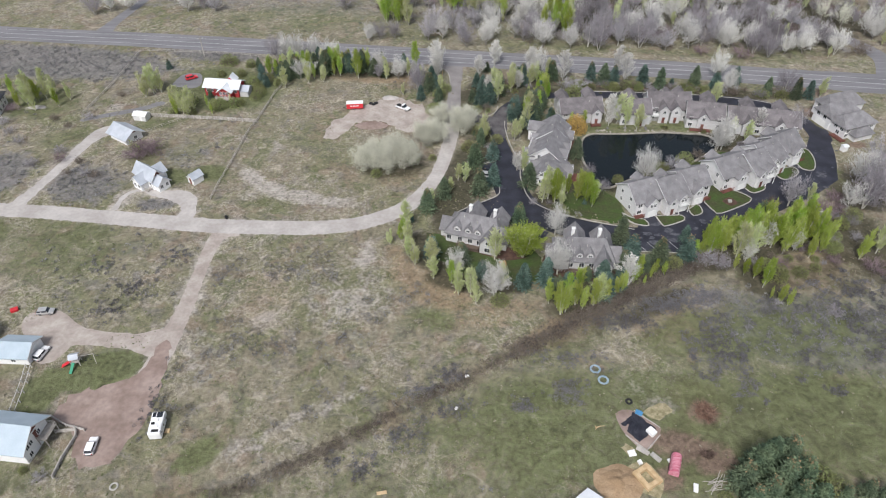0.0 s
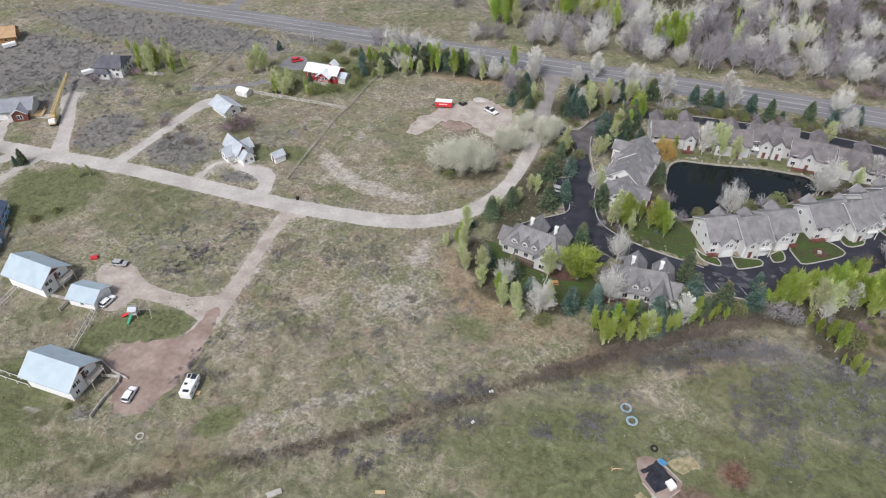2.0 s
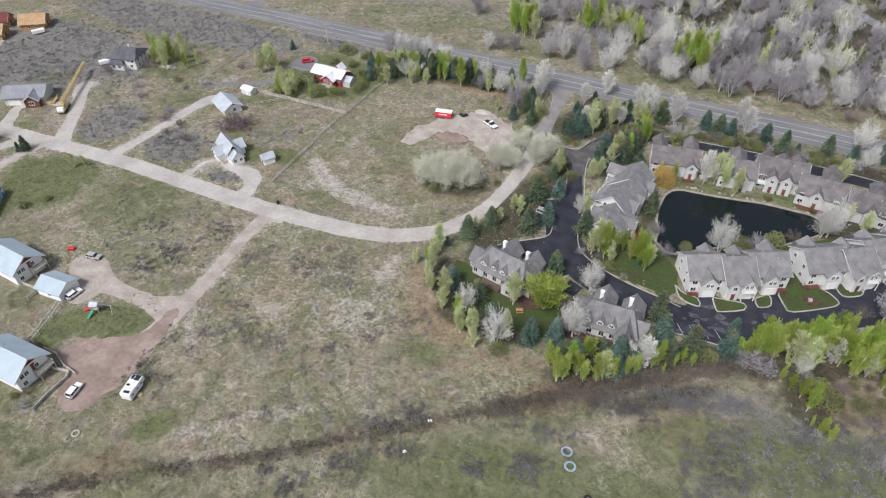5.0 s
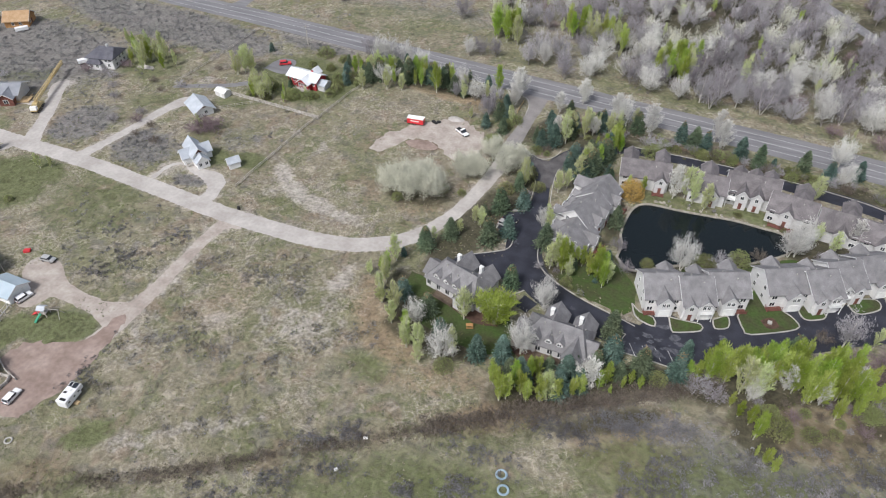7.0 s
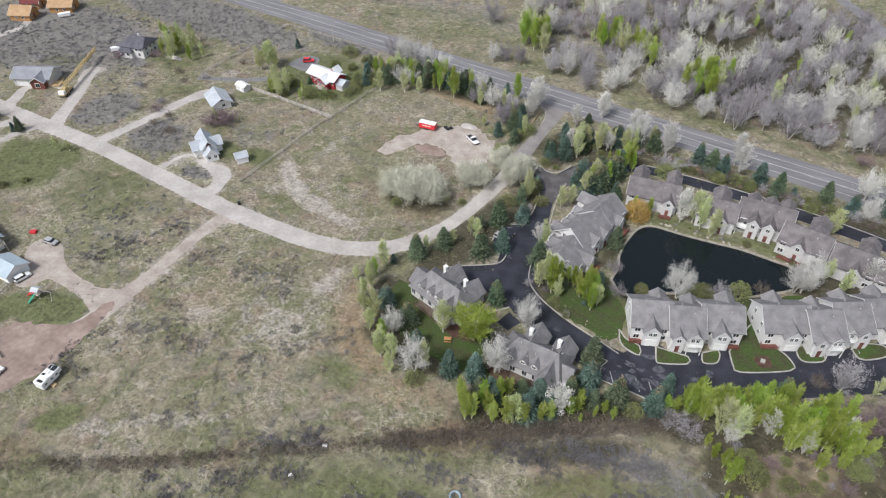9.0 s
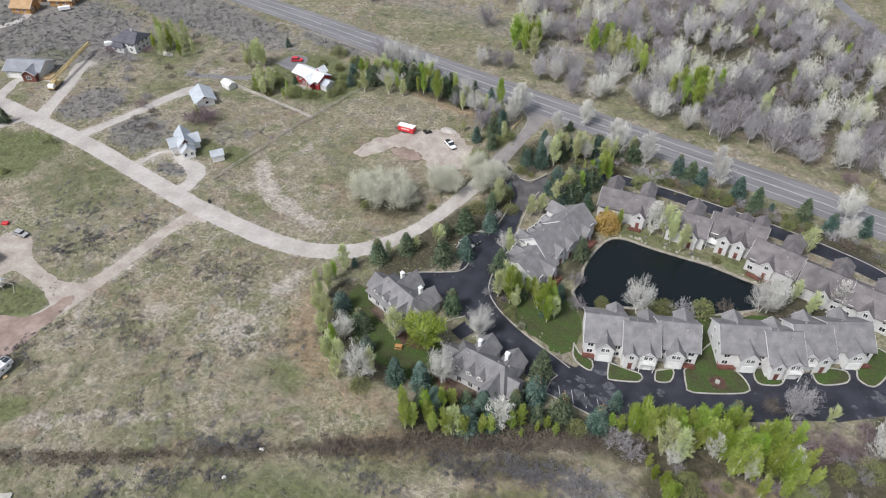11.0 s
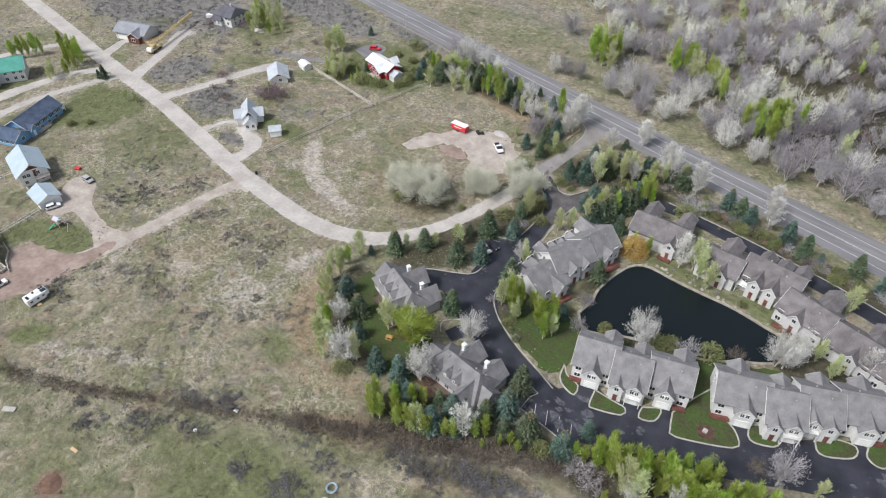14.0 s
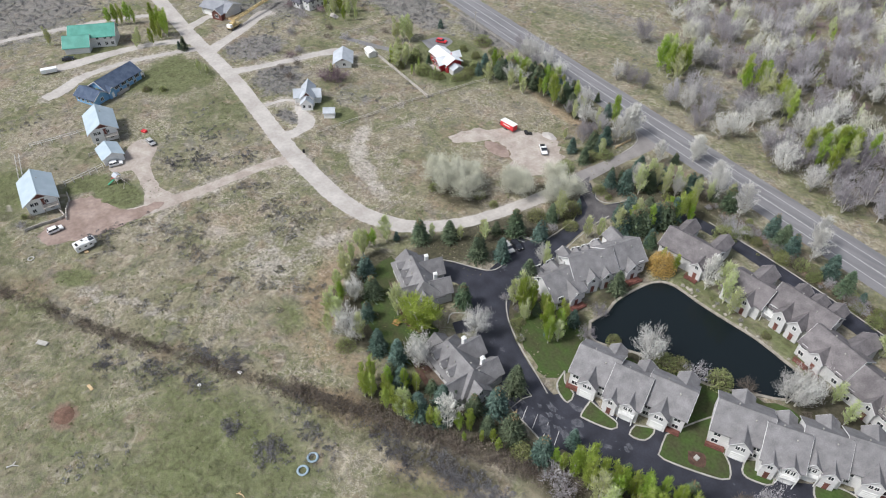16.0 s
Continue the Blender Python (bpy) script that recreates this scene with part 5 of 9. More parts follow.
gable(h, -16.0, -9.4, -4.6, 4.9, 2.7, 4.6, M_BLUE, M_ROOF_BLUE, axis="y", over=0.6)
gable(h, -9.6, -6.8, -5.6, -1.0, 2.9, 4.4, M_BLUE, M_ROOF_BLUE, axis="y", over=0.4, ends=(True, False))
for i in range(4):
    window(h, -4.6 + 3.3 * i, -4.2, 1.7, 0, 2.2, 1.5, 2)
for i in range(3):
    window(h, -3.4 + 3.6 * i, -4.2, 0.1, 0, 1.2, 1.1)
entry_door(h, -8.2, -5.6, 0.1, 0, M_WHITE)
for wy in (-3.2, -1.0, 1.4, 3.4):
    window(h, -16.0, wy, 0.9, -90, 1.1, 1.3)
window(h, -12.6, -4.6, 0.9, 0, 1.2, 1.2)
for wy in (-2, 1.6):
    window(h, 7.3, wy, 1.4, 90, 1.1, 1.2)
deck(h, 7.3, 9.0, -4.0, -1.0, 1.2, M_TRIM, "sen")
deck(h, -6.6, -1.0, -6.2, -4.2, 0.3, M_WOOD, "s")

# green-roofed house
h = thing("green_roof_house", -190.0, 129.8, 0, 62, "pale stucco house with a bright green metal roof", "house", "houses along the lane")
gable(h, -8.6, 8.6, -4.6, 4.6, 5.0, 8.0, M_SIDING, M_METAL_GREEN, over=0.8)
gable(h, -10.6, -1.0, -9.2, -1.0, 3.0, 6.0, M_SIDING, M_METAL_GREEN, over=0.6)
for yy in (-7.0, -3.6):
    garage_door(h, -10.6, yy, -90, 2.6, 2.2, M_CEDAR)
bm = bmesh.new()
prism(bm, [(-2.6, 5.6), (2.6, 5.6), (0, 7.7)], 8.61, 8.7, "x")
part("gable_panel", bm, M_CEDAR, h, "brown timber gable panel")
for wx in (2.0, 5.0, 7.4):
    window(h, wx, -4.6, 3.4, 0, 1.0, 1.2)
    window(h, wx, -4.6, 0.9, 0, 1.0, 1.3)
for wy in (-2.4, 0, 2.4):
    window(h, 8.6, wy, 3.4, 90, 0.9, 1.2)

# large house at the east end of the court
h = thing("east_house", 134.0, 205.0, 0, 20, "large pale house with stepped grey hipped roofs", "house", "houses in the court")
hipped(h, 3.2, 18.0, 4.2, 11.8, 5.0, 8.4, M_SIDING, M_ROOF, 0.8, 3.6)
hipped(h, -0.8, 12.0, -0.2, 7.4, 5.0, 8.0, M_SIDING, M_ROOF, 0.9, 3.6)
hipped(h, -0.4, 13.0, -6.8, 1.0, 4.2, 7.0, M_SIDING, M_ROOF, 0.9, 3.8)
hipped(h, 2.0, 9.6, -9.6, -6.6, 2.4, 4.0, M_SIDING, M_ROOF, 0.8, 1.6)
for wx, wy, wz in ((0.8, -6.8, 2.4), (0.6, -6.8, 0.8), (11.0, -6.8, 2.4)):
    window(h, wx, wy, wz, 0, 1.3, 1.2, 2)
for wx, wy, wz in ((-0.8, 2.4, 3.2), (-0.8, 5.4, 3.2), (-0.4, -2.6, 2.6), (-0.4, -5.2, 2.6), (-0.4, -4.0, 0.8), (3.2, 9.4, 3.2)):
    window(h, wx, wy, wz, -90, 1.3, 1.3)
garage_door(h, -0.8, 3.6, -90, 4.4)
deck(h, -2.6, -0.5, -8.4, -3.0, 0.4, M_CEDAR, "sw")
# house roofs beyond the corner of the field
h = simple_house("white_barn", 26.5, 62.4, 38, 9, 7, 3.2, 4.6, M_WHITE, M_METAL_WHITE, "white metal barn beside the spoil heap", 0.4)


# ---- vehicles ----
def wheel(parent, x, y, r, w, side):
    bm = bmesh.new()
    for a, b in ((0.62 * r, r),):
        n = 14
        vs = [[bm.verts.new((x + rr * math.cos(2 * math.pi * k / n), y + yy, r + rr * math.sin(2 * math.pi * k / n))) for k in range(n)] for rr, yy in ((a, -w / 2), (b * 0.94, -w / 2), (b, -w / 4), (b, w / 4), (b * 0.94, w / 2), (a, w / 2))]
        for r0, r1 in zip(vs, vs[1:]):
            for k in range(n):
                bm.faces.new((r0[k], r0[(k + 1) % n], r1[(k + 1) % n], r1[k]))
    tyre = part("wheel", bm, M_RUBBER, parent, "black tyre")
    bm = bmesh.new()
    tube(bm, [(x, y - w * 0.4, r), (x, y + w * 0.4, r)], [0.63 * r, 0.63 * r], 12)
    part("rim", bm, M_STEEL, tyre)


def car(name, x, y, turn, paint, label, length=4.7, width=1.9, height=1.7, suv=True, bed=False, category="car"):
    """A parked car that looks along its local +x."""
    c = thing(name, x, y, 0.06, turn, label, category, "parked vehicles")
    hl, hw, r = length / 2, width / 2, 0.36
    bm = bmesh.new()
    prism(bm, [(-hl, 0.35), (hl, 0.35), (hl, 0.75), (hl - 0.15, 0.92), (0.25 * length, 1.0), (-hl + 0.1, 1.02), (-hl, 0.85)], -hw, hw, "y")
    bmesh.ops.bevel(bm, geom=[e for e in bm.edges], offset=0.07, segments=2, affect="EDGES")
    part("body", bm, paint, c)
    back = -0.05 * length if bed else (-hl + 0.12 if suv else -hl + 0.7)
    rear_top = back + (0.15 if bed else 0.35)
    prof = [(0.24 * length, 0.98), (0.10 * length, height - 0.04), (rear_top, height - 0.02), (back, 1.0)]
    bm = bmesh.new()
    prism(bm, prof, -hw + 0.1, hw - 0.1, "y")
    part("cabin_glass", bm, M_GLASS, c, "dark glazing")
    bm = bmesh.new()
    prism(bm, [(0.105 * length, height - 0.06), (0.095 * length, height), (rear_top, height + 0.01), (rear_top - 0.05, height - 0.06)], -hw + 0.13, hw - 0.13, "y")
    for px in ((0.10 + 0.24) / 2 * length, back + 0.15, (0.1 * length + back) / 2):
        for s in (-1, 1):
            box(bm, px - 0.05, px + 0.05, s * (hw - 0.1) - 0.02, s * (hw - 0.1) + 0.02, 1.0, height - 0.04 if px < 0.1 * length else 1.35)
    part("roof", bm, paint, c)
    if bed:
        bm = bmesh.new()
        box(bm, -hl + 0.15, back - 0.1, -hw + 0.15, hw - 0.15, 0.98, 1.045)
        part("bed_cover", bm, M_RUBBER, c, "black bed cover")
    for wx in (-hl + 0.85, hl - 0.9):
        for wy in (-hw + 0.1, hw - 0.1):
            wheel(c, wx, wy, r, 0.24, 1)
    for s in (-1, 1):
        bm = bmesh.new()
        box(bm, hl - 0.1, hl + 0.02, s * (hw - 0.35) - 0.2, s * (hw - 0.35) + 0.2, 0.66, 0.82)
        part("headlight", bm, M_LIGHT, c)
        bm = bmesh.new()
        box(bm, -hl - 0.02, -hl + 0.1, s * (hw - 0.22) - 0.13, s * (hw - 0.22) + 0.13, 0.68, 0.9)
        part("tail_light", bm, M_TAIL, c)
    for bx in (-hl, hl):
        bm = bmesh.new()
        box(bm, bx - 0.08, bx + 0.08, -hw + 0.05, hw - 0.05, 0.36, 0.55)
        part("bumper", bm, M_RUBBER, c)
    return c


car("suv", -75.2, 79.7, 93, M_CARWHITE, "white sport utility car on the red dirt", 4.3, 1.8, 1.6)
car("suv", -97.0, 105.0, 78, M_CARWHITE, "white sport utility car beside the garage", 4.4, 1.8, 1.6)
car("hatchback", -102, 118.7, 5, M_CARSILVER, "silver hatchback parked at the gravel's edge", 4.2, 1.8, 1.5)
car("pickup_truck", -15.2, 220.0, -35, M_CARWHITE, "white pickup truck with a black bed cover", 5.6, 2.0, 1.85, bed=True, category="truck")
car("suv", 13.2, 177.4, -10, M_CARSILVER, "silver car in a parking bay", 4.6)
car("sedan", 13.8, 180.2, -12, M_CARDARK, "black car in a parking bay", 4.6, 1.85, 1.5, False)
car("sedan", -181.5, 115.5, 75, M_CARDARK, "dark car by the green-roofed house", 4.6, 1.85, 1.5, False)
car("suv", -99.2, 243.5, 30, M_CARRED, "red car on the paved yard", 4.6)


def camper(x, y, turn):
    c = thing("camper_trailer", x, y, 0, turn, "long white camper trailer with rooftop boxes", "camper", "parked vehicles")
    bm = bmesh.new()
    prism(bm, [(-3.6, 0.6), (2.4, 0.6), (2.4, 1.5), (3.6, 1.5), (3.6, 2.9), (3.2, 3.2), (-3.4, 3.2), (-3.6, 3.0)], -1.2, 1.2, "y")
    bmesh.ops.bevel(bm, geom=bm.edges[:], offset=0.08, segments=2, affect="EDGES")
    part("body", bm, M_CARWHITE, c)
    for x0, x1, y0, y1, h, m, nm in ((1.5, 3.3, -0.95, 0.2, 0.06, M_GLASS, "solar_panel"), (1.7, 3.2, 0.35, 1.0, 0.06, M_GLASS, "solar_panel"), (-2.2, -0.4, -1.0, -0.6, 0.14, M_TRIM, "awning_case"), (0.2, 1.1, -0.4, 0.4, 0.32, M_TRIM, "air_conditioner"), (-1.8, -1.1, -0.5, 0.2, 0.2, M_TRIM, "roof_hatch"), (-0.7, 0.0, 0.2, 0.9, 0.12, M_RUBBER, "roof_hatch"), (-3.1, -2.3, -0.8, 0.5, 0.1, M_RUBBER, "roof_hatch")):
        bm = bmesh.new()
        box(bm, x0, x1, y0, y1, 3.18, 3.2 + h)
        part(nm, bm, m, c)
    for s in (-1, 1):
        for wx in (-2.4, -0.2, 1.6):
            window(c, wx, s * 1.2, 1.8, 0 if s < 0 else 180, 0.8, 0.6, 0)
        for wx in (-1.4, -0.5):
            wheel(c, wx, s * 1.08, 0.36, 0.22, s)
    bm = bmesh.new()
    box(bm, 2.82, 2.98, -0.6, 0.6, 0.0, 1.5)
    part("landing_leg", bm, M_STEEL, c)
    c.scale = (0.8, 1.1, 0.8)
    return c


camper(-62.4, 84.3, 95)
bm = bmesh.new()
box(bm, -60.9, -59.9, 83.2, 84.2, 0.0, 0.35)
box(bm, -60.8, -60.0, 83.3, 84.1, 0.35, 0.4)
tagged(part("step_box", bm, M_NEWWOOD), "small timber step beside the camper", "box")


def cargo_trailer(x, y, turn):
    c = thing("cargo_trailer", x, y, 0, turn, "red enclosed cargo trailer with a white roof", "trailer", "parked vehicles")
    bm = bmesh.new()
    box(bm, -3.0, 3.0, -1.15, 1.15, 0.55, 2.5)
    bmesh.ops.bevel(bm, geom=bm.edges[:], offset=0.06, segments=1, affect="EDGES")
    part("body", bm, M_CARRED, c)
    bm = bmesh.new()
    box(bm, -3.05, 3.05, -1.2, 1.2, 2.5, 2.62)
    part("roof", bm, M_TRIM, c, "white roof")
    bm = bmesh.new()
    for k, (a, b) in enumerate(((-1.6, -0.9), (-0.7, 0.3), (0.5, 1.5))):
        box(bm, a, b, -1.17, -1.152, 1.5, 1.85)
        box(bm, a, b, 1.152, 1.17, 1.5, 1.85)
    part("sign_bar", bm, M_TRIM, c, "white sign bars")
    for s in (-1, 1):
        for wx in (-0.9, 0.0):
            wheel(c, wx, s * 1.2, 0.36, 0.22, s)
    bm = bmesh.new()
    tube(bm, [(-3.0, -0.7, 0.55), (-4.5, 0, 0.5)], [0.07, 0.07])
    tube(bm, [(-3.0, 0.7, 0.55), (-4.5, 0, 0.5)], [0.07, 0.07])
    tube(bm, [(-4.5, 0, 0.0), (-4.5, 0, 0.6)], [0.06, 0.06])
    part("drawbar", bm, M_RUBBER, c)
    return c


cargo_trailer(-32.8, 220.4, 4)
bm = bmesh.new()
for i, (x, y) in enumerate(((-27.2, 223.4), (-26.2, 222.8), (-25.4, 223.8))):
    bmesh.ops.create_icosphere(bm, subdivisions=2, radius=0.7, matrix=pose(x, y, 0.4) @ Matrix.Diagonal((1.2, 0.9, 0.7, 1)))
tagged(part("junk_heap", bm, M_RUBBER), "dark heap of scrap beside the red trailer", "heap")

van = thing("horse_trailer", 47.2, 74.6, 0, 68, "faded pink rounded horse trailer in the field", "trailer", "parked vehicles")
bm = bmesh.new()
prism(bm, [(-1.05, 0.5), (1.05, 0.5), (1.05, 1.6), (0.75, 2.15), (0.3, 2.35), (-0.3, 2.35), (-0.75, 2.15), (-1.05, 1.6)], -2.3, 2.4, "x")
bmesh.ops.bevel(bm, geom=bm.edges[:], offset=0.12, segments=2, affect="EDGES")
part("body", bm, M_PINK, van)
bm = bmesh.new()
for k in range(5):
    box(bm, -1.8 + 0.85 * k, -1.72 + 0.85 * k, -0.55, 0.55, 2.28, 2.4)
part("roof_rib", bm, M_PINK, van)
for s in (-1, 1):
    wheel(van, -0.3, s * 1.02, 0.34, 0.22, s)
bm = bmesh.new()
tube(bm, [(2.3, 0, 0.5), (3.3, 0, 0.45), (3.3, 0, 0.0)], [0.06, 0.06, 0.05])
part("drawbar", bm, M_STEEL, van)

t = thing("utility_trailer", -175.0, 106.4, 0, 75, "white box trailer beside the drive", "trailer", "parked vehicles")
bm = bmesh.new()
box(bm, -2.9, 2.9, -1.1, 1.1, 0.5, 2.1)
bmesh.ops.bevel(bm, geom=bm.edges[:], offset=0.08, segments=2, affect="EDGES")
part("body", bm, M_CARWHITE, t)
for s in (-1, 1):
    wheel(t, -0.4, s * 1.05, 0.34, 0.2, s)
for x, y, a in ((-176.5, 216.5, 50), (-224.0, 231.0, 50)):
    t = thing("utility_trailer", x, y, 0, a, "long white trailer parked in the sagebrush", "trailer", "parked vehicles")
    bm = bmesh.new()
    box(bm, -2.6, 2.6, -1.0, 1.0, 0.5, 1.9)
    bmesh.ops.bevel(bm, geom=bm.edges[:], offset=0.08, segments=2, affect="EDGES")
    part("body", bm, M_CARWHITE, t)
    for s in (-1, 1):
        wheel(t, -0.4, s * 1.0, 0.34, 0.2, s)


def crane(x, y, turn):
    c = thing("mobile_crane", x, y, 0, turn, "yellow truck crane with its long lattice boom lowered", "crane", "parked vehicles")
    bm = bmesh.new()
    box(bm, -3.6, 3.4, -1.2, 1.2, 0.9, 1.4)
    bmesh.ops.bevel(bm, geom=bm.edges[:], offset=0.06, segments=1, affect="EDGES")
    part("carrier", bm, M_YELLOW, c)
    bm = bmesh.new()
    prism(bm, [(-3.6, 1.4), (-2.0, 1.4), (-2.2, 2.6), (-3.4, 2.7)], -1.1, 1.1, "y")
    part("cab", bm, M_TRIM, c)
    bm = bmesh.new()
    tube(bm, [(0, 0, 1.4), (0, 0, 2.0)], [0.9, 0.8], 12)
    box(bm, -1.6, 0.8, -0.9, 0.9, 2.0, 2.9)
    part("turntable", bm, M_YELLOW, c)
    bm = bmesh.new()
    n = 15
    for k in range(n):
        a, b = k * 2.0, (k + 1) * 2.0
        w0, w1 = 0.55 - 0.02 * k, 0.55 - 0.02 * (k + 1)
        for sy, sz in ((-1, -1), (1, -1), (1, 1), (-1, 1)):
            tube(bm, [(a, sy * w0, 3.2 + sz * w0 + 0.03 * a), (b, sy * w1, 3.2 + sz * w1 + 0.03 * b)], [0.12, 0.12], 4)
        tube(bm, [(a, -w0, 3.2 + w0 + 0.03 * a), (b, w1, 3.2 + w1 + 0.03 * b)], [0.08, 0.08], 4)
        tube(bm, [(a, -w0, 3.2 - w0 + 0.03 * a), (b, -w1, 3.2 + w1 + 0.03 * b)], [0.08, 0.08], 4)
        tube(bm, [(a, w0, 3.2 - w0 + 0.03 * a), (b, w1, 3.2 + w1 + 0.03 * b)], [0.08, 0.08], 4)
    box(bm, 0, 30, -0.32, 0.32, 3.1, 3.3)
    part("boom", bm, M_YELLOW, c, "long yellow boom")
    for wx in (-2.6, -1.2, 1.4, 2.6):
        for s in (-1, 1):
            wheel(c, wx, s * 1.1, 0.5, 0.35, s)
    return c


crane(-167.0, 181.6, 115)


# ---- fences and poles ----
def rail_fence(name, pts, label, height=1.2, rails=3, gap=2.6, material=None, radius=0.06):
    f = thing(name, 0, 0, 0, 0, label, "fence", "fences")
    mat = material or M_WOOD
    pos = []
    for (ax, ay), (bx, by) in zip(pts, pts[1:]):
        n = max(1, int(math.hypot(bx - ax, by - ay) / gap))
        pos += [(ax + (bx - ax) * i / n, ay + (by - ay) * i / n) for i in range(n)]
    pos.append(pts[-1])
    key = ("post", height, radius, mat.name)
    if key not in MESHES:
        bm = bmesh.new()
        tube(bm, [(0, 0, -0.1), (0, 0, height * 1.05)], [radius * 1.2, radius], 6)
        me = bpy.data.meshes.new("post")
        bm.to_mesh(me), bm.free()
        me.materials.append(mat)
        MESHES[key] = me
    for i, (px, py) in enumerate(pos):
        p = new("post", MESHES[key])
        p.parent = f
        p.matrix_local = pose(px, py, 0, 0, 0, 40 * i)
    for k in range(rails):
        zz = height * (k + 1) / rails - 0.1
        for (ax, ay), (bx, by) in zip(pts, pts[1:]):
            bm = bmesh.new()
            tube(bm, [(ax, ay, zz), ((ax + bx) / 2, (ay + by) / 2, zz - 0.03), (bx, by, zz)], [radius * 0.75] * 3, 5)
            part("rail", bm, mat, f)
    return f


for off in (0.0, 1.2):
    rail_fence("rail_fence", [(-99.1 + off, 101.3), (-98.0 + off, 96.7), (-96.8 + off, 88.6)], "pale grey pole fence between house and garage", 1.2, 1, 2.2, M_POLE, 0.12)
    rail_fence("rail_fence", [(-122, 80.4 + off), (-111.2, 78.6 + off), (-106.2, 77.8 + off), (-99.4, 77.0 + off)], "pale grey pole fence behind the house", 1.2, 1, 2.4, M_POLE, 0.12)
    rail_fence("rail_fence", [(-126 + off, 86), (-124.9 + off, 92.7), (-124.2 + off, 98.5), (-124.1 + off, 104.3)], "pale grey pole fence in the meadow", 1.2, 1, 2.4, M_POLE, 0.12)
rail_fence("rail_fence", [(-112.7, 103.8), (-107.1, 103.5), (-107.4, 99.8)], "short grey pole fence by the garage", 1.3, 3, 2.0, None, 0.16)
rail_fence("garden_fence", [(-91.0, 87.7), (-87.1, 87.3), (-82.9, 85.0), (-78.5, 83.8)], "low grey timber fence between the garden and the yard", 1.0, 2, 1.6, None, 0.16)
rail_fence("garden_fence", [(-84.6, 83.4), (-80.3, 83.9), (-79.7, 82.4), (-80.5, 76.9), (-80.6, 72.7)], "low pale timber fence round a small garden", 1.0, 3, 1.6, None, 0.2)
rail_fence("board_fence", [(-107, 215.4), (-93, 214), (-80, 212.6), (-67, 211)], "grey board fence below the red house", 1.4, 4, 2.2, None, 0.14)
rail_fence("field_fence", [(-72, 166), (-71.4, 175), (-70.2, 186), (-68.6, 205), (-66.8, 213), (-64.4, 231), (-62, 240)], "grey post and rail fence across the pasture", 1.2, 2, 3.2, None, 0.1)
rail_fence("field_fence", [(-131.4, 216), (-128.6, 240), (-127.2, 268), (-105.5, 266.4), (-84, 264), (-66, 260)], "grey post and rail fence in the sagebrush", 1.2, 2, 3.6, None, 0.1)
rail_fence("field_fence", [(-110, 186), (-103, 194), (-100, 199)], "grey post and rail fence beside the garage", 1.2, 2, 2.6, None, 0.06)
rail_fence("field_fence", [(-106, 203), (-98, 210), (-93, 213.6)], "grey post and rail fence", 1.2, 2, 2.6, None, 0.06)
rail_fence("field_fence", [(-0.9, 240.0), (-0.9, 243.8), (-0.7, 247.6)], "tan timber entrance fence at the road mouth", 1.0, 2, 1.4, M_NEWWOOD, 0.14)
for x, y, h in ((-217, 105.3, 11), (-99, 262, 9)):
    p = thing("utility_pole", x, y, 0, 25, "weathered timber utility pole", "pole", "utility poles")
    bm = bmesh.new()
    tube(bm, [(0, 0, -0.3), (0, 0, h)], [0.2, 0.13], 8)
    part("pole", bm, M_WOOD, p)
    bm = bmesh.new()
    box(bm, -1.2, 1.2, -0.06, 0.06, h - 0.8, h - 0.65)
    part("crossarm", bm, M_WOOD, p)


# ---- small things in the fields ----
def ring_mesh(bm, R, r, squash=0.7, n=24, m=8):
    vs = [[bm.verts.new(((R + r * math.cos(b)) * math.cos(a), (R + r * math.cos(b)) * math.sin(a), squash * r * (1 + math.sin(b)))) for b in (2 * math.pi * j / m for j in range(m))] for a in (2 * math.pi * i / n for i in range(n))]
    for i in range(n):
        for j in range(m):
            bm.faces.new((vs[i][j], vs[(i + 1) % n][j], vs[(i + 1) % n][(j + 1) % m], vs[i][(j + 1) % m]))


for x, y, R, r, mat, lab, nm in ((35.2, 100.2, 1.05, 0.26, M_TYREBLUE, "large blue-grey tyre lying flat in the pasture", "tyre"), (36.5, 97.0, 1.05, 0.26, M_TYREBLUE, "large blue-grey tyre lying flat in the pasture", "tyre"), (41.2, 91.0, 0.6, 0.26, M_RUBBER, "black tyre lying flat in the pasture", "tyre"), (-67.4, 70.7, 0.75, 0.2, M_CONCRETE, "pale ring of stone round a fire pit", "fire_ring")):
    bm = bmesh.new()
    ring_mesh(bm, R, r)
    ob = tagged(part(nm, bm, mat), lab, "tyre" if nm == "tyre" else "ring")
    ob.location = (x, y, 0)
bm = bmesh.new()
box(bm, -0.3, 0.3, -0.3, 0.3, 0, 1.05)
box(bm, -0.34, 0.34, -0.36, 0.34, 1.05, 1.12)
ob = tagged(part("waste_bin", bm, M_RUBBER), "black wheeled bin at the lane's edge", "bin")
ob.location = (-64.9, 156.6, 0)
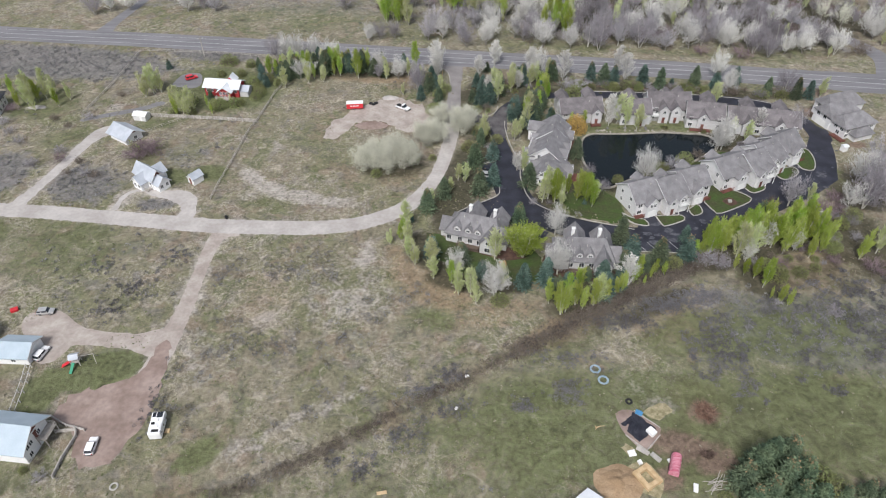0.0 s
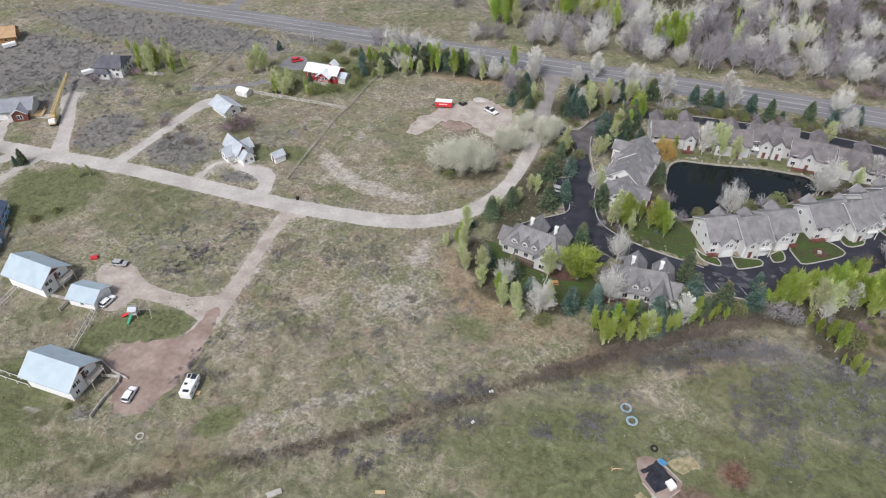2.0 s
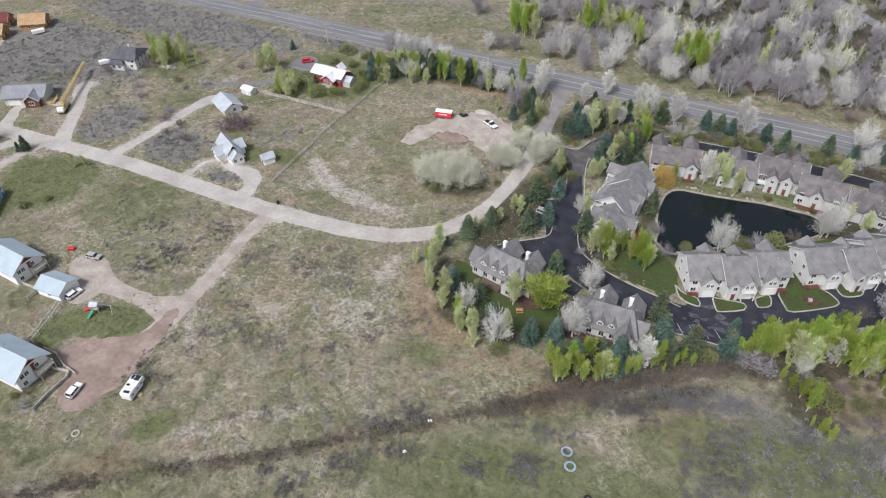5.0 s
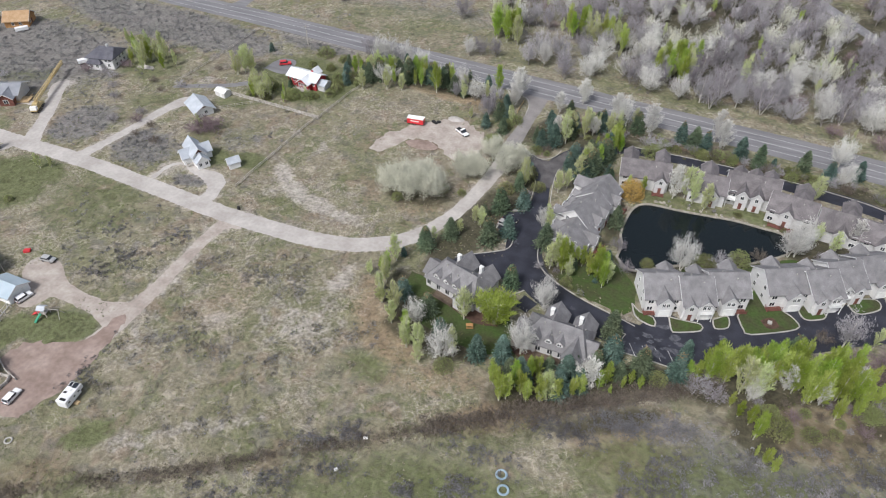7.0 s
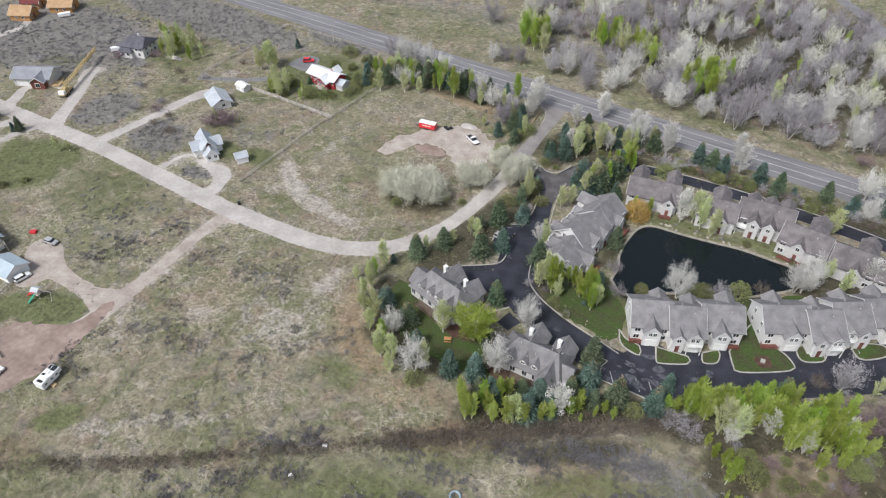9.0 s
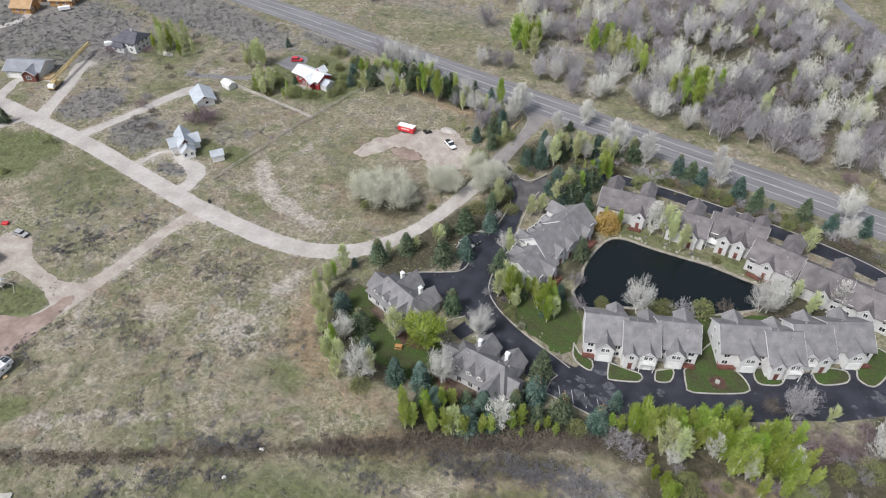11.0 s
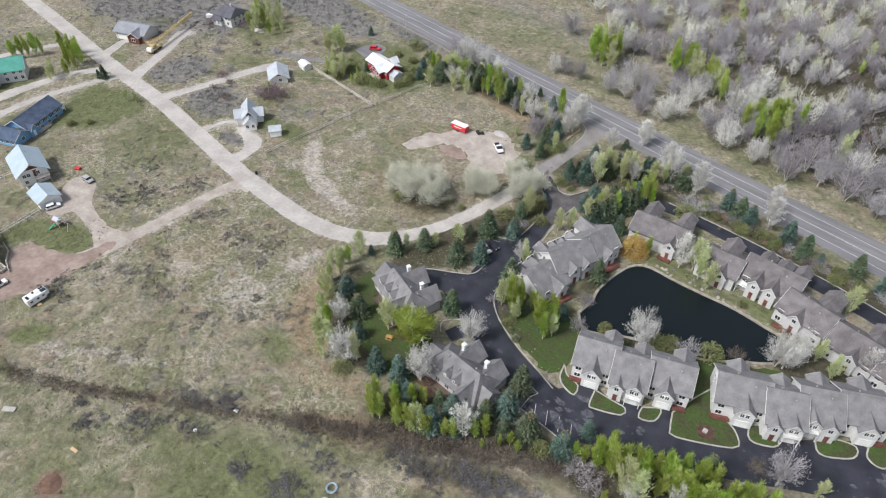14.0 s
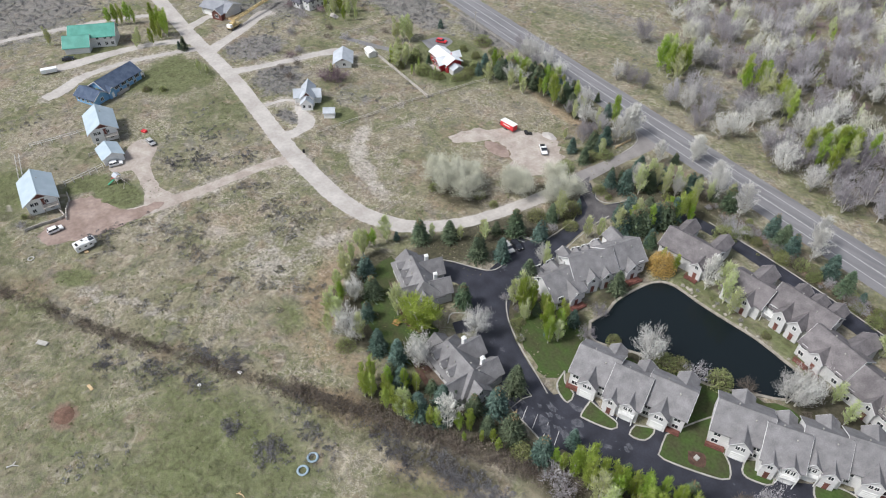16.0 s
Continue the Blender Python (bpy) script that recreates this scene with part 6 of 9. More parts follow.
for x, y, sx, sy, sz, a, mat, lab, nm in (
        (5.0, 98.3, 0.5, 0.35, 0.35, 20, M_TRIM, "small white block in the grass", "block"), (2.4, 89.3, 0.4, 0.3, 0.3, 50, M_TRIM, "small white block in the grass", "block"),
        (-12.9, 69.2, 1.0, 0.35, 0.2, 10, M_NEWWOOD, "short pale plank lying in the grass", "plank"), (-33.7, 64.4, 1.5, 0.6, 0.35, 35, M_CONCRETE, "pale trough lying in the grass", "trough"),
        (44.4, 83.0, 0.75, 0.95, 0.9, 35, M_TRIM, "white plastic tank beside the pit", "tank"), (41.6, 78.6, 1.4, 0.5, 0.3, -35, M_WOOD, "grey timber offcut beside the pit", "offcut"), (44.0, 77.0, 1.2, 0.5, 0.4, -50, M_CONCRETE, "pale offcut beside the heap", "offcut"),
        (39.2, 78.0, 0.8, 0.7, 0.3, 10, M_TRIM, "white sheet of scrap metal", "offcut"), (40.4, 75.8, 0.4, 0.5, 0.5, 20, M_TRIM, "white plastic bucket in the grass", "bucket"), (46.6, 76.2, 0.3, 0.4, 0.4, 20, M_TRIM, "white plastic bucket in the grass", "bucket"), (42.8, 88.0, 0.8, 0.5, 0.4, -30, M_BLUEPLASTIC, "crumpled blue tarpaulin at the pit's edge", "tarpaulin"),
        (50.4, 70.0, 0.45, 0.9, 0.5, -15, M_TRIM, "white plastic chair frame", "chair"), (-110.6, 119.6, 0.9, 0.6, 0.7, 30, M_CARRED, "red toy wagon in the grass", "toy"), (-77.6, 89.0, 0.01, 0.01, 0.01, 0, M_TRIM, "", "")):
    if not nm:
        continue
    bm = bmesh.new()
    box(bm, -sx, sx, -sy, sy, 0, sz)
    bmesh.ops.subdivide_edges(bm, edges=bm.edges[:], cuts=2, use_grid_fill=True)
    for v in bm.verts:
        v.co += Vector((noise.noise(v.co * 3 + Vector((x, y, 0))), noise.noise(v.co * 3 + Vector((y, x, 5))), 0)) * 0.15 * min(sx, sy)
    bmesh.ops.bevel(bm, geom=bm.edges[:], offset=0.02, segments=1, affect="EDGES")
    ob = tagged(part(nm, bm, mat), lab, nm)
    ob.matrix_world = pose(x, y, 0, 0, 0, a)


def heap(name, x, y, rx, ry, h, mat, label, seed, turn=0.0):
    bm = bmesh.new()
    n, rings = 26, 9
    rows = []
    for j in range(rings + 1):
        s = j / rings
        row = []
        for k in range(n):
            a = 2 * math.pi * k / n
            rr = s * (1 + 0.16 * noise.noise(Vector((math.cos(a) * 1.5, math.sin(a) * 1.5, seed))))
            z = h * (1 - s) ** 1.3 * (1 + 0.5 * noise.noise(Vector((rx * rr * math.cos(a), ry * rr * math.sin(a), seed)) * 0.7)) - 0.06 * (s == 1)
            row.append(bm.verts.new((rx * rr * math.cos(a), ry * rr * math.sin(a), z)))
        rows.append(row)
    for r0, r1 in zip(rows, rows[1:]):
        for k in range(n):
            bm.faces.new((r0[k], r1[k], r1[(k + 1) % n], r0[(k + 1) % n]))
    bmesh.ops.remove_doubles(bm, verts=bm.verts[:], dist=0.001)
    ob = tagged(part(name, bm, mat), label, "heap")
    ob.matrix_world = pose(x, y, 0, 0, 0, turn)
    return ob


heap("earth_mound", 35.2, 71.4, 5.6, 4.4, 1.5, M_SPOIL, "tan heap of dug earth", 3)
heap("earth_mound", 28.0, 66.0, 3.0, 3.0, 0.8, M_SPOIL, "tan heap of dug earth", 8)
heap("soil_mound", -9.0, 62.1, 2.8, 2.3, 0.5, M_REDSOIL, "low mound of reddish soil in the pasture", 5)
heap("gravel_mound", -20.5, 228.0, 3.2, 2.0, 0.8, M_GRAVEL, "pale heap of gravel at the yard's edge", 9)
heap("soil_mound", -26, 208.6, 6.4, 2.8, 0.3, M_YARD, "low bank of brown soil in the gravel yard", 19)
heap("gravel_mound", -150.5, 222.2, 3.6, 1.6, 0.6, M_GRAVEL, "pale heap of gravel near the stucco house", 29)
bm = bmesh.new()
patch(bm, [(37.5, 87.8), (39.4, 89.0), (41.8, 88.6), (44.4, 86.6), (46.8, 83.9), (44.8, 80.6), (42.4, 78.6), (40.0, 80.6), (38.0, 84.4)], 0.02, 0.1, 1)
tagged(part("dug_ground", bm, M_YARD), "freshly dug reddish ground", "ground", kind="structure")
bm = bmesh.new()
patch(bm, [(43.9, 87.8), (46.4, 89.8), (48.5, 91.0), (50.6, 89.2), (48.6, 87.6), (46.9, 86.3)], 0.024, 0.5, 5)
patch(bm, [(36.8, 79.6), (38.6, 80.4), (40.4, 78.4), (38.4, 77.4)], 0.026, 0.4, 6)
patch(bm, [(36.8, 73.6), (38.4, 75.6), (41.0, 76.2), (44.8, 71.8), (42.4, 68.2), (39.0, 69.4)], 0.028, 0.4, 7)
tagged(part("straw_ground", bm, M_STRAWBED), "trampled pale straw and sawdust", "ground", kind="structure")


def draped_sheet(name, corners, mat, label, seed, lift=0.25):
    """A crumpled sheet spread between four corners."""
    bm = bmesh.new()
    n = 14
    c00, c10, c11, c01 = [Vector((*p, 0)) for p in corners]
    grid = []
    for i in range(n + 1):
        row = []
        for j in range(n + 1):
            s, t = i / n, j / n
            p = c00 * (1 - s) * (1 - t) + c10 * s * (1 - t) + c11 * s * t + c01 * (1 - s) * t
            w = Vector((noise.noise(Vector((s * 4, t * 4, seed))), noise.noise(Vector((s * 4, t * 4, seed + 7))), 0)) * 0.25
            row.append(bm.verts.new(p + w + Vector((0, 0, 0.06 + lift * abs(noise.noise(Vector((s * 5, t * 5, seed + 3))))))))
        grid.append(row)
    for i in range(n):
        for j in range(n):
            bm.faces.new((grid[i][j], grid[i + 1][j], grid[i + 1][j + 1], grid[i][j + 1]))
    bmesh.ops.recalc_face_normals(bm, faces=bm.faces[:])
    ob = tagged(part(name, bm, mat), label, "tarpaulin")
    sol = ob.modifiers.new("solid", "SOLIDIFY")
    sol.thickness = 0.03
    return ob


draped_sheet("tarpaulin", [(41.6, 88.4), (45.7, 84.0), (41.4, 80.7), (39.2, 83.4)], M_TARP, "wide black tarpaulin spread over a dug pit", 2)
draped_sheet("tarpaulin", [(38.2, 85.2), (41.3, 87.6), (42.0, 86.6), (39.0, 84.6)], M_TARP, "narrow black sheet beside the tarpaulin", 9, 0.15)
f = thing("pit_edging", 0, 0, 0, 0, "loose grey timbers edging the dug pit", "timber")
for (ax, ay), (bx, by) in (((38.8, 82.4), (42.4, 78.8)), ((42.6, 78.8), (46.2, 82.4)), ((41.9, 88.7), (46.6, 84.2)), ((40.4, 80.6), (44.0, 76.6))):
    bm = bmesh.new()
    tube(bm, [(ax, ay, 0.1), (bx, by, 0.16)], [0.13, 0.12], 5)
    part("timber", bm, M_WOOD, f)
f = thing("timber_frame", 41.1, 72.3, 0, -58, "square frame of stacked new timbers", "frame")
for k in range(4):
    for s in (-1, 1):
        for q in (0.0, 0.5):
            bm = bmesh.new()
            wob = 0.06 * math.sin(5 * k + 3 * s + 9 * q)
            box(bm, -2.3 + wob, 2.3 + 2 * wob, s * (1.75 - q) - 0.23, s * (1.75 - q) + 0.23, 0.25 * k, 0.25 * k + 0.23)
            part("beam", bm, M_NEWWOOD, f)
            bm = bmesh.new()
            box(bm, s * (2.05 - q) - 0.23, s * (2.05 - q) + 0.23, -1.0, 1.0, 0.25 * k, 0.25 * k + 0.23)
            part("beam", bm, M_NEWWOOD, f)
f = thing("lumber_pile", 55.4, 70.8, 0, 30, "loose pile of grey poles and boards", "pile")
rr = random.Random(4)
for k in range(14):
    bm = bmesh.new()
    a = radians(rr.uniform(-35, 35))
    x, y, l = rr.uniform(-1.4, 1.4), rr.uniform(-1.2, 1.2), rr.uniform(1.2, 2.8)
    tube(bm, [(x - l * math.cos(a), y - l * math.sin(a), 0.08 + 0.03 * k), (x + l * math.cos(a), y + l * math.sin(a), 0.1 + 0.04 * k)], [0.07, 0.06], 5)
    part("board", bm, M_WOOD, f)
f = thing("dead_branch", 33.2, 84.4, 0, 20, "bleached forked branch lying in the grass", "branch")
bm = bmesh.new()
tube(bm, [(-0.6, 0, 0.1), (0.4, 0.1, 0.12), (1.6, -0.2, 0.08)], [0.16, 0.1, 0.04])
tube(bm, [(-0.4, 0, 0.1), (-0.5, 0.6, 0.15)], [0.12, 0.05])
tube(bm, [(-0.4, 0, 0.1), (-0.9, -0.4, 0.15)], [0.12, 0.05])
part("limb", bm, M_NEWWOOD, f)
f = thing("dead_branch", -2.6, 49.8, 0, 60, "bleached dead branch lying in the grass", "branch")
bm = bmesh.new()
tube(bm, [(-1.2, 0, 0.12), (0, 0.2, 0.3), (1.4, -0.1, 0.2)], [0.2, 0.14, 0.05])
tube(bm, [(0, 0.2, 0.3), (0.5, 0.9, 0.5)], [0.12, 0.04])
part("limb", bm, M_TWIG_PALE, f)


def picnic_table(x, y, turn):
    f = thing("picnic_table", x, y, 0, turn, "orange-brown timber picnic table on the lawn", "table")
    bm = bmesh.new()
    for k in range(4):
        box(bm, -0.9, 0.9, -0.4 + 0.2 * k, -0.22 + 0.2 * k, 0.7, 0.75)
    part("tabletop", bm, M_LOG, f)
    for s in (-1, 1):
        bm = bmesh.new()
        box(bm, -0.9, 0.9, s * 0.75 - 0.14, s * 0.75 + 0.14, 0.42, 0.46)
        part("bench", bm, M_LOG, f)
        bm = bmesh.new()
        box(bm, s * 0.65 - 0.04, s * 0.65 + 0.04, -0.8, 0.8, 0.34, 0.42)
        tube(bm, [(s * 0.65, -0.6, 0), (s * 0.65, -0.25, 0.7)], [0.05, 0.05], 4)
        tube(bm, [(s * 0.65, 0.6, 0), (s * 0.65, 0.25, 0.7)], [0.05, 0.05], 4)
        part("leg", bm, M_LOG, f)


picnic_table(15.9, 136.4, 20)
f = thing("play_set", -87.6, 102.4, 0, 15, "timber play set with a green slide and a red ramp", "playground")
bm = bmesh.new()
for sx in (-0.9, 0.9):
    for sy in (-0.9, 0.9):
        box(bm, sx - 0.07, sx + 0.07, sy - 0.07, sy + 0.07, 0, 2.6)
box(bm, -0.95, 0.95, -0.95, 0.95, 1.2, 1.3)
part("tower", bm, M_WOOD, f)
bm = bmesh.new()
prism(bm, [(-1.1, 2.5), (0, 3.2), (1.1, 2.5), (1.1, 2.58), (0, 3.28), (-1.1, 2.58)], -1.1, 1.1, "x")
part("canopy", bm, M_METAL_GREY, f)
bm = bmesh.new()
prism(bm, [(-0.95, 1.3), (-3.2, 0.1), (-3.2, 0.25), (-0.95, 1.5)], -0.35, 0.35, "y")
ob = part("slide", bm, M_GREENPLASTIC, f, "green slide")
ob.matrix_local = pose(0, 0, 0, 0, 0, 70)
bm = bmesh.new()
prism(bm, [(-0.95, 1.25), (-3.4, 0.0), (-3.4, 0.12), (-0.95, 1.37)], -0.5, 0.5, "y")
part("ramp", bm, M_CARRED, f, "red climbing ramp")
bm = bmesh.new()
tube(bm, [(0.9, 0, 2.3), (4.2, 0, 2.3)], [0.08, 0.08])
for s in (-1, 1):
    tube(bm, [(4.2, 0, 2.35), (4.4, s * 1.2, 0)], [0.07, 0.07])
part("swing_beam", bm, M_WOOD, f)
for k in (2.0, 3.2):
    bm = bmesh.new()
    for s in (-0.22, 0.22):
        tube(bm, [(k + s, 0, 2.3), (k + s, 0, 0.5)], [0.02, 0.02], 4)
    box(bm, k - 0.25, k + 0.25, -0.1, 0.1, 0.46, 0.5)
    part("swing", bm, M_RUBBER, f)
f = thing("kiosk", 133.4, 191.6, 0, 20, "small white box shelter on the asphalt", "shelter")
bm = bmesh.new()
box(bm, -0.9, 0.9, -0.8, 0.8, 0.03, 1.9)
part("body", bm, M_TRIM, f)
bm = bmesh.new()
prism(bm, [(-1.0, 1.9), (0, 2.3), (1.0, 1.9)], -1.0, 1.0, "x")
part("roof", bm, M_METAL_WHITE, f)
f = thing("fire_bowl", 86.7, 163.8, 0, 0, "grey stone block in the mulch bed", "block")
bm = bmesh.new()
box(bm, -0.5, 0.5, -0.5, 0.5, 0.15, 0.75)
bmesh.ops.bevel(bm, geom=bm.edges[:], offset=0.05, segments=2, affect="EDGES")
part("block", bm, M_CONCRETE, f)
# pale boulders on the pond's north shore
rr = random.Random(12)
for k in range(22):
    x = rr.uniform(52, 92)
    y = 203.6 + rr.uniform(-0.2, 1.0) - max(0, x - 84) * 0.25
    bm = bmesh.new()
    bmesh.ops.create_icosphere(bm, subdivisions=2, radius=rr.uniform(0.25, 0.6))
    for v in bm.verts:
        v.co = v.co * (1 + 0.35 * noise.noise(v.co * 2 + Vector((k, 0, 0))))
        v.co.z *= 0.7
    ob = tagged(part("boulder", bm, M_STONE), "pale rounded boulder on the pond shore", "boulder", "boulders by the pond")
    ob.location = (x, y, 0.15)


# ---- trees ----
def tube_tris(pts, radii, sides=5):
    rings = []
    for i, p in enumerate(pts):
        d = np.array(pts[min(i + 1, len(pts) - 1)]) - np.array(pts[max(i - 1, 0)])
        d = d / (np.linalg.norm(d) + 1e-9)
        u = np.cross(d, (0.3, 0.9, 0.1))
        u /= np.linalg.norm(u) + 1e-9
        w = np.cross(d, u)
        rings.append([np.array(p) + radii[i] * (math.cos(a) * u + math.sin(a) * w) for a in np.arange(sides) * 2 * math.pi / sides])
    out = []
    for r0, r1 in zip(rings, rings[1:]):
        for k in range(sides):
            j = (k + 1) % sides
            out += [(r0[k], r0[j], r1[j]), (r0[k], r1[j], r1[k])]
    return np.array(out)


def sprays(rng, p, d, width, face=None, loose=0.55):
    """Thin triangles from bases p along d; they lean their broad side towards face, where it is given."""
    side = np.cross(d, rng.normal(size=d.shape) if face is None else face / (np.linalg.norm(face, axis=1)[:, None] + 1e-9) + loose * rng.normal(size=d.shape))
    side /= np.linalg.norm(side, axis=1)[:, None] + 1e-9
    w = side * (np.asarray(width).reshape(-1, 1) / 2)
    return np.stack([p - w, p + w, p + d], 1)


def flakes(rng, p, size):
    """Small leaf-like triangles at random turns about p."""
    a = rng.normal(size=p.shape)
    a /= np.linalg.norm(a, axis=1)[:, None]
    b = np.cross(a, rng.normal(size=p.shape))
    b /= np.linalg.norm(b, axis=1)[:, None]
    s = np.asarray(size).reshape(-1, 1)
    return np.stack([p - a * s * 0.5 - b * s * 0.35, p + a * s * 0.5 - b * s * 0.2, p + b * s * 0.65], 1)


def spruce_shape(seed, H=9.0, R=2.7):
    rng = np.random.RandomState(seed)
    P, D, W = [], [], []
    tiers = 22
    for t in range(tiers):
        z = 0.35 + (H - 0.5) * (t / (tiers - 1)) ** 0.92
        rad = (R * (1 - z / H) ** 0.72 + 0.12) * rng.uniform(0.82, 1.15)
        count = 13 if rad > 0.9 else 8
        for a in np.arange(count) / count * 2 * math.pi + rng.uniform(0, 6.3):
            a += rng.uniform(-0.25, 0.25)
            r = rad * rng.uniform(0.7, 1.18)
            out = np.array([math.cos(a), math.sin(a), 0])
            tang = np.array([-math.sin(a), math.cos(a), 0])
            k = 8 if rad > 0.7 else 4
            for s in np.linspace(0.3, 1.0, k):
                base = out * r * s * 0.82 + np.array([0, 0, z - 0.22 * r * s * s + 0.12 * rng.uniform(-1, 1)])
                dirn = out * rng.uniform(0.25, 0.6) + tang * rng.uniform(-0.5, 0.5) + np.array([0, 0, rng.uniform(-0.15, 0.25)])
                P.append(base), D.append(dirn * (0.7 + 0.4 * min(1, rad))), W.append(rng.uniform(0.24, 0.42))
    P = np.array(P)
    crown = sprays(rng, P, np.array(D), np.array(W), np.c_[P[:, :2] / R, np.full(len(P), 0.8)], 0.4)
    top = flakes(rng, np.c_[rng.normal(0, 0.4, 130), rng.normal(0, 0.4, 130), H - rng.uniform(0.0, 2.2, 130)], rng.uniform(0.22, 0.45, 130))
    trunk = tube_tris([(0, 0, -0.2), (0.03, 0, H * 0.5), (0, 0, H * 0.98)], [0.17, 0.1, 0.02], 6)
    return trunk, crown, top


def plume_shape(seed, H=9.0, R=1.9, stems=1, branches=34, leaves=1500, leaf=0.1, low=0.10, steep=1.5, twigs=0, belly=0.22):
    """A slender tree: pale stems with many upswept branches that carry the leaves along their length."""
    rng = np.random.RandomState(seed)
    wood, stem, bases, dirs, lens = [], [], [], [], []
    for s in range(stems):
        a0 = 2.2 * s + rng.uniform(0, 1.5)
        off = (0.0 if stems == 1 else R * 0.5) * np.array([math.cos(a0), math.sin(a0), 0])
        h = H * (1.0 if s == 0 else rng.uniform(0.72, 0.93))
        bend = rng.normal(0, 0.16, 2)
        spine = [off * (0.06 + 0.94 * f) + np.array([bend[0] * math.sin(3 * f), bend[1] * math.sin(2.4 * f), h * f]) for f in (0, 0.33, 0.66, 1.0)]
        spine[0][2] = -0.2
        r0 = 0.014 * H
        stem.append(tube_tris(spine, [r0, r0 * 0.75, r0 * 0.45, 0.015], 5))
        for k in range(branches):
            f = low + (0.97 - low) * ((k + rng.uniform(0, 1)) / branches)
            i = min(2, int(f * 3))
            base = spine[i] + (spine[i + 1] - spine[i]) * (f * 3 - i)
            g = (f - low) / (1 - low)
            prof = (g / belly) ** 0.6 if g < belly else ((1 - g) / (1 - belly)) ** 0.8
            ln = R * (0.12 + 1.05 * prof) * rng.uniform(0.7, 1.25) * (0.75 if stems > 1 else 1)
            a = 2.4 * k + rng.uniform(-0.6, 0.6)
            d = np.array([math.cos(a), math.sin(a), steep * rng.uniform(0.6, 1.2)])
            d /= np.linalg.norm(d)
            ln *= math.hypot(1, 0.6 * steep)
            if k % 2 == 0:
                wood.append(tube_tris([base, base + d * ln], [0.03, 0.008], 3))
            bases.append(base), dirs.append(d), lens.append(ln)
    bases, dirs, lens = np.array(bases), np.array(dirs), np.array(lens)
    wt = lens ** 1.3 * np.exp(rng.normal(0, 0.5, len(lens)))
    total = leaves + twigs
    idx = rng.choice(len(lens), total, p=wt / wt.sum())
    q = rng.uniform(0.12, 1.0, total) ** 0.75
    p = bases[idx] + dirs[idx] * (lens[idx] * q)[:, None] + rng.normal(0, 0.10 + 0.05 * R, (total, 3))
    p[:, 2] = np.clip(p[:, 2], 0.25, H * 1.03)
    d = dirs[idx] * 0.8 + rng.normal(0, 0.3, (total, 3)) + np.array([0, 0, 0.45])
    d = d / np.linalg.norm(d, axis=1)[:, None]
    n = leaves
    face = np.c_[p[:n, :2] / R, np.full(n, 0.7)]
    crown = sprays(rng, p[:n], d[:n] * (leaf * rng.uniform(2.8, 5.6, n))[:, None], rng.uniform(0.55, 1.05, n) * leaf, face, 0.9)
    if twigs:
        wood.append(sprays(rng, p[n:], d[n:] * rng.uniform(0.5, 1.1, twigs)[:, None], rng.uniform(0.04, 0.07, twigs)))
    return {"trunk": np.concatenate(stem), "stem": stem[0], "crown": crown, "branchwork": np.concatenate(wood)}


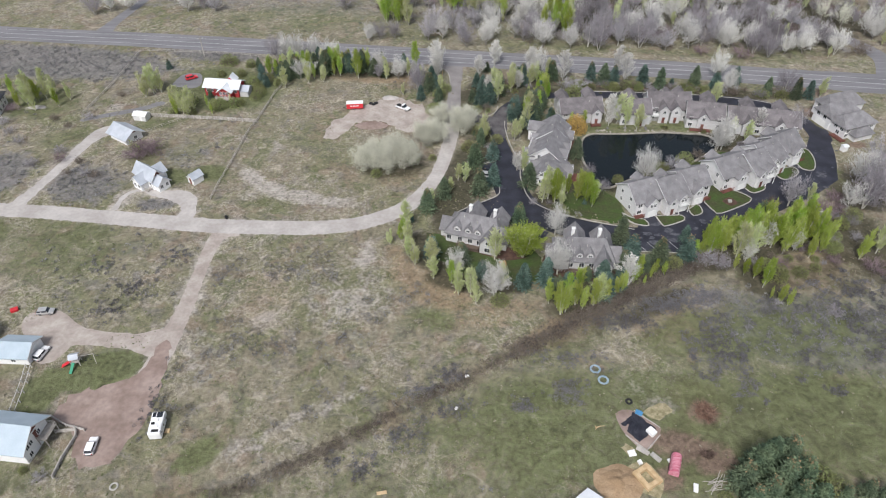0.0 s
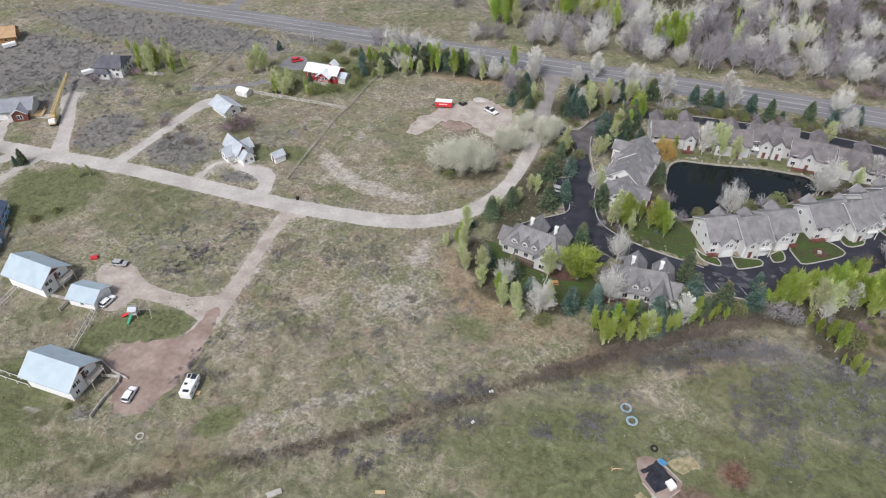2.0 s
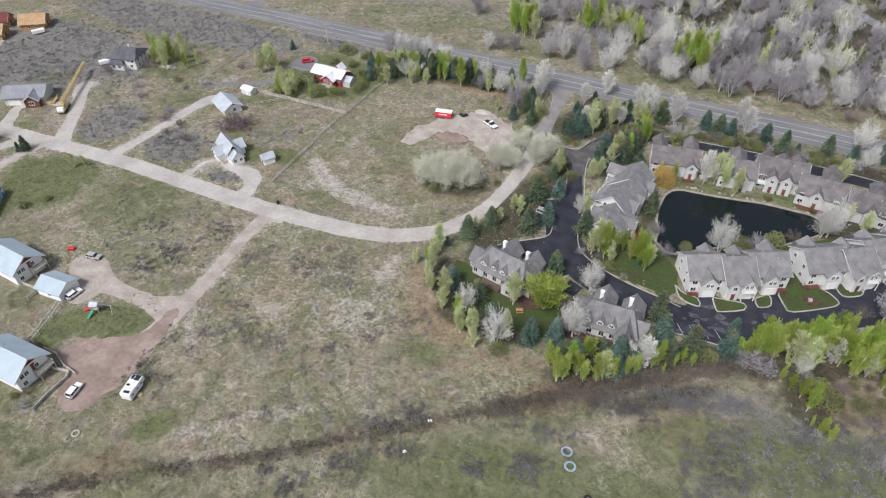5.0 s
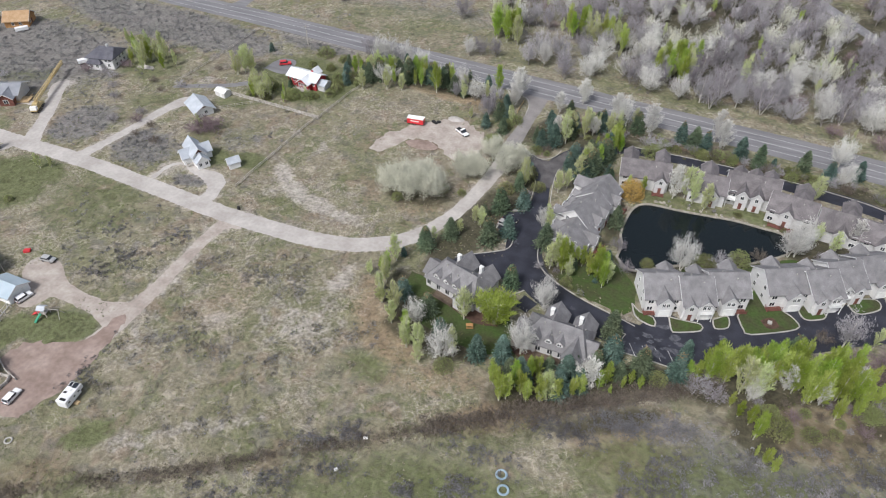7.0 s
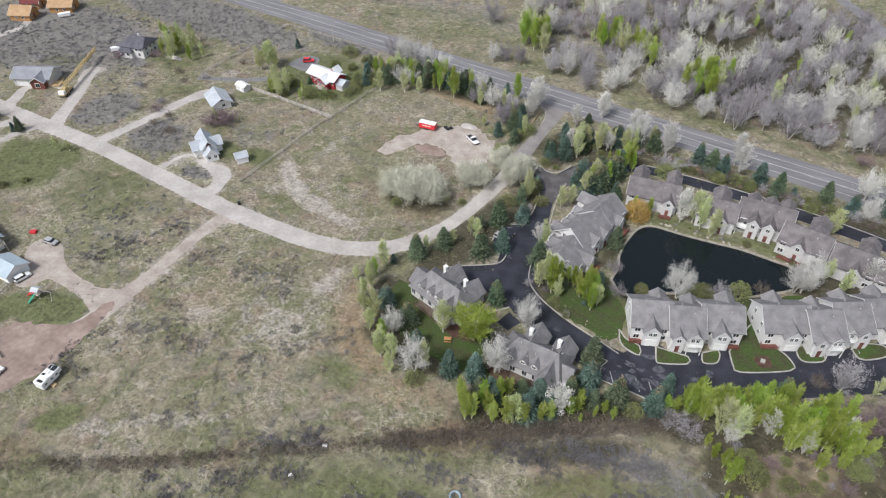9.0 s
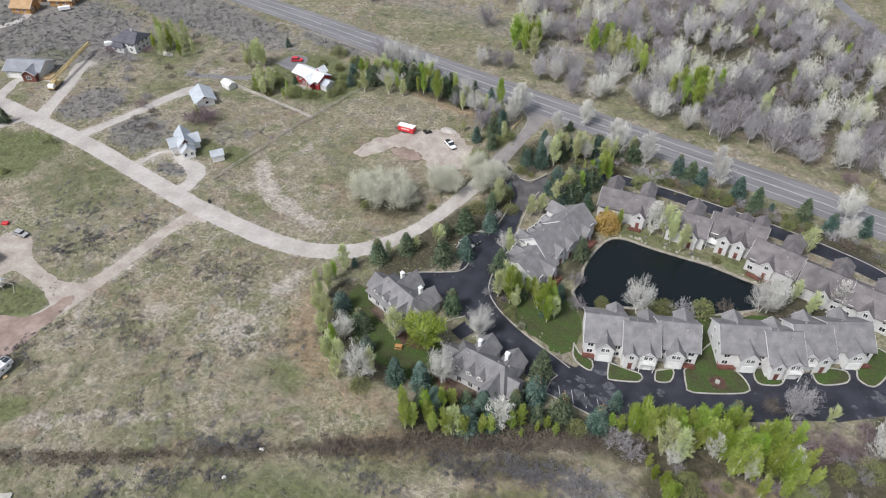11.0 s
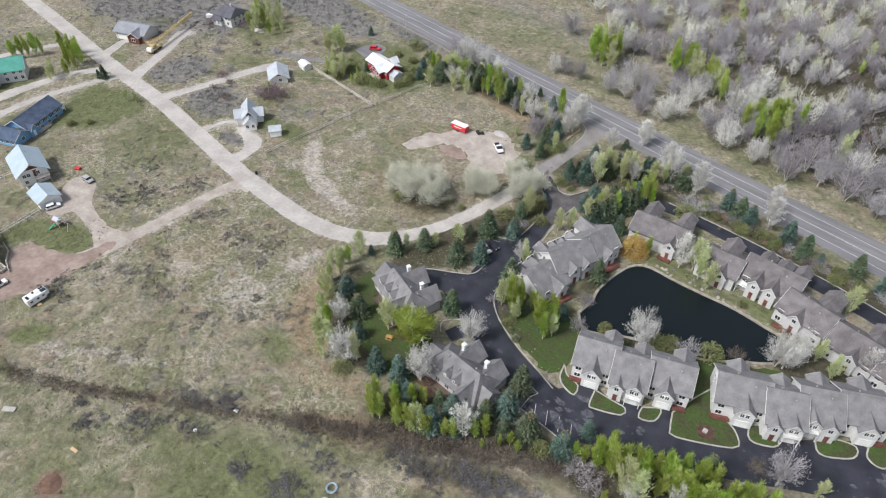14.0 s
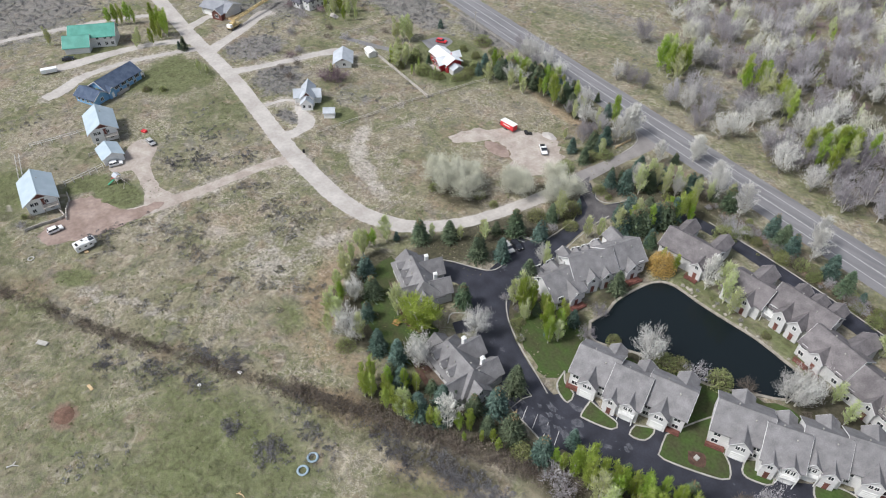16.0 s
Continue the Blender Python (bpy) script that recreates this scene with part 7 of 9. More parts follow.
def fan_shape(seed, H=10.0, R=3.2, stems=1, limbs=24, twigs=1700, twig_len=1.2, twig_w=0.055, low=0.18, lumps=0.24, wood_fine=True, tuft=0.11):
    """A bare tree: limbs curve outwards and up from the stems, and long fine twigs follow them to an uneven rounded crown."""
    rng = np.random.RandomState(seed)
    wood, feet = [], []
    for s in range(stems):
        a = 2.2 * s + rng.uniform(0, 1)
        off = np.array([math.cos(a), math.sin(a), 0]) * (0.0 if stems == 1 else R * 0.3)
        feet.append(off)
        r0 = H * (0.019 if stems == 1 else 0.012)
        wood.append(tube_tris([off * 0.1 + np.array([0, 0, -0.2]), off + np.array([0, 0, H * 0.35]), off * 1.4 + np.array([0, 0, H * 0.74])], [r0, r0 * 0.7, r0 * 0.22], 6))
    stem = np.concatenate(wood)
    B, M, E = [], [], []
    mid_z, half = H * (low + 1) / 2, H * (1 - low) / 2
    for k in range(limbs):
        u = -0.45 + 1.43 * (k + rng.uniform(0, 1)) / limbs
        a = 2.4 * k + rng.uniform(-0.5, 0.5)
        w = math.sqrt(max(0.0, 1 - u * u))
        end = np.array([w * math.cos(a) * R, w * math.sin(a) * R, mid_z + u * half]) - np.array([0, 0, mid_z])
        end = end * rng.uniform(1 - lumps, 1 + 0.45 * lumps) + np.array([0, 0, mid_z])
        foot = feet[k % stems]
        bz = min(H * 0.6, end[2] * rng.uniform(0.25, 0.5))
        base = foot * float(np.interp(bz, (-0.2, H * 0.35, H * 0.74), (0.1, 1.0, 1.4))) + np.array([0, 0, bz])
        mid = base + (end - base) * np.array([0.6, 0.6, 0.42])
        B.append(base), M.append(mid), E.append(end)
        if wood_fine or k % 3 == 0:
            wood.append(tube_tris([base, base * 0.25 + mid * 0.5 + end * 0.25, end], [H * 0.0075, H * 0.005, 0.012], 3))
    B, M, E = np.array(B), np.array(M), np.array(E)
    wt = np.linalg.norm(E - B, axis=1) ** 1.2 * np.exp(rng.normal(0, 0.3, limbs))
    idx = rng.choice(limbs, twigs, p=wt / wt.sum())
    q = rng.uniform(0.0, 1.0, twigs)[:, None] ** 0.6 * 0.8 + 0.2
    p = B[idx] * (1 - q) ** 2 + 2 * M[idx] * q * (1 - q) + E[idx] * q * q
    tan = 2 * (1 - q) * (M[idx] - B[idx]) + 2 * q * (E[idx] - M[idx])
    tan /= np.linalg.norm(tan, axis=1)[:, None] + 1e-9
    p = p + rng.normal(0, 1, (twigs, 3)) * (0.05 + tuft * q) * R
    p[:, 2] = np.maximum(p[:, 2], 0.3)
    d = tan * 0.75 + np.array([0, 0, 0.4]) + rng.normal(0, 0.45, (twigs, 3))
    d /= np.linalg.norm(d, axis=1)[:, None]
    d *= (twig_len * rng.uniform(0.5, 1.3, twigs))[:, None]
    twig_tris = sprays(rng, p - d * 0.4, d, rng.uniform(0.6, 1.4, twigs) * twig_w, (p - np.array([0, 0, mid_z - 0.1 * H])) / np.array([R, R, half]) + np.array([0, 0, 0.25]))
    return {"trunk": stem, "stem": stem, "branchwork": np.concatenate([twig_tris] + wood[stems:])}


def bush_shape(seed, H=1.6, R=1.3, n=420, w=0.07, leaves=0, leaf=0.2):
    rng = np.random.RandomState(seed)
    a, e = rng.uniform(0, 2 * math.pi, n), np.arccos(rng.uniform(0.05, 1, n))
    out = np.c_[np.cos(a) * np.sin(e) * R, np.sin(a) * np.sin(e) * R, np.cos(e) * H]
    base = out * rng.uniform(0.1, 0.6, n)[:, None]
    d = (out - base) * rng.uniform(0.6, 1.05, n)[:, None] + rng.normal(0, 0.12, (n, 3))
    tr = sprays(rng, base, d, rng.uniform(0.6, 1.4, n) * w)
    res = {"branchwork": tr}
    if leaves:
        a, e = rng.uniform(0, 2 * math.pi, leaves), np.arccos(rng.uniform(0.0, 1, leaves))
        rr = rng.uniform(0.55, 1, leaves)
        res["crown"] = flakes(rng, np.c_[np.cos(a) * np.sin(e) * R * rr, np.sin(a) * np.sin(e) * R * rr, np.cos(e) * H * rr + 0.05], rng.uniform(0.7, 1.3, leaves) * leaf)
    stems = [tube_tris([(0, 0, -0.1), (R * 0.4 * math.cos(k), R * 0.4 * math.sin(k), H * 0.7)], [0.05, 0.015], 4) for k in range(5)]
    res["trunk"] = np.concatenate(stems)
    return res


KINDS = {}


def kind_of_tree(kind, variants, height):
    """variants: for each a dict of part name -> (triangles, material); cones join the crown with a material of their own."""
    built = []
    for v in variants:
        parts = {k: tri_cloud(k, tr, m) for k, (tr, m) in v.items() if k not in ("stem", "cones", "crown")}
        if "crown" in v:
            extra = v.get("cones")
            tris = v["crown"][0] if extra is None else np.concatenate([v["crown"][0], extra[0]])
            me = tri_cloud("crown", tris, v["crown"][1])
            if extra is not None:
                me.materials.append(extra[1])
                me.polygons.foreach_set("material_index", np.r_[np.zeros(len(v["crown"][0]), np.int32), np.ones(len(extra[0]), np.int32)])
            parts["crown"] = me
        built.append(parts)
    KINDS[kind] = (built, height, variants)


def dress(shape, trunk, crown=None, twigs=None):
    out = {"trunk": (shape["trunk"], trunk), "stem": (shape.get("stem", shape["trunk"]), trunk)}
    if "crown" in shape:
        out["crown"] = (shape["crown"], crown)
    if "branchwork" in shape:
        out["branchwork"] = (shape["branchwork"], twigs or trunk)
    return out


def spruce_variant(seed, needle, R, cones=True):
    tr, cr, top = spruce_shape(seed, 9.0, R)
    v = {"trunk": (tr, M_BROWNBARK), "crown": (cr, needle)}
    if cones:
        v["cones"] = (top, M_CONES)
    return v


kind_of_tree("spruce", [spruce_variant(s, n, R, c) for s, n, R, c in ((1, M_NEEDLE, 3.1, True), (2, M_NEEDLE_BLUE, 3.3, False), (3, M_NEEDLE_MID, 2.9, False), (4, M_NEEDLE_BLUE, 3.2, True), (5, M_NEEDLE_MID, 3.4, True), (6, M_NEEDLE_BLUE, 2.8, False), (7, M_NEEDLE_MID, 3.0, False))], 9.0)
kind_of_tree("dark_spruce", [spruce_variant(s, n, 3.2, c) for s, n, c in ((1, M_NEEDLE, True), (8, M_NEEDLE, False), (5, M_NEEDLE_MID, True))], 9.0)
kind_of_tree("aspen", [dress(plume_shape(10 + i, 9.0, 1.25 + 0.2 * (i % 3), 1 + i % 2, (52, 34)[i % 2], 2050, 0.14, 0.07, 2.0), M_PALEBARK, M_LEAF if i % 2 else M_LEAF_DEEP) for i in range(6)], 9.0)
kind_of_tree("aspen_broad", [dress(plume_shape(20 + i, 9.0, 3.1, 3, 44, 6500, 0.135, 0.08, 1.3, belly=0.4), M_PALEBARK, M_LEAF_DEEP) for i in range(2)], 9.0)
kind_of_tree("aspen_pale", [dress(plume_shape(30 + i, 9.0, 1.4 + 0.2 * (i % 3), 1 + i % 2, (44, 30)[i % 2], 1650, 0.14, 0.07, 1.9, 300), M_PALEBARK, M_LEAF_PALE) for i in range(5)], 9.0)
kind_of_tree("bare", [dress(fan_shape(50 + i, 10.0, 2.8 + 0.4 * (i % 3), 1 + i % 3, 20, 2000, 0.7, 0.112, 0.10, 0.4, tuft=0.11), M_BARK if i % 2 else M_PALEBARK, None, (M_TWIG, M_TWIG_PALE, M_TWIG_PINK)[i % 3]) for i in range(6)], 10.0)
kind_of_tree("wood_bare", [dress(fan_shape(150 + i, 10.0, 2.8 + 0.4 * (i % 4), 1 + i % 2, 14, 1080, 0.8, 0.14, 0.18, 0.5, wood_fine=False, tuft=0.12), M_BARK, None, M_TWIG) for i in range(8)], 10.0)
kind_of_tree("white_bare", [dress(fan_shape(70 + i, 9.0, 2.3, 1 + i % 2, 26, 3600, 0.6, 0.058, 0.05, 0.3, tuft=0.12), M_PALEBARK, None, M_TWIG_PALE) for i in range(3)], 9.0)
kind_of_tree("pale_tree", [dress(plume_shape(170 + i, 9.0, 2.1, 1, 40, 2200, 0.115, 0.07, 1.6, 200), M_PALEBARK, M_TWIG_PALE) for i in range(4)], 9.0)
kind_of_tree("willow", [dress(fan_shape(80 + i, 8.5, 4.3, 5, 36, 9000, 0.55, 0.10, 0.02, 0.36, tuft=0.10), M_BARK, None, M_WILLOW) for i in range(3)], 8.5)
kind_of_tree("ochre", [dress(bush_shape(90, 4.9, 2.7, 400, 0.06, 4200, 0.2), M_BARK, M_LEAF_ORANGE, M_TWIG_BROWN)], 5.0)
kind_of_tree("green_bush", [dress(bush_shape(100 + i, 2.2, 1.5 + 0.2 * i, 260, 0.05, 1100, 0.17), M_BARK, M_LEAF_OLIVE, M_TWIG_BROWN) for i in range(3)], 2.2)
kind_of_tree("plum_bush", [dress(fan_shape(110 + i, 2.8, 2.2, 4, 22, 720, 0.45, 0.08, 0.0), M_BARK, None, M_TWIG_PLUM) for i in range(2)], 2.8)
kind_of_tree("grey_bush", [dress(fan_shape(120 + i, 3.2, 2.2, 4, 22, 720, 0.5, 0.08, 0.0), M_BARK, None, (M_TWIG_BROWN, M_TWIG, M_TWIG_PINK)[i]) for i in range(3)], 3.2)

TREE_WORDS = {
    "dark_spruce": ("spruce", "dense dark green spruce with drooping boughs", "dense dark green spruce with drooping boughs"),
    "spruce": ("spruce", "dense dark spruce with drooping needle boughs", "blue-green spruce with stiff layered boughs"), "aspen": ("aspen", "slender aspen in fresh yellow-green leaf", "slender aspen in fresh yellow-green leaf"),
    "aspen_broad": ("aspen", "broad clump of aspens in bright yellow-green leaf", "broad clump of aspens in bright yellow-green leaf"),
    "aspen_pale": ("aspen", "pale-barked aspen with opening buds", "pale-barked aspen with opening buds"), "bare": ("cottonwood", "bare grey cottonwood with fine twigs", "bare grey cottonwood with fine twigs"),
    "pale_tree": ("poplar", "tall bare poplar with white stems and fine twigs", "tall bare poplar with white stems and fine twigs"),
    "white_bare": ("birch", "bare white-stemmed tree with fine twigs", "bare white-stemmed tree with fine twigs"), "willow": ("willow", "broad silvery willow just coming into leaf", "broad silvery willow just coming into leaf"),
    "ochre": ("willow_shrub", "rounded ochre-orange shrub on the pond bank", "rounded ochre-orange shrub on the pond bank"), "green_bush": ("bush", "rounded bush in yellow-green leaf", "rounded bush in yellow-green leaf"),
    "plum_bush": ("bush", "bare thicket of plum-coloured twigs", "bare thicket of plum-coloured twigs"), "grey_bush": ("bush", "bare bush of grey-brown twigs", "bare bush of grey-brown twigs")}
tree_rng = random.Random(77)


def tree(kind, x, y, h):
    meshes, base_h, _ = KINDS[kind]
    i = tree_rng.randrange(len(meshes))
    name, lab, lab2 = TREE_WORDS[kind]
    blue = kind == "spruce" and i in (1, 3, 5)
    e = thing(name, x, y, 0, 0, lab2 if blue else lab, "bush" if "bush" in name or "shrub" in name else "tree", "trees" if "bush" not in name else "bushes")
    s = h / base_h * (1.08 if kind == "spruce" else 1.2 if kind in ("spruce", "aspen", "aspen_pale", "aspen_broad", "white_bare", "bare", "pale_tree") else 1.0)
    w = s * tree_rng.uniform(0.9, 1.15) * (1.12 if kind == "spruce" else 1.4 if kind == "aspen_broad" else 0.95 if kind == "aspen" else 1.1)
    e.matrix_world = pose(x, y, 0, 0, 0, tree_rng.uniform(0, 360)) @ Matrix.Diagonal((w, w, s * tree_rng.uniform(0.95, 1.05), 1))
    for part_name, me in meshes[i].items():
        o = new(part_name, me)
        o.parent = e
    return e


def grow(kind, spots):
    """Plants by true heights."""
    for x, y, h in spots:
        tree(kind, x, y, h / (1.06 if kind == "spruce" else 1.1 if KINDS[kind][1] > 8.6 else 1.0))


def plant(kind, spots):
    for x, y, h in spots:
        tree(kind, x, y, h)


# beside the highway, the lane and the woods
plant("spruce", [(121.3, 230.1, 6.6), (130.4, 226.5, 7.6), (135.4, 226.6, 6.9)])
plant("aspen_pale", [(28.6, 206.4, 8.6), (140.2, 227.5, 7.5)])
plant("bare", [(127.1, 229.1, 9.4)])
plant("bare", [(-55.0, 255.0, 8.2), (-26.3, 252.2, 6.8), (-56.4, 243.4, 7.2)])
plant("spruce", [(-50.5, 255.4, 7.4), (-38.4, 250.4, 7.5), (-62.6, 243.2, 6.5), (-47, 249, 8.5)])
plant("aspen_pale", [(-44.5, 253.4, 6.6), (-33.7, 248.0, 5.7)])
plant("aspen", [(-30.7, 251.8, 7.7), (-50.9, 243.4, 5.5), (-41, 246, 6.7)])
plant("aspen", [(37.6, 227.9, 10), (33.2, 214.2, 9)])
plant("aspen", [(114.2, 138, 9.0)])
plant("aspen_pale", [(119.9, 140.3, 9.0)])
plant("aspen_pale", [(29.4, 212.4, 9)])
plant("white_bare", [(36, 243, 11)])
plant("bare", [(-64.6, 260.4, 9), (-60.3, 261.0, 9), (-52.9, 259.2, 9), (-45.7, 258.6, 8), (125.5, 160.5, 12), (130.4, 167.3, 12), (129.5, 174.0, 11), (129.4, 161.4, 11), (121.1, 160.0, 9), (121.0, 203.6, 8), (137, 178, 12), (141, 171, 12), (136, 162, 11), (-69, 262.4, 8)])
plant("bare", [(-6.9, 277.5, 9), (-3.6, 284.9, 10), (3.9, 284.6, 10), (9.4, 270.6, 9), (17.4, 272.2, 9), (20.0, 277.9, 9), (34.0, 276.2, 10), (38.7, 276.8, 10), (-31.7, 277.0, 7), (-27.6, 278.7, 7), (-21.4, 279.4, 7), (-46.0, 310.0, 9), (-1, 278.4, 9), (7.4, 278.6, 8), (30.2, 279.6, 9), (-32.7, 326.8, 10), (-22.2, 339.8, 10)])
plant("willow", [(-19.0, 181.6, 10), (-12.4, 183.5, 9.5), (-25.0, 182.4, 9), (-6.4, 197.6, 8.5), (-16, 188.6, 9), (-21.4, 187.4, 8)])
plant("grey_bush", [(50.4, 233.6, 4), (46.5, 234.6, 4), (67.6, 234.8, 3.4), (104.5, 231.2, 3.4), (108, 229.6, 3.2)])
plant("green_bush", [(74, 234.6, 3), (87, 231.9, 2.6), (92, 230.9, 2.6), (59, 230.8, 0.6)])
# the houses along the lane
plant("aspen", [(-157.1, 222.1, 7), (-151.5, 226.2, 8), (-142.7, 222.8, 6), (-164.5, 232.5, 7), (-202.5, 139.9, 7), (-201.6, 142.6, 8), (-200.3, 144.4, 8), (-199.4, 147, 8), (-198.0, 149.0, 7), (-193.5, 155.8, 8), (-190, 157, 7), (-184.3, 156.6, 8), (-181.4, 153.4, 8), (-179.4, 155.4, 8), (-177.0, 155.3, 8), (-178.9, 151.0, 7), (-175.4, 151.8, 7), (-173.0, 147.4, 6), (-186.6, 153.6, 7), (-188, 159, 7), (-96.9, 216.3, 7), (-87.5, 222.4, 4), (-84.3, 216.6, 4)])
plant("aspen_pale", [(-154.6, 224.0, 8), (-152.8, 223.6, 8), (-149.6, 228.4, 7), (-146.2, 227.3, 7), (-159.2, 234.9, 7), (-153, 236, 7), (-156.4, 229.6, 8), (-170.8, 236.5, 6), (-148, 232, 7), (-140.4, 227.6, 6), (-150.0, 219.6, 5), (-92.4, 215.4, 7), (-94.8, 217.0, 7.5)])
plant("aspen_pale", [(-93.8, 220.5, 8), (-97.2, 219.4, 8), (-91.4, 218.4, 7), (-99.3, 220.7, 7), (-110.3, 231.7, 9), (-112.6, 229.5, 9), (-110.0, 234.5, 9), (-107.8, 233, 8), (-112.8, 236, 8), (-137.9, 152.6, 5), (-134.9, 154.4, 4), (-69.1, 249.7, 6), (-178.1, 143.8, 6), (-175.9, 143.0, 6), (-174, 141, 5), (-198.9, 113.5, 7), (-102.0, 190.8, 4), (-104.6, 192.6, 4), (-61, 236, 7), (-52.6, 239.6, 7), (-47, 240.6, 6), (-142, 115, 4)])
plant("spruce", [(-160.6, 155.9, 5.5), (-71, 243, 6), (-68.6, 237.6, 5), (-162.4, 154.6, 3.6), (-87.2, 227.2, 4), (-74, 251, 5), (-66, 247, 6), (-110.4, 252, 4)])
plant("bare", [(-161.0, 305.9, 9), (-146.5, 311.0, 9), (-118.9, 308.7, 9), (-105.9, 308.5, 9), (-112, 312, 8), (-155, 309, 9), (-132, 322, 9)])
plant("plum_bush", [(-100.3, 190.2, 5.4), (-98.2, 191.8, 5), (-102.6, 188.6, 4.4), (-171.0, 211.4, 3), (-158.0, 219.6, 3), (-127, 187, 3), (112, 158, 4), (115.9, 133.4, 4)])
plant("grey_bush", [(-119.9, 185.9, 2.6), (-112.1, 177.9, 3), (-115.3, 178.7, 2.6), (-121.8, 179.6, 2.2), (-134.9, 184.4, 3), (-145.9, 198.0, 3), (-129, 192, 3), (-152, 204, 3), (-157, 210, 3.4), (-162, 212, 3), (98.2, 116.9, 3), (85.5, 120.9, 2), (-198, 196, 3), (-168, 227, 2.6), (-140, 213, 2.6), (-133, 208, 2.4), (-85, 76, 2), (-83, 72.5, 2.2), (-128, 214, 2.6), (-122, 230, 2.4)])
plant("green_bush", [(-78, 237, 3), (-74, 240, 3), (-88, 246, 2.6), (-80, 246, 3), (-69, 243, 3), (-72, 234, 3), (-92, 216.6, 3), (-97, 228, 3), (-76, 224, 2.6), (-98.6, 217, 2.4), (-87.4, 74.2, 1.4), (-64, 239, 3), (-60, 247, 3), (-56, 248, 3), (-87.4, 256.4, 4), (-78, 254, 3), (-134, 136, 2), (-138, 131, 2), (-4, 187.4, 2), (-22, 178.6, 2.4), (-10, 187, 2.2)])
# tall spruces at the corner of the field
plant("dark_spruce", [(59.5, 70.4, 9), (63, 73.4, 10), (66.4, 75.4, 10), (70.2, 75.8, 9.5), (71.8, 71.6, 9), (67.4, 70.6, 10), (63.4, 67.4, 9), (68.8, 66.6, 9), (73.6, 67, 7), (60, 66, 8), (83.5, 68.4, 6), (87, 67.5, 6), (79, 67.6, 5)])
plant("green_bush", [(75.4, 71.4, 4), (77, 69.4, 4), (55.6, 67.4, 2)])


# ---- mixed belts between the lane, the court and the highway ----
belt_rng = random.Random(31)


def belt(line, width, count, mix, low, high):
    pts = smooth_line(line, 1.0)
    nn = normals2d(pts)
    for _ in range(count):
        i = belt_rng.randrange(len(pts))
        q = pts[i] + nn[i] * belt_rng.uniform(-width, width)
        tree(belt_rng.choice(mix), q[0], q[1], belt_rng.uniform(low, high))


belt([(-66, 246), (-45, 251), (-27, 250)], 4.0, 26, ["spruce", "aspen", "aspen_pale", "aspen", "bare"], 5.5, 8.5)
belt([(-70, 243), (-58, 247), (-44, 250), (-30, 251)], 4.0, 24, ["spruce", "spruce", "aspen_pale", "aspen"], 5, 7.5)
belt([(-98, 226), (-90, 222), (-78, 224), (-70, 232), (-72, 242)], 2.2, 16, ["green_bush", "green_bush", "aspen_pale"], 2.0, 3.4)
belt([(44, 237), (70, 235.6), (100, 232.6), (130, 226)], 2.6, 34, ["green_bush", "grey_bush", "grey_bush"], 1.6, 3.4)


# ---- the entrance from the highway ----
grow("willow", [(-2.7, 197.8, 8.5), (-5.6, 196.8, 7.3), (5.8, 203.6, 8.5), (7.2, 208.1, 8.5)])
grow("bare", [(-17.9, 242.6, 8.8), (-10.4, 234.2, 7.7), (-10.4, 237.2, 7.4)])
grow("aspen_pale", [(-15.6, 230.6, 4.7), (19.9, 226.3, 9.8), (25.2, 232.2, 10.7), (23.8, 198.4, 7.4), (25.9, 201.4, 6.5)])
grow("spruce", [(-8.8, 226.9, 5.8), (-2.1, 225.4, 6.2), (-3.7, 234.6, 6.5), (-27.7, 246.8, 7.0), (-25.4, 258.4, 3.8), (-16.2, 253.3, 5.5), (16.9, 248.8, 4.2), (29.8, 243.4, 5.2), (12.3, 236.5, 5.8), (10.1, 224.7, 5.8), (16.4, 223.8, 8.8), (25.1, 215.5, 8.5), (24.3, 211.5, 6.5), (29.6, 208.6, 6.5), (30.9, 211.7, 8.2), (29.8, 217.7, 9.0), (31.6, 220.0, 7.5), (37.9, 209.5, 5.5), (13.3, 206.3, 4.0), (10.2, 201.8, 2.2), (11.2, 228.6, 3.5)])
grow("aspen", [(-11.7, 251.6, 10.0), (-33.8, 243.6, 11.0), (30.6, 224.9, 6.5), (35.5, 224.8, 10.5), (38.4, 226.8, 6.5), (35.8, 229.2, 8.6), (33.7, 222.4, 9.1)])
grow("pale_tree", [(-3.1, 250.5, 10.9), (-3.4, 243.0, 9.1), (-2.8, 246.1, 10.9), (13.5, 244.2, 8.4), (20.2, 254.0, 9.5), (20.9, 256.3, 7.7), (33.5, 245.0, 11.0)])
grow("grey_bush", [(15.2, 218.9, 2.9)])
grow("green_bush", [(12.8, 203.2, 4.2), (-3.4, 218.1, 3.4), (11.6, 217.9, 2.5)])
plant("pale_tree", [(90.2, 143.4, 7), (97.4, 141.6, 6.5), (104.4, 147.6, 7.5), (82.6, 137.4, 6.5), (46.0, 241.3, 10), (69.6, 240.0, 10)])
plant("willow", [(-1.3, 210.4, 7)])
plant("green_bush", [(0.2, 233.6, 3.0), (-2, 229.4, 3), (12.4, 218.6, 2.2), (15.6, 217.4, 1.8)])
belt([(9, 222), (18, 230), (28, 238), (42, 241)], 3.4, 20, ["spruce", "pale_tree", "spruce", "aspen_pale"], 5.5, 8)
belt([(28, 208), (31, 216), (36, 224)], 2.0, 9, ["spruce", "spruce", "aspen"], 6, 8.5)
belt([(-26, 246), (-18, 244), (-8, 240), (-4, 232)], 3.0, 14, ["spruce", "bare", "aspen_pale", "pale_tree"], 5, 7.5)
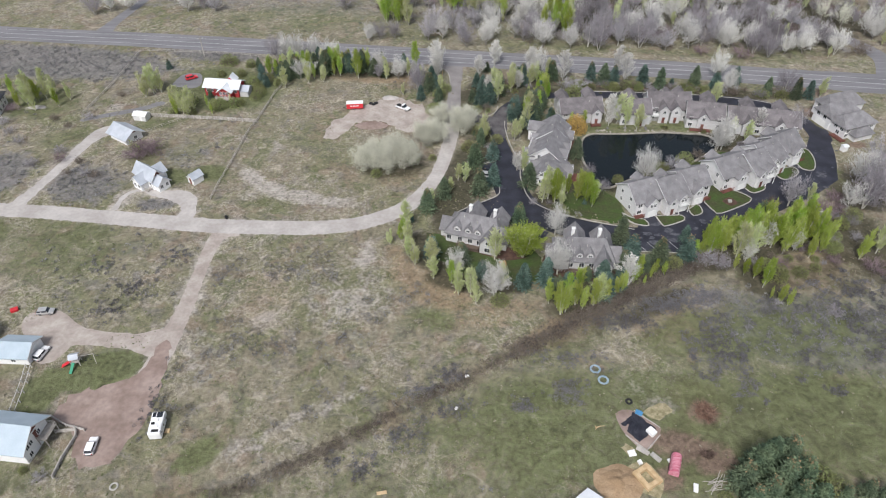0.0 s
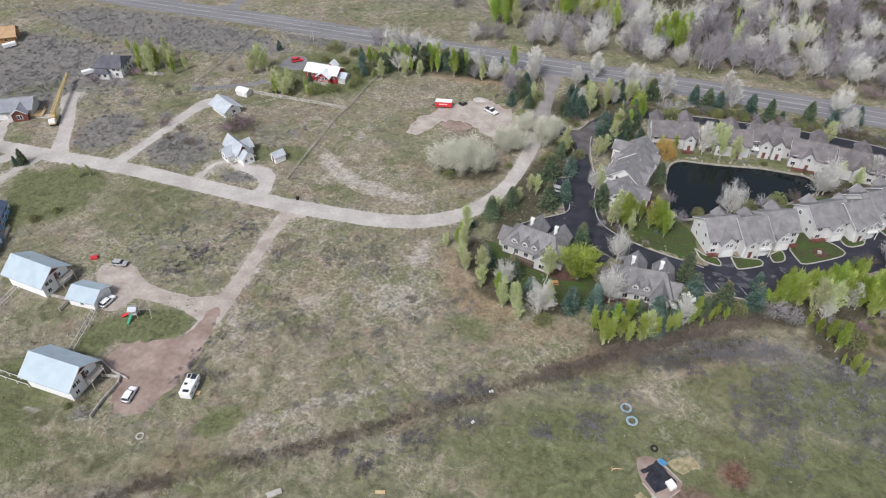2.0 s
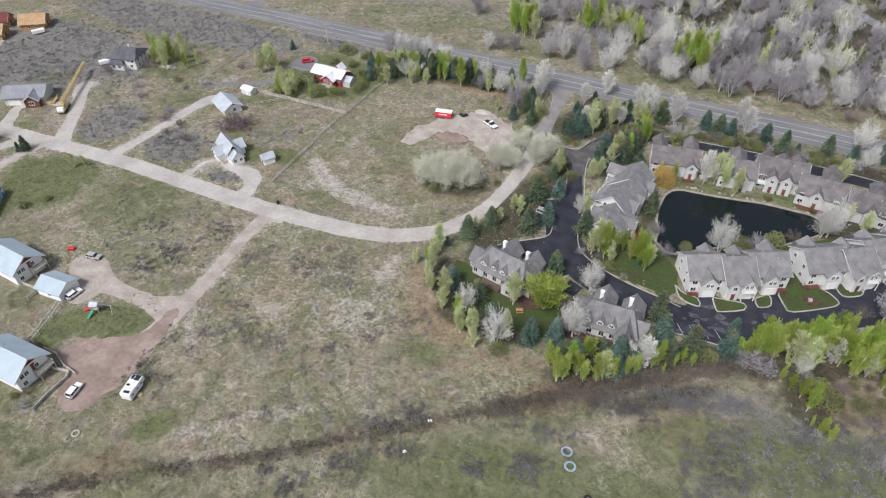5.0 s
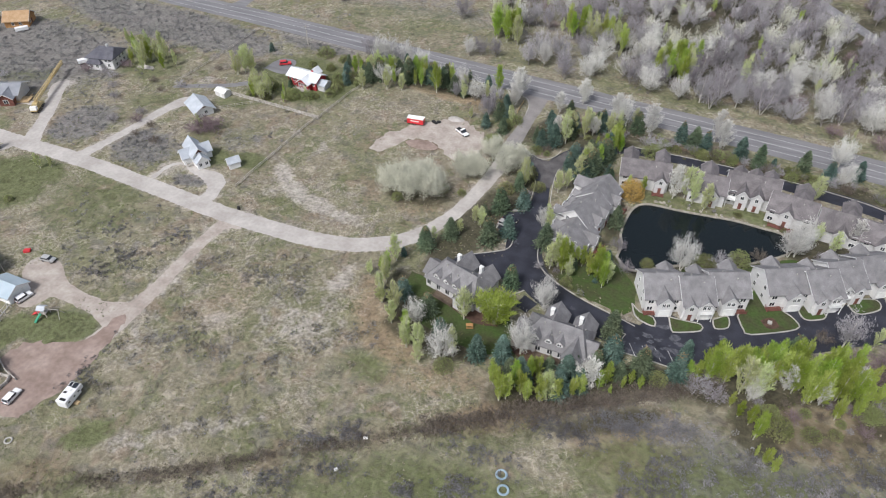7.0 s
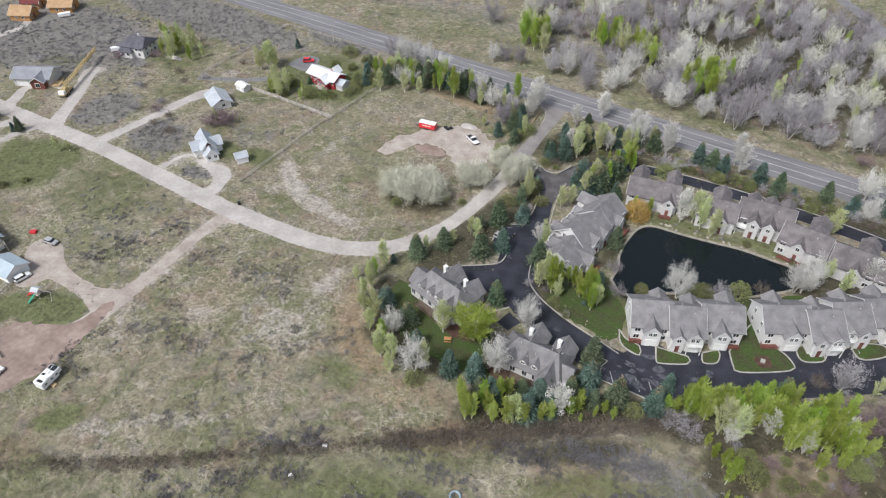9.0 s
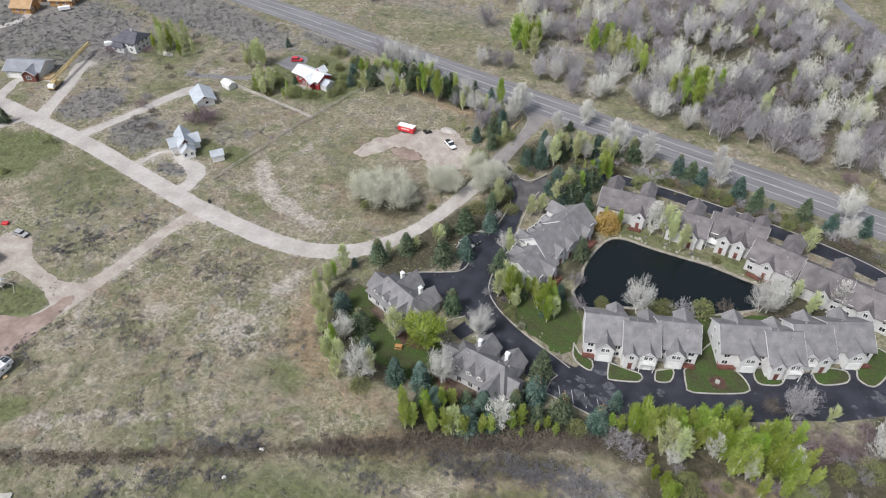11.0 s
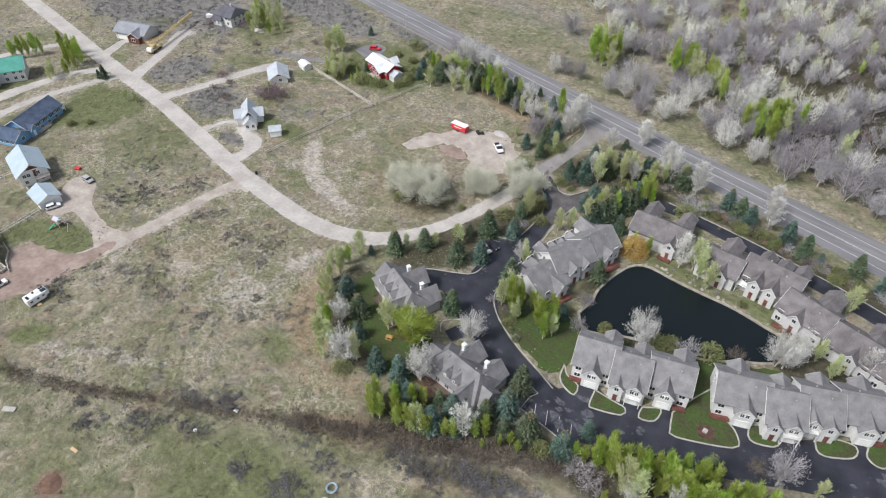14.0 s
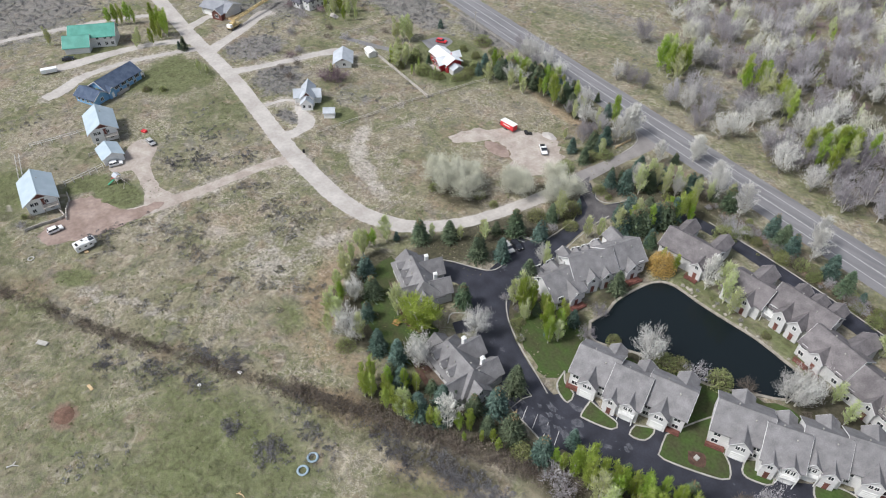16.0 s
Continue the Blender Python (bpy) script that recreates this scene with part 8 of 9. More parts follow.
belt([(12, 222), (20, 230), (34, 238), (60, 237), (100, 232)], 3.0, 22, ["green_bush", "grey_bush"], 1.0, 2.2)
# strip beside the lane and round the court houses
grow("aspen_pale", [(-10.3, 143.8, 9.8), (-11.0, 152.5, 8.4), (-10.3, 139.9, 7.2), (-4.0, 134.2, 10.0), (-3.1, 130.7, 7.2), (3.5, 124.9, 10.0), (14.9, 126.4, 9.1), (7.9, 121.6, 6.3), (13.7, 138.3, 10.0), (-3.9, 163.4, 5.3), (1.7, 169.3, 5.3), (6.4, 174.3, 7.2), (-8.2, 136.4, 8.8), (-15.6, 144.9, 4.9), (6.7, 124.8, 8.8), (4.2, 175.6, 5.6), (12.8, 197.8, 11.0)])
grow("aspen", [(-11.7, 148.3, 6.3), (29.2, 117.7, 11.0), (30.0, 119.6, 5.6), (34.3, 125.3, 8.4), (32.8, 121.5, 4.4), (1.6, 129.0, 7.9), (-12.5, 146.5, 6.0)])
grow("spruce", [(-9.9, 155.1, 3.2), (-3.7, 140.4, 7.2), (4.4, 137.0, 7.2), (9.8, 131.6, 6.2), (20.6, 127.5, 8.2), (26.6, 129.0, 9.0), (-5.2, 160.0, 8.5), (-0.2, 166.9, 7.5), (10.7, 168.2, 9.0), (15.2, 173.0, 8.2), (21.6, 153.6, 8.2), (31.8, 126.3, 6.5), (9.8, 183.1, 9.0), (15.9, 187.3, 7.2), (12.1, 195.8, 6.5), (6.0, 179.3, 4.5)])
grow("white_bare", [(2.7, 132.4, 9.1), (12.9, 124.3, 10.9), (30.2, 132.5, 11.0), (31.7, 149.1, 10.5), (23.3, 180.8, 7.0)])
grow("aspen_broad", [(21.5, 139.5, 10.5)])
grow("green_bush", [(14.2, 122.2, 2.6), (8.4, 193.6, 3.1), (17.7, 198.2, 2.5)])
grow("grey_bush", [(15.5, 192.8, 2.5)])
# lawn beside the drive and the west bank of the pond
grow("spruce", [(26.3, 172.3, 9.0), (35.9, 166.2, 4.2), (44.2, 170.9, 5.5), (43.5, 188.4, 7.8), (39.2, 197.6, 3.2), (42.4, 163.2, 2.0), (33.8, 168.3, 1.8)])
grow("aspen", [(33.2, 163.4, 11.0), (37.8, 168.1, 7.2), (42.5, 163.3, 11.0), (36.1, 168.1, 6.5), (43.9, 206.6, 5.6), (48.6, 206.4, 6.4), (42.1, 169.4, 7.9)])
grow("aspen_pale", [(31.5, 165.8, 11.0), (25.2, 180.3, 8.6)])
grow("grey_bush", [(49.1, 170.7, 3.4), (46.0, 178.9, 3.6), (39.6, 187.9, 1.8)])
grow("green_bush", [(54.6, 174.5, 2.8)])
# hedge side of the court
grow("aspen_pale", [(39.5, 121.3, 9.5)])
grow("aspen", [(38.0, 120.5, 9.8), (35.6, 127.6, 7.0), (49.8, 128.6, 6.5), (51.3, 130.3, 8.4), (52.5, 127.9, 4.0), (54.9, 130.7, 4.7), (58.8, 131.9, 4.4), (68.6, 139.2, 5.8)])
grow("spruce", [(41.2, 124.1, 9.0), (45.7, 127.2, 7.0), (42.1, 130.3, 6.8), (37.8, 130.5, 4.8), (43.7, 132.6, 5.2), (48.1, 134.4, 6.5), (53.8, 133.4, 6.2), (49.7, 145.6, 9.0), (51.2, 138.4, 9.0), (58.3, 136.5, 9.0), (66.2, 137.8, 9.0), (67.9, 145.6, 5.8)])
grow("pale_tree", [(47.6, 127.2, 10.5)])
grow("green_bush", [(62.4, 135.4, 3.4)])
grow("grey_bush", [(71.2, 136.8, 4.2), (75.0, 135.5, 4.2)])
grow("aspen", [(30.5, 118.6, 9.0), (26.7, 121.6, 8.5), (28.6, 120.0, 9.0), (33.4, 121.0, 8.5), (41.4, 122.2, 8.0), (31.6, 122.6, 8.5), (35.0, 119.6, 8.0), (44.4, 124.6, 7.5), (56.6, 132.4, 5.0), (46.2, 125.6, 7.5)])
grow("spruce", [(33.2, 124.6, 6.5), (29.4, 125.0, 6.5)])
# pond and the verge of the highway
grow("spruce", [(56.7, 241.1, 7.5), (61.2, 238.7, 8.5), (64.8, 237.4, 8.2), (76.0, 237.7, 8.2), (81.8, 234.5, 9.0), (86.4, 235.0, 4.0), (95.2, 235.6, 8.2), (103.0, 234.5, 7.2), (111.7, 238.0, 7.2), (112.4, 204.0, 5.2)])
grow("green_bush", [(48.7, 229.7, 4.2), (69.2, 235.5, 3.1), (66.9, 178.3, 4.2), (78.1, 184.4, 4.2), (69.5, 180.5, 3.4)])
grow("pale_tree", [(67.6, 244.9, 11.0), (57.7, 207.7, 11.0), (108.2, 202.7, 8.8)])
grow("white_bare", [(106.5, 243.4, 11.0), (107.2, 231.7, 9.3), (92.7, 192.5, 11.0), (63.4, 175.9, 11.0), (94.0, 194.9, 10.7), (91.0, 191.8, 11.0)])
grow("aspen_pale", [(98.1, 221.1, 8.8), (61.0, 209.3, 11.0), (63.6, 207.2, 11.0), (67.0, 205.1, 9.3), (97.8, 199.6, 7.2), (102.2, 196.6, 8.4)])
grow("grey_bush", [(73.6, 181.3, 4.2), (83.4, 187.1, 3.9)])
# aspen grove in the south-east
grow("aspen", [(70.7, 139.4, 6.3), (73.2, 139.8, 10.2), (75.6, 141.6, 11.0), (77.0, 140.3, 10.7), (78.2, 142.7, 10.0), (82.2, 141.3, 11.0), (83.9, 146.0, 8.6), (86.6, 145.9, 10.7), (88.3, 144.8, 11.0), (90.1, 144.3, 11.0), (91.6, 143.0, 11.0), (93.3, 144.5, 11.0), (95.1, 146.5, 11.0), (95.8, 141.9, 11.0), (97.0, 144.9, 11.0), (97.7, 149.0, 11.0), (99.7, 146.7, 11.0), (101.1, 144.3, 11.0), (102.4, 147.3, 11.0), (104.1, 152.0, 11.0), (94.1, 140.5, 11.0), (103.8, 144.3, 11.0), (106.5, 144.9, 8.6), (78.6, 134.2, 4.7), (80.4, 132.0, 5.3), (82.7, 130.7, 7.0), (83.9, 127.2, 9.1), (85.5, 130.3, 5.3), (84.4, 123.0, 4.0), (86.1, 121.7, 6.3)])
grow("aspen", [(87.8, 120.4, 6.3)])
grow("aspen_pale", [(80.4, 138.6, 10.9), (83.8, 138.3, 11.0), (110.6, 164.3, 5.8)])
grow("spruce", [(80.6, 147.4, 7.2), (91.6, 153.6, 8.0)])
grow("aspen", [(72.4, 142.2, 8.5), (74.4, 144.0, 9), (80.0, 144.6, 9.5), (81.6, 145.4, 9), (85.2, 147.8, 9), (88.0, 149.6, 9.5), (91.0, 150.0, 10), (93.6, 152.0, 9.5), (99.4, 150.8, 10), (101.6, 153.6, 9), (86.0, 142.6, 9), (98.4, 141.8, 9.5), (100.6, 138.6, 8), (104.6, 140.6, 8.5), (109.0, 146.0, 8), (107.4, 149.2, 8.5)])
grow("aspen", [(30.6, 167.4, 8), (34.6, 165.4, 9), (40.4, 165.2, 9.5), (43.8, 166.0, 8), (44.4, 161.8, 9), (32.2, 168.8, 7)])
grow("aspen_pale", [(29.6, 164.0, 8.5), (35.4, 162.6, 7), (45.6, 164.0, 7.5)])
grow("bare", [(103.5, 161.8, 11.0)])
grow("grey_bush", [(99.1, 162.2, 3.1)])
grow("plum_bush", [(106.9, 154.2, 4.2), (108.9, 152.6, 4.2)])
grow("green_bush", [(88.8, 131.1, 4.0), (86.7, 133.7, 3.6)])
grow("spruce", [(29.3, 207.3, 8.5), (30.8, 210.2, 8.8), (32.0, 213.0, 9), (32.5, 217.8, 9), (37.3, 210.0, 6), (38.3, 196, 4.5)])
grow("ochre", [(45.6, 204.6, 6.4)])
belt([(72, 140), (84, 146), (96, 148), (106, 150)], 3.0, 26, ["green_bush", "grey_bush", "green_bush", "plum_bush"], 1.0, 2.4)
belt([(84, 134), (96, 136), (110, 140)], 5.0, 22, ["green_bush", "grey_bush", "plum_bush"], 1.0, 2.6)
belt([(108, 142), (114, 148), (118, 158), (122, 164)], 3.5, 18, ["plum_bush", "grey_bush", "green_bush"], 2.0, 3.6)
belt([(27, 164), (34, 160.5), (42, 157.6)], 1.6, 9, ["green_bush", "grey_bush"], 0.8, 1.6)
belt([(48, 205.4), (64, 205.8), (80, 205.6), (92, 203.6)], 0.8, 9, ["grey_bush", "green_bush"], 0.8, 1.6)
belt([(94, 196), (100, 192), (108, 196)], 3.0, 10, ["grey_bush", "plum_bush"], 1.4, 2.6)


# ---- far woods beyond the highway ----
def inside_woods(x, y):
    hwy = 254 - 0.128 * (x - 62)
    if y < hwy + 13:
        return False
    if x < -30:
        return y > 318 + 0.9 * (-30 - x)
    if x < 10:
        return y > 302 + 0.15 * (10 - x)
    if x < 36:
        return y > 288
    return True


road_line = smooth_line([p[:2] for p in NE_ROAD], 4.0)
wood_rng = random.Random(21)
spots = []
for gx in np.arange(-90, 220, 6.8):
    for gy in np.arange(262, 440, 6.8):
        x, y = gx + wood_rng.uniform(-2.6, 2.6), gy + wood_rng.uniform(-2.6, 2.6)
        if not inside_woods(x, y) or np.min(np.hypot(road_line[:, 0] - x, road_line[:, 1] - y)) < 6.5:
            continue
        if y > min(432, 12 + max(436 + 1.255 * (x + 2.5), 417 + 0.49 * (x - 111))) or (x > 111 and y > 430 - 0.85 * (x - 111)):
            continue
        den = noise.noise(Vector((x * 0.028, y * 0.028, 7)))
        if den < -0.6 or (84 < x < 124 and y > 374):
            continue
        spots.append((x, y, den))
near = sorted(spots, key=lambda s: s[1] + 0.13 * s[0])
green_spots = [(43.5, 283.4), (48, 285.6), (51.6, 283), (47, 290.8), (53.6, 291.6), (4.6, 306.8), (9.6, 310.4), (17.4, 307.6), (23, 303), (-27, 299.4), (-19.6, 297.6), (-25.8, 295.4), (-20.9, 294.2), (-16.0, 293.1), (-18.2, 301.3), (-28.2, 303.8), (42.7, 281.9), (47.3, 282.5), (49.1, 288.8), (50.9, 295.5), (52.7, 279.5), (45.4, 286), (2.8, 309.6), (11.5, 307.0), (19.9, 304.6), (7.9, 309.1), (26.6, 300.7), (74.5, 285.6), (56.6, 297.9), (49.6, 292), (15, 305.4), (-23, 299), (-21, 304), (55, 287)]
for x, y in green_spots:
    tree("aspen_pale" if int(x * 10) % 5 == 0 else "aspen", x, y, 10.0 + (x * 7) % 2)
singles = 130
for x, y, den in near[:singles]:
    roll = wood_rng.random()
    tree("bare" if roll < 0.72 else ("grey_bush" if roll < 0.84 else ("aspen_pale" if roll < 0.93 else "plum_bush")), x, y, wood_rng.uniform(7.5, 11) if roll < 0.72 else wood_rng.uniform(3, 6))

wood_parts = {}


def add_stuff(store, tris, mat):
    store.setdefault(mat.name, ([], mat))[0].append(tris)


def stuff_object(name, store, label, category):
    """One object of kind stuff from triangles sorted by material."""
    arrays = [(np.concatenate(ts), m) for ts, m in store.values()]
    me = tri_cloud(name, np.concatenate([a for a, _ in arrays]), arrays[0][1])
    index = np.concatenate([np.full(len(a), i, dtype=np.int32) for i, (a, _) in enumerate(arrays)])
    for _, m in arrays[1:]:
        me.materials.append(m)
    me.polygons.foreach_set("material_index", index)
    ob = new(name, me)
    return tagged(ob, label, category, kind="stuff")


def placed(tris, x, y, turn, sx, sz):
    c, s = math.cos(turn), math.sin(turn)
    m = np.array([[c * sx, -s * sx, 0], [s * sx, c * sx, 0], [0, 0, sz]])
    return tris @ m.T + np.array([x, y, 0])


def stuff_tree(store, kind, x, y, h, thin=1.0, tint=None):
    _, base_h, variants = KINDS[kind]
    v = wood_rng.choice(variants)
    s, a = h / base_h, wood_rng.uniform(0, 6.28)
    w = s * wood_rng.uniform(0.9, 1.2)
    for nm, (tr, m) in v.items():
        if nm == "trunk":
            continue
        if thin < 1 and nm != "stem":
            tr = tr[:int(len(tr) * thin)]
        add_stuff(store, placed(tr, x, y, a, w, s), tint if tint and nm == "branchwork" else m)


for x, y, den in near[singles:]:
    roll = wood_rng.random()
    hue = noise.noise(Vector((x * 0.06, y * 0.06, 3)))
    if roll < 0.80:
        pick = hue + wood_rng.uniform(-0.42, 0.42)
        stuff_tree(wood_parts, "wood_bare", x, y, wood_rng.uniform(7.5, 13), 1.0, M_WILLOW if pick > 0.42 else M_TWIG_PALE if pick > 0.28 else (M_TWIG_PINK if pick < -0.06 else M_TWIG))
    elif roll < 0.87:
        stuff_tree(wood_parts, "aspen_pale", x, y, wood_rng.uniform(6, 9), 0.6)
    elif roll < 0.91:
        stuff_tree(wood_parts, "aspen", x, y, wood_rng.uniform(5, 8), 0.5)
    else:
        stuff_tree(wood_parts, "plum_bush", x, y, wood_rng.uniform(2.5, 4.5), 0.7)
stuff_object("woodland", wood_parts, "dense bare grey woodland beyond the highway", "woods")

# understorey shrubs, hedgerow and sagebrush
shrub_parts = {}
for _ in range(400):
    x, y = wood_rng.uniform(-60, 200), wood_rng.uniform(258, 360)
    if inside_woods(x, y + 4) and noise.noise(Vector((x * 0.05, y * 0.05, 1))) > -0.25 and np.min(np.hypot(road_line[:, 0] - x, road_line[:, 1] - y)) > 6:
        stuff_tree(shrub_parts, wood_rng.choice(["grey_bush", "plum_bush"]), x, y, wood_rng.uniform(1.0, 2.6), 0.35, M_TWIG_BROWN if wood_rng.random() < 0.7 else M_TWIG)
stuff_object("undergrowth", shrub_parts, "low brown thicket along the woodland edge", "shrubs")

hedge_parts = {}
line = smooth_line(DITCH + [(76, 140)], 1.0)
nn = normals2d(line)
for p, n_ in zip(line, nn):
    wide = 1.5 if p[0] < 16 else 2.2
    for _ in range(9):
        q = p + n_ * wood_rng.gauss(0, wide * 0.6) + np.array([wood_rng.uniform(-0.5, 0.5), wood_rng.uniform(-0.5, 0.5)])
        stuff_tree(hedge_parts, wood_rng.choice(["grey_bush", "plum_bush"]), q[0], q[1], wood_rng.uniform(0.4, 1.1) if p[0] < 16 else wood_rng.uniform(0.8, 2.4), 0.035, M_HEDGE if wood_rng.random() < 0.8 else M_TWIG_BROWN)


# ---- sagebrush and tufts ----
def free_ground(px, py):
    """1 where no road, yard or building stands."""
    ok = np.ones(len(px), bool)
    for r in (LANE, SIDE, DRIVE, GARAGE_LANE, WHITE_LANE, CRANE_LANE, CRANE_LOOP, GREEN_LANE, BLUE_LANE, WEST_LANE):
        half = max(p[2] for p in r) + 0.6
        ok &= near_line(px, py, r, half) == 0
    ok &= near_line(px, py, HIGHWAY, 9.5, 6.0) == 0
    ok &= near_line(px, py, NW_STUB, 4.5) == 0
    for x, y, rx, ry in ((-92.6, 80.8, 9, 6.5), (-119, 108.6, 9, 6.5), (-102, 105, 6, 5), (-91, 174, 8, 6), (-109.4, 201.6, 7, 6), (-83, 232, 14, 10), (-185, 184, 10, 9), (-164.6, 219.6, 9, 8), (-151, 124, 12, 12), (-190, 130, 12, 12), (-79, 86, 13, 10), (-95, 111, 12, 8), (-84, 99, 14, 8), (75, 190, 52, 36), (20, 148, 30, 14), (40, 78, 8, 9), (-22, 214, 18, 12), (45, 142, 24, 10), (-238, 229, 13, 12)):
        ok &= ((px - x) / rx) ** 2 + ((py - y) / ry) ** 2 > 1
    return ok


rng_s = np.random.RandomState(8)


def noise_at(px, py, scale, z):
    return np.array([noise.noise(Vector((a * scale, b * scale, z))) for a, b in zip(px, py)])


def clumps(px, py, radius, height, per, store, mat, seed, leaf):
    r = np.random.RandomState(seed)
    k = len(px)
    a, e = r.uniform(0, 2 * math.pi, (k, per)), np.arccos(r.uniform(0.0, 1, (k, per)))
    rr = r.uniform(0.5, 1.0, (k, per))
    x = px[:, None] + np.cos(a) * np.sin(e) * rr * radius[:, None]
    y = py[:, None] + np.sin(a) * np.sin(e) * rr * radius[:, None]
    z = np.cos(e) * rr * height[:, None] + 0.04
    p = np.stack([x, y, z], -1).reshape(-1, 3)
    size = np.repeat(radius, per) * r.uniform(0.6, 1.2, k * per) * leaf
    add_stuff(store, flakes(r, p, size), mat)


# the hedge's dense base of brown and grey shoots
hx, hy, hh = [], [], []
for p, n_ in zip(line, nn):
    gap = p[0] < 10 and noise.noise(Vector((p[0] * 0.16, p[1] * 0.16, 5))) < -0.12
    for _ in range(3 if gap else 10):
        q = p + n_ * wood_rng.gauss(0, 1.2 if p[0] < 16 else 1.5) + np.array([wood_rng.uniform(-0.5, 0.5), wood_rng.uniform(-0.5, 0.5)])
        hx.append(q[0]), hy.append(q[1]), hh.append(wood_rng.uniform(0.35, 1.1) if p[0] < 16 else wood_rng.uniform(0.7, 2.0))
hx, hy, hh = np.array(hx), np.array(hy), np.array(hh)
for k, mat in enumerate((M_HEDGE, M_HEDGE, M_TWIG_BROWN)):
    clumps(hx[k::3], hy[k::3], 0.35 + 0.5 * hh[k::3], hh[k::3], 20, hedge_parts, mat, 40 + k, 0.3)
stuff_object("hedgerow", hedge_parts, "low bare brown hedge along the field ditch", "hedge")

sage_parts = {}
px, py = rng_s.uniform(-270, 150, 42000), rng_s.uniform(48, 300, 42000)
keep = soft_spots(px, py, SAGE_SPOTS) * 0.9 + 0.0 + 0.5 * noise_at(px, py, 0.06, 4) > rng_s.uniform(0.15, 1.0, len(px))
keep &= soft_spots(px, py, GREEN_SPOTS) < 0.45
keep &= free_ground(px, py)
px, py = px[keep], py[keep]
clumps(px, py, rng_s.uniform(0.4, 1.0, len(px)), rng_s.uniform(0.35, 0.8, len(px)), 24, sage_parts, M_SAGE, 1, 0.4)
# thick dusky sage in the near pasture
px, py = rng_s.uniform(58, 132, 5200), rng_s.uniform(88, 136, 5200)
keep = (0.55 * noise_at(px, py, 0.07, 12) + 0.6 * noise_at(px, py, 0.25, 2) > -0.02 + 0.5 * np.clip((88 + 0.25 * (px - 58) - py) / 10 + 0.4, 0, 1)) & free_ground(px, py) & (py < 104 + 0.45 * (px - 40))
px, py = px[keep], py[keep]
clumps(px, py, rng_s.uniform(0.35, 0.9, len(px)), rng_s.uniform(0.35, 0.7, len(px)), 26, sage_parts, M_SAGE_BLUE, 4, 0.4)
# single thick clumps in the pastures
for cx, cy, rx, ry, count in ((56, 121, 9, 3, 260), (44, 115, 8, 3, 160), (66, 124, 6, 3, 130), (-17.4, 74.6, 3.0, 2.4, 45), (-5.6, 94.5, 3.4, 2.0, 40), (1.5, 99.0, 3.4, 2.6, 70), (-8.4, 82.6, 4.0, 2.2, 50), (17.2, 89.8, 3.0, 2.4, 40), (28.5, 93.6, 3.6, 3.0, 80), (35.1, 102.6, 5, 3, 30), (-23.4, 75.9, 2, 2, 20), (1.4, 89.9, 5, 3, 50), (24, 104, 8, 3, 50), (-66, 92, 1.6, 9, 40), (-86, 120, 4, 4, 50), (-82, 128, 5, 4, 50), (-75, 140, 4, 4, 40), (-94, 136, 6, 4, 40)):
    qx, qy = cx + rng_s.normal(0, rx * 0.6, count), cy + rng_s.normal(0, ry * 0.6, count)
    clumps(qx, qy, rng_s.uniform(0.4, 0.9, count), rng_s.uniform(0.4, 0.8, count), 30, sage_parts, M_SAGE_BLUE, int(count + abs(cx)), 0.36)
px, py = rng_s.uniform(-66, -4, 9000), rng_s.uniform(78, 148, 9000)
keep = (noise_at(px, py, 0.07, 21) + 0.8 * noise_at(px, py, 0.22, 8) > 0.30) & free_ground(px, py)
px, py = px[keep], py[keep]
half = len(px) // 2
for sel, mat, sd in ((slice(0, half), M_SAGE, 61), (slice(half, None), M_TUFT, 62)):
    clumps(px[sel], py[sel], rng_s.uniform(0.3, 0.75, len(px[sel])), rng_s.uniform(0.2, 0.5, len(px[sel])), 16, sage_parts, mat, sd, 0.42)
stuff_object("sagebrush", sage_parts, "scattered low grey sagebrush clumps", "shrubs")

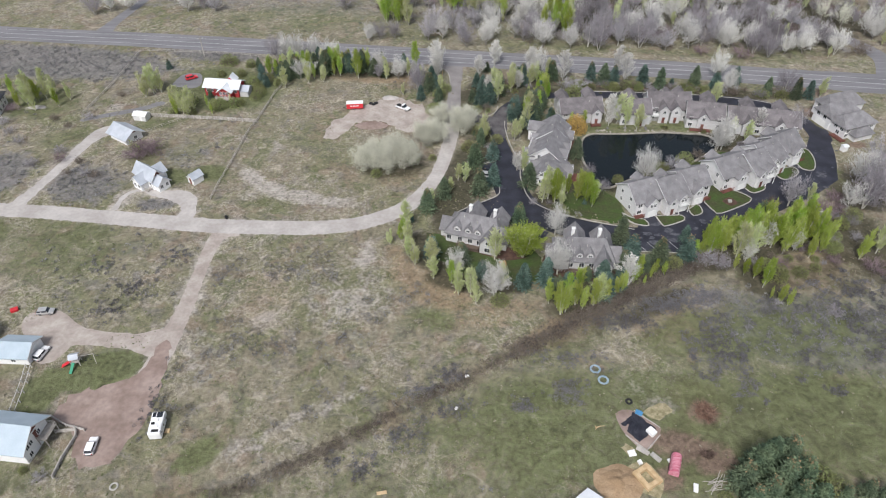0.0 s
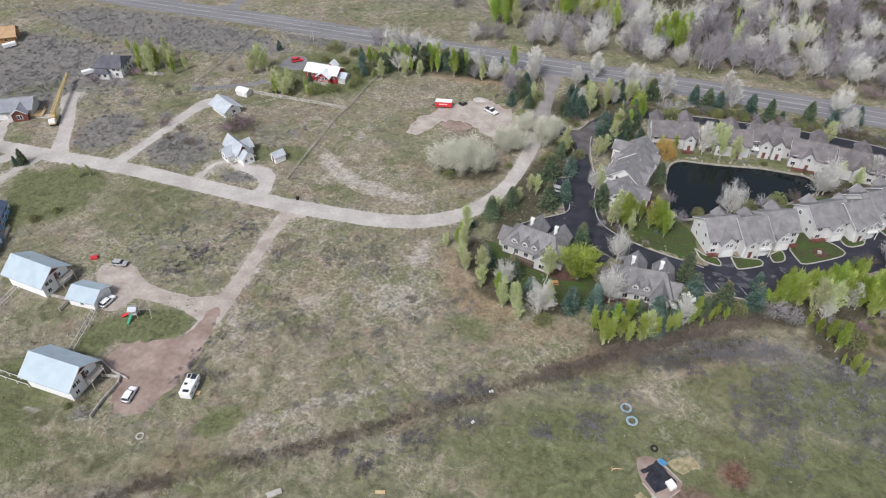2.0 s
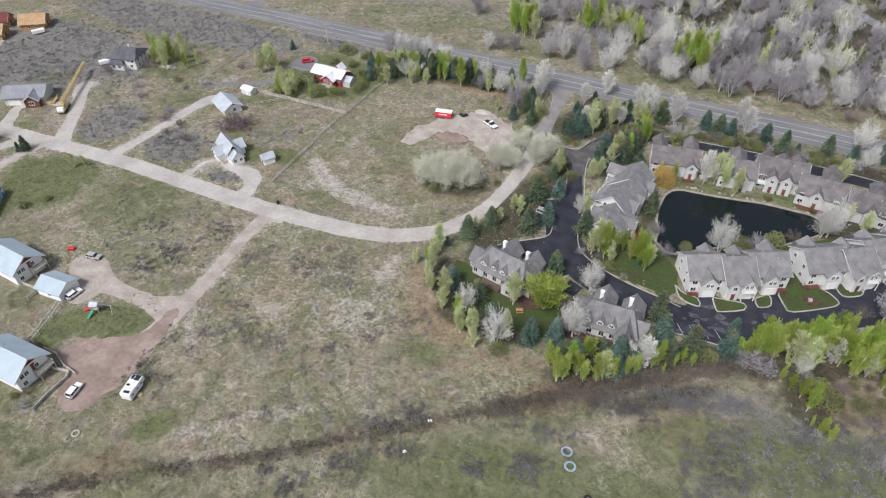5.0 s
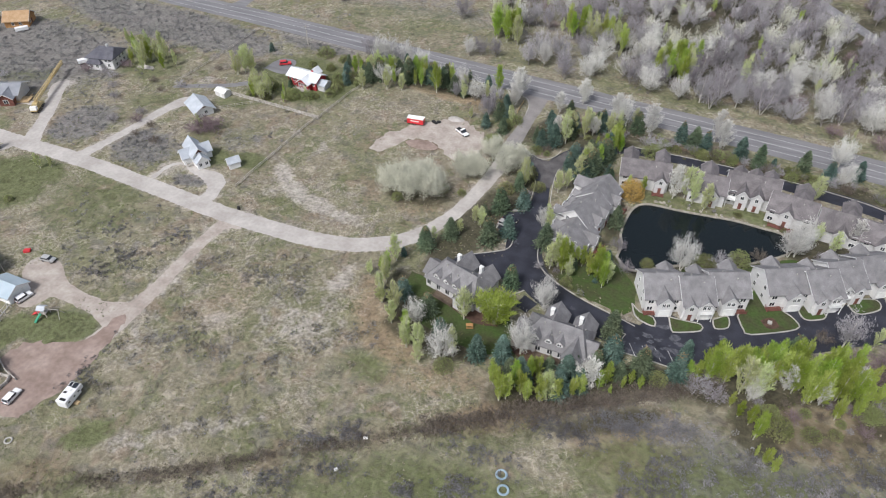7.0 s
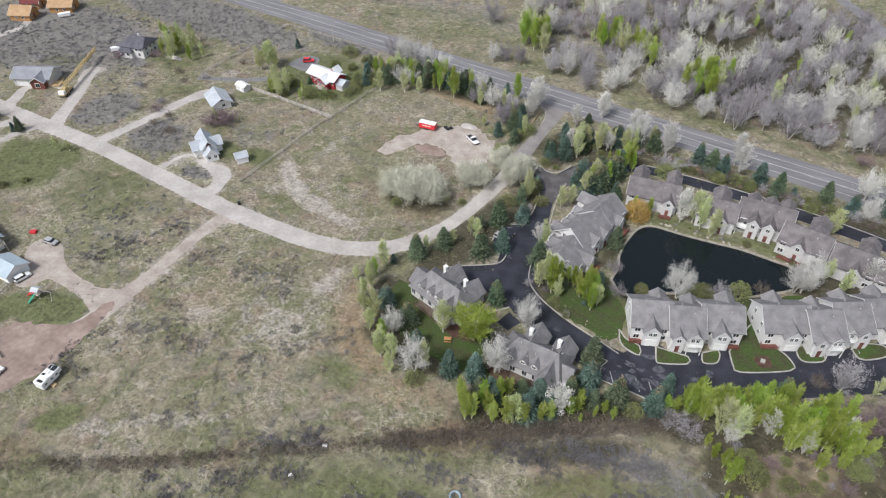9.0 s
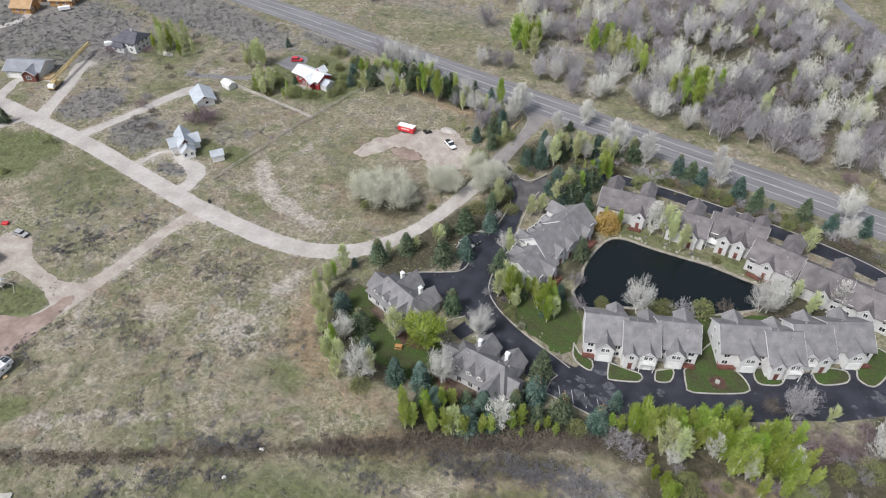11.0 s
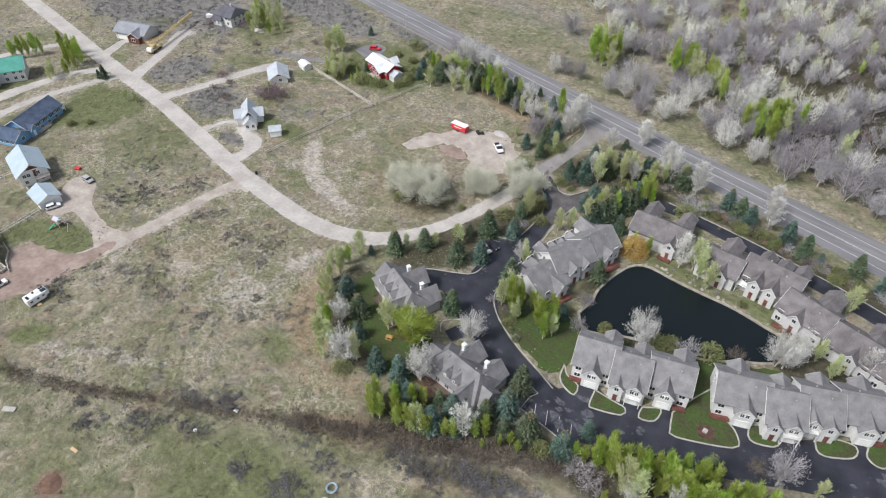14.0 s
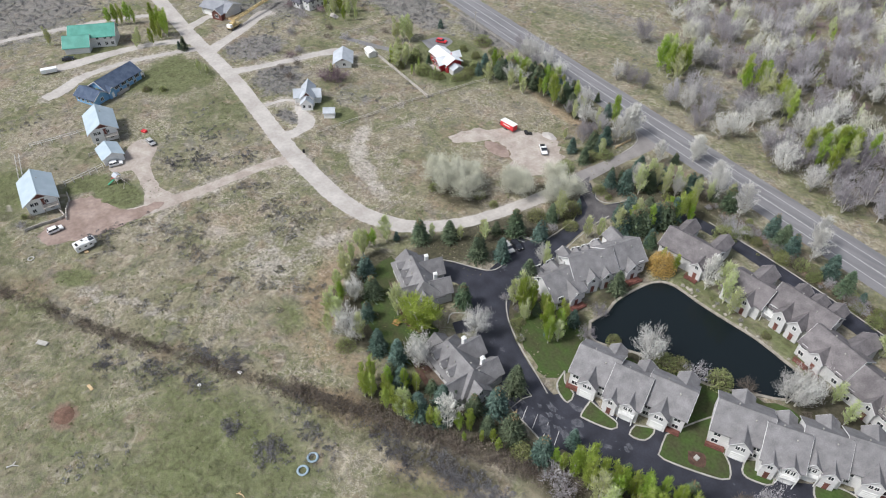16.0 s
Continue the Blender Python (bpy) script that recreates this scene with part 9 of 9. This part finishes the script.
tuft_parts = {}
px, py = rng_s.uniform(-150, 130, 26000), rng_s.uniform(48, 240, 26000)
lawnish = np.maximum(soft_spots(px, py, GREEN_SPOTS), soft_spots(px, py, GREEN_SPOTS_2))
keep = free_ground(px, py) & (pond_mask(px, py) < 0.5) & (rng_s.uniform(0, 1, len(px)) > 0.2 + 0.55 * lawnish) & (noise_at(px, py, 0.09, 9) > -0.25)
px, py, lawnish = px[keep], py[keep], lawnish[keep]
green = rng_s.uniform(0, 1, len(px)) < 0.35 + 0.5 * lawnish
for sel, mat, sd in ((green, M_GRASS, 2), (~green, M_TUFT, 3)):
    clumps(px[sel], py[sel], rng_s.uniform(0.14, 0.42, sel.sum()), rng_s.uniform(0.08, 0.24, sel.sum()), 5, tuft_parts, mat, sd, 0.9)
stuff_object("grass_tufts", tuft_parts, "dry and green grass tufts over the meadow", "grass")


# ---- heaps of cut brush at the dug site ----
def brush_heap(x, y, rx, ry, h, count, mat, label, seed):
    r = np.random.RandomState(seed)
    a, q = r.uniform(0, 2 * math.pi, count), np.sqrt(r.uniform(0, 1, count))
    p = np.c_[q * np.cos(a) * rx, q * np.sin(a) * ry, h * (1 - q) * r.uniform(0, 0.9, count)]
    d = np.c_[np.cos(a) * 0.5 + r.normal(0, 0.6, count), np.sin(a) * 0.5 + r.normal(0, 0.6, count), r.uniform(0.0, 0.7, count)] * r.uniform(0.5, 1.3, count)[:, None]
    e = thing("brush_heap", x, y, 0, 0, label, "heap")
    for nm, tris in (("twigs_pile", sprays(r, p, d, r.uniform(0.06, 0.16, count))), ("core", flakes(r, np.c_[p[:, :2] * 0.8, p[:, 2] * 0.7 + 0.05], r.uniform(0.3, 0.6, count)))):
        o = new(nm, tri_cloud(nm, tris, mat))
        o.parent = e


brush_heap(57.4, 88.2, 2.4, 2.8, 1.3, 420, M_BRUSH, "spiky heap of reddish-brown cut brush", 5)
brush_heap(55.0, 77.7, 1.5, 0.9, 0.8, 200, M_BRUSH_DARK, "small heap of dark brown brush", 6)
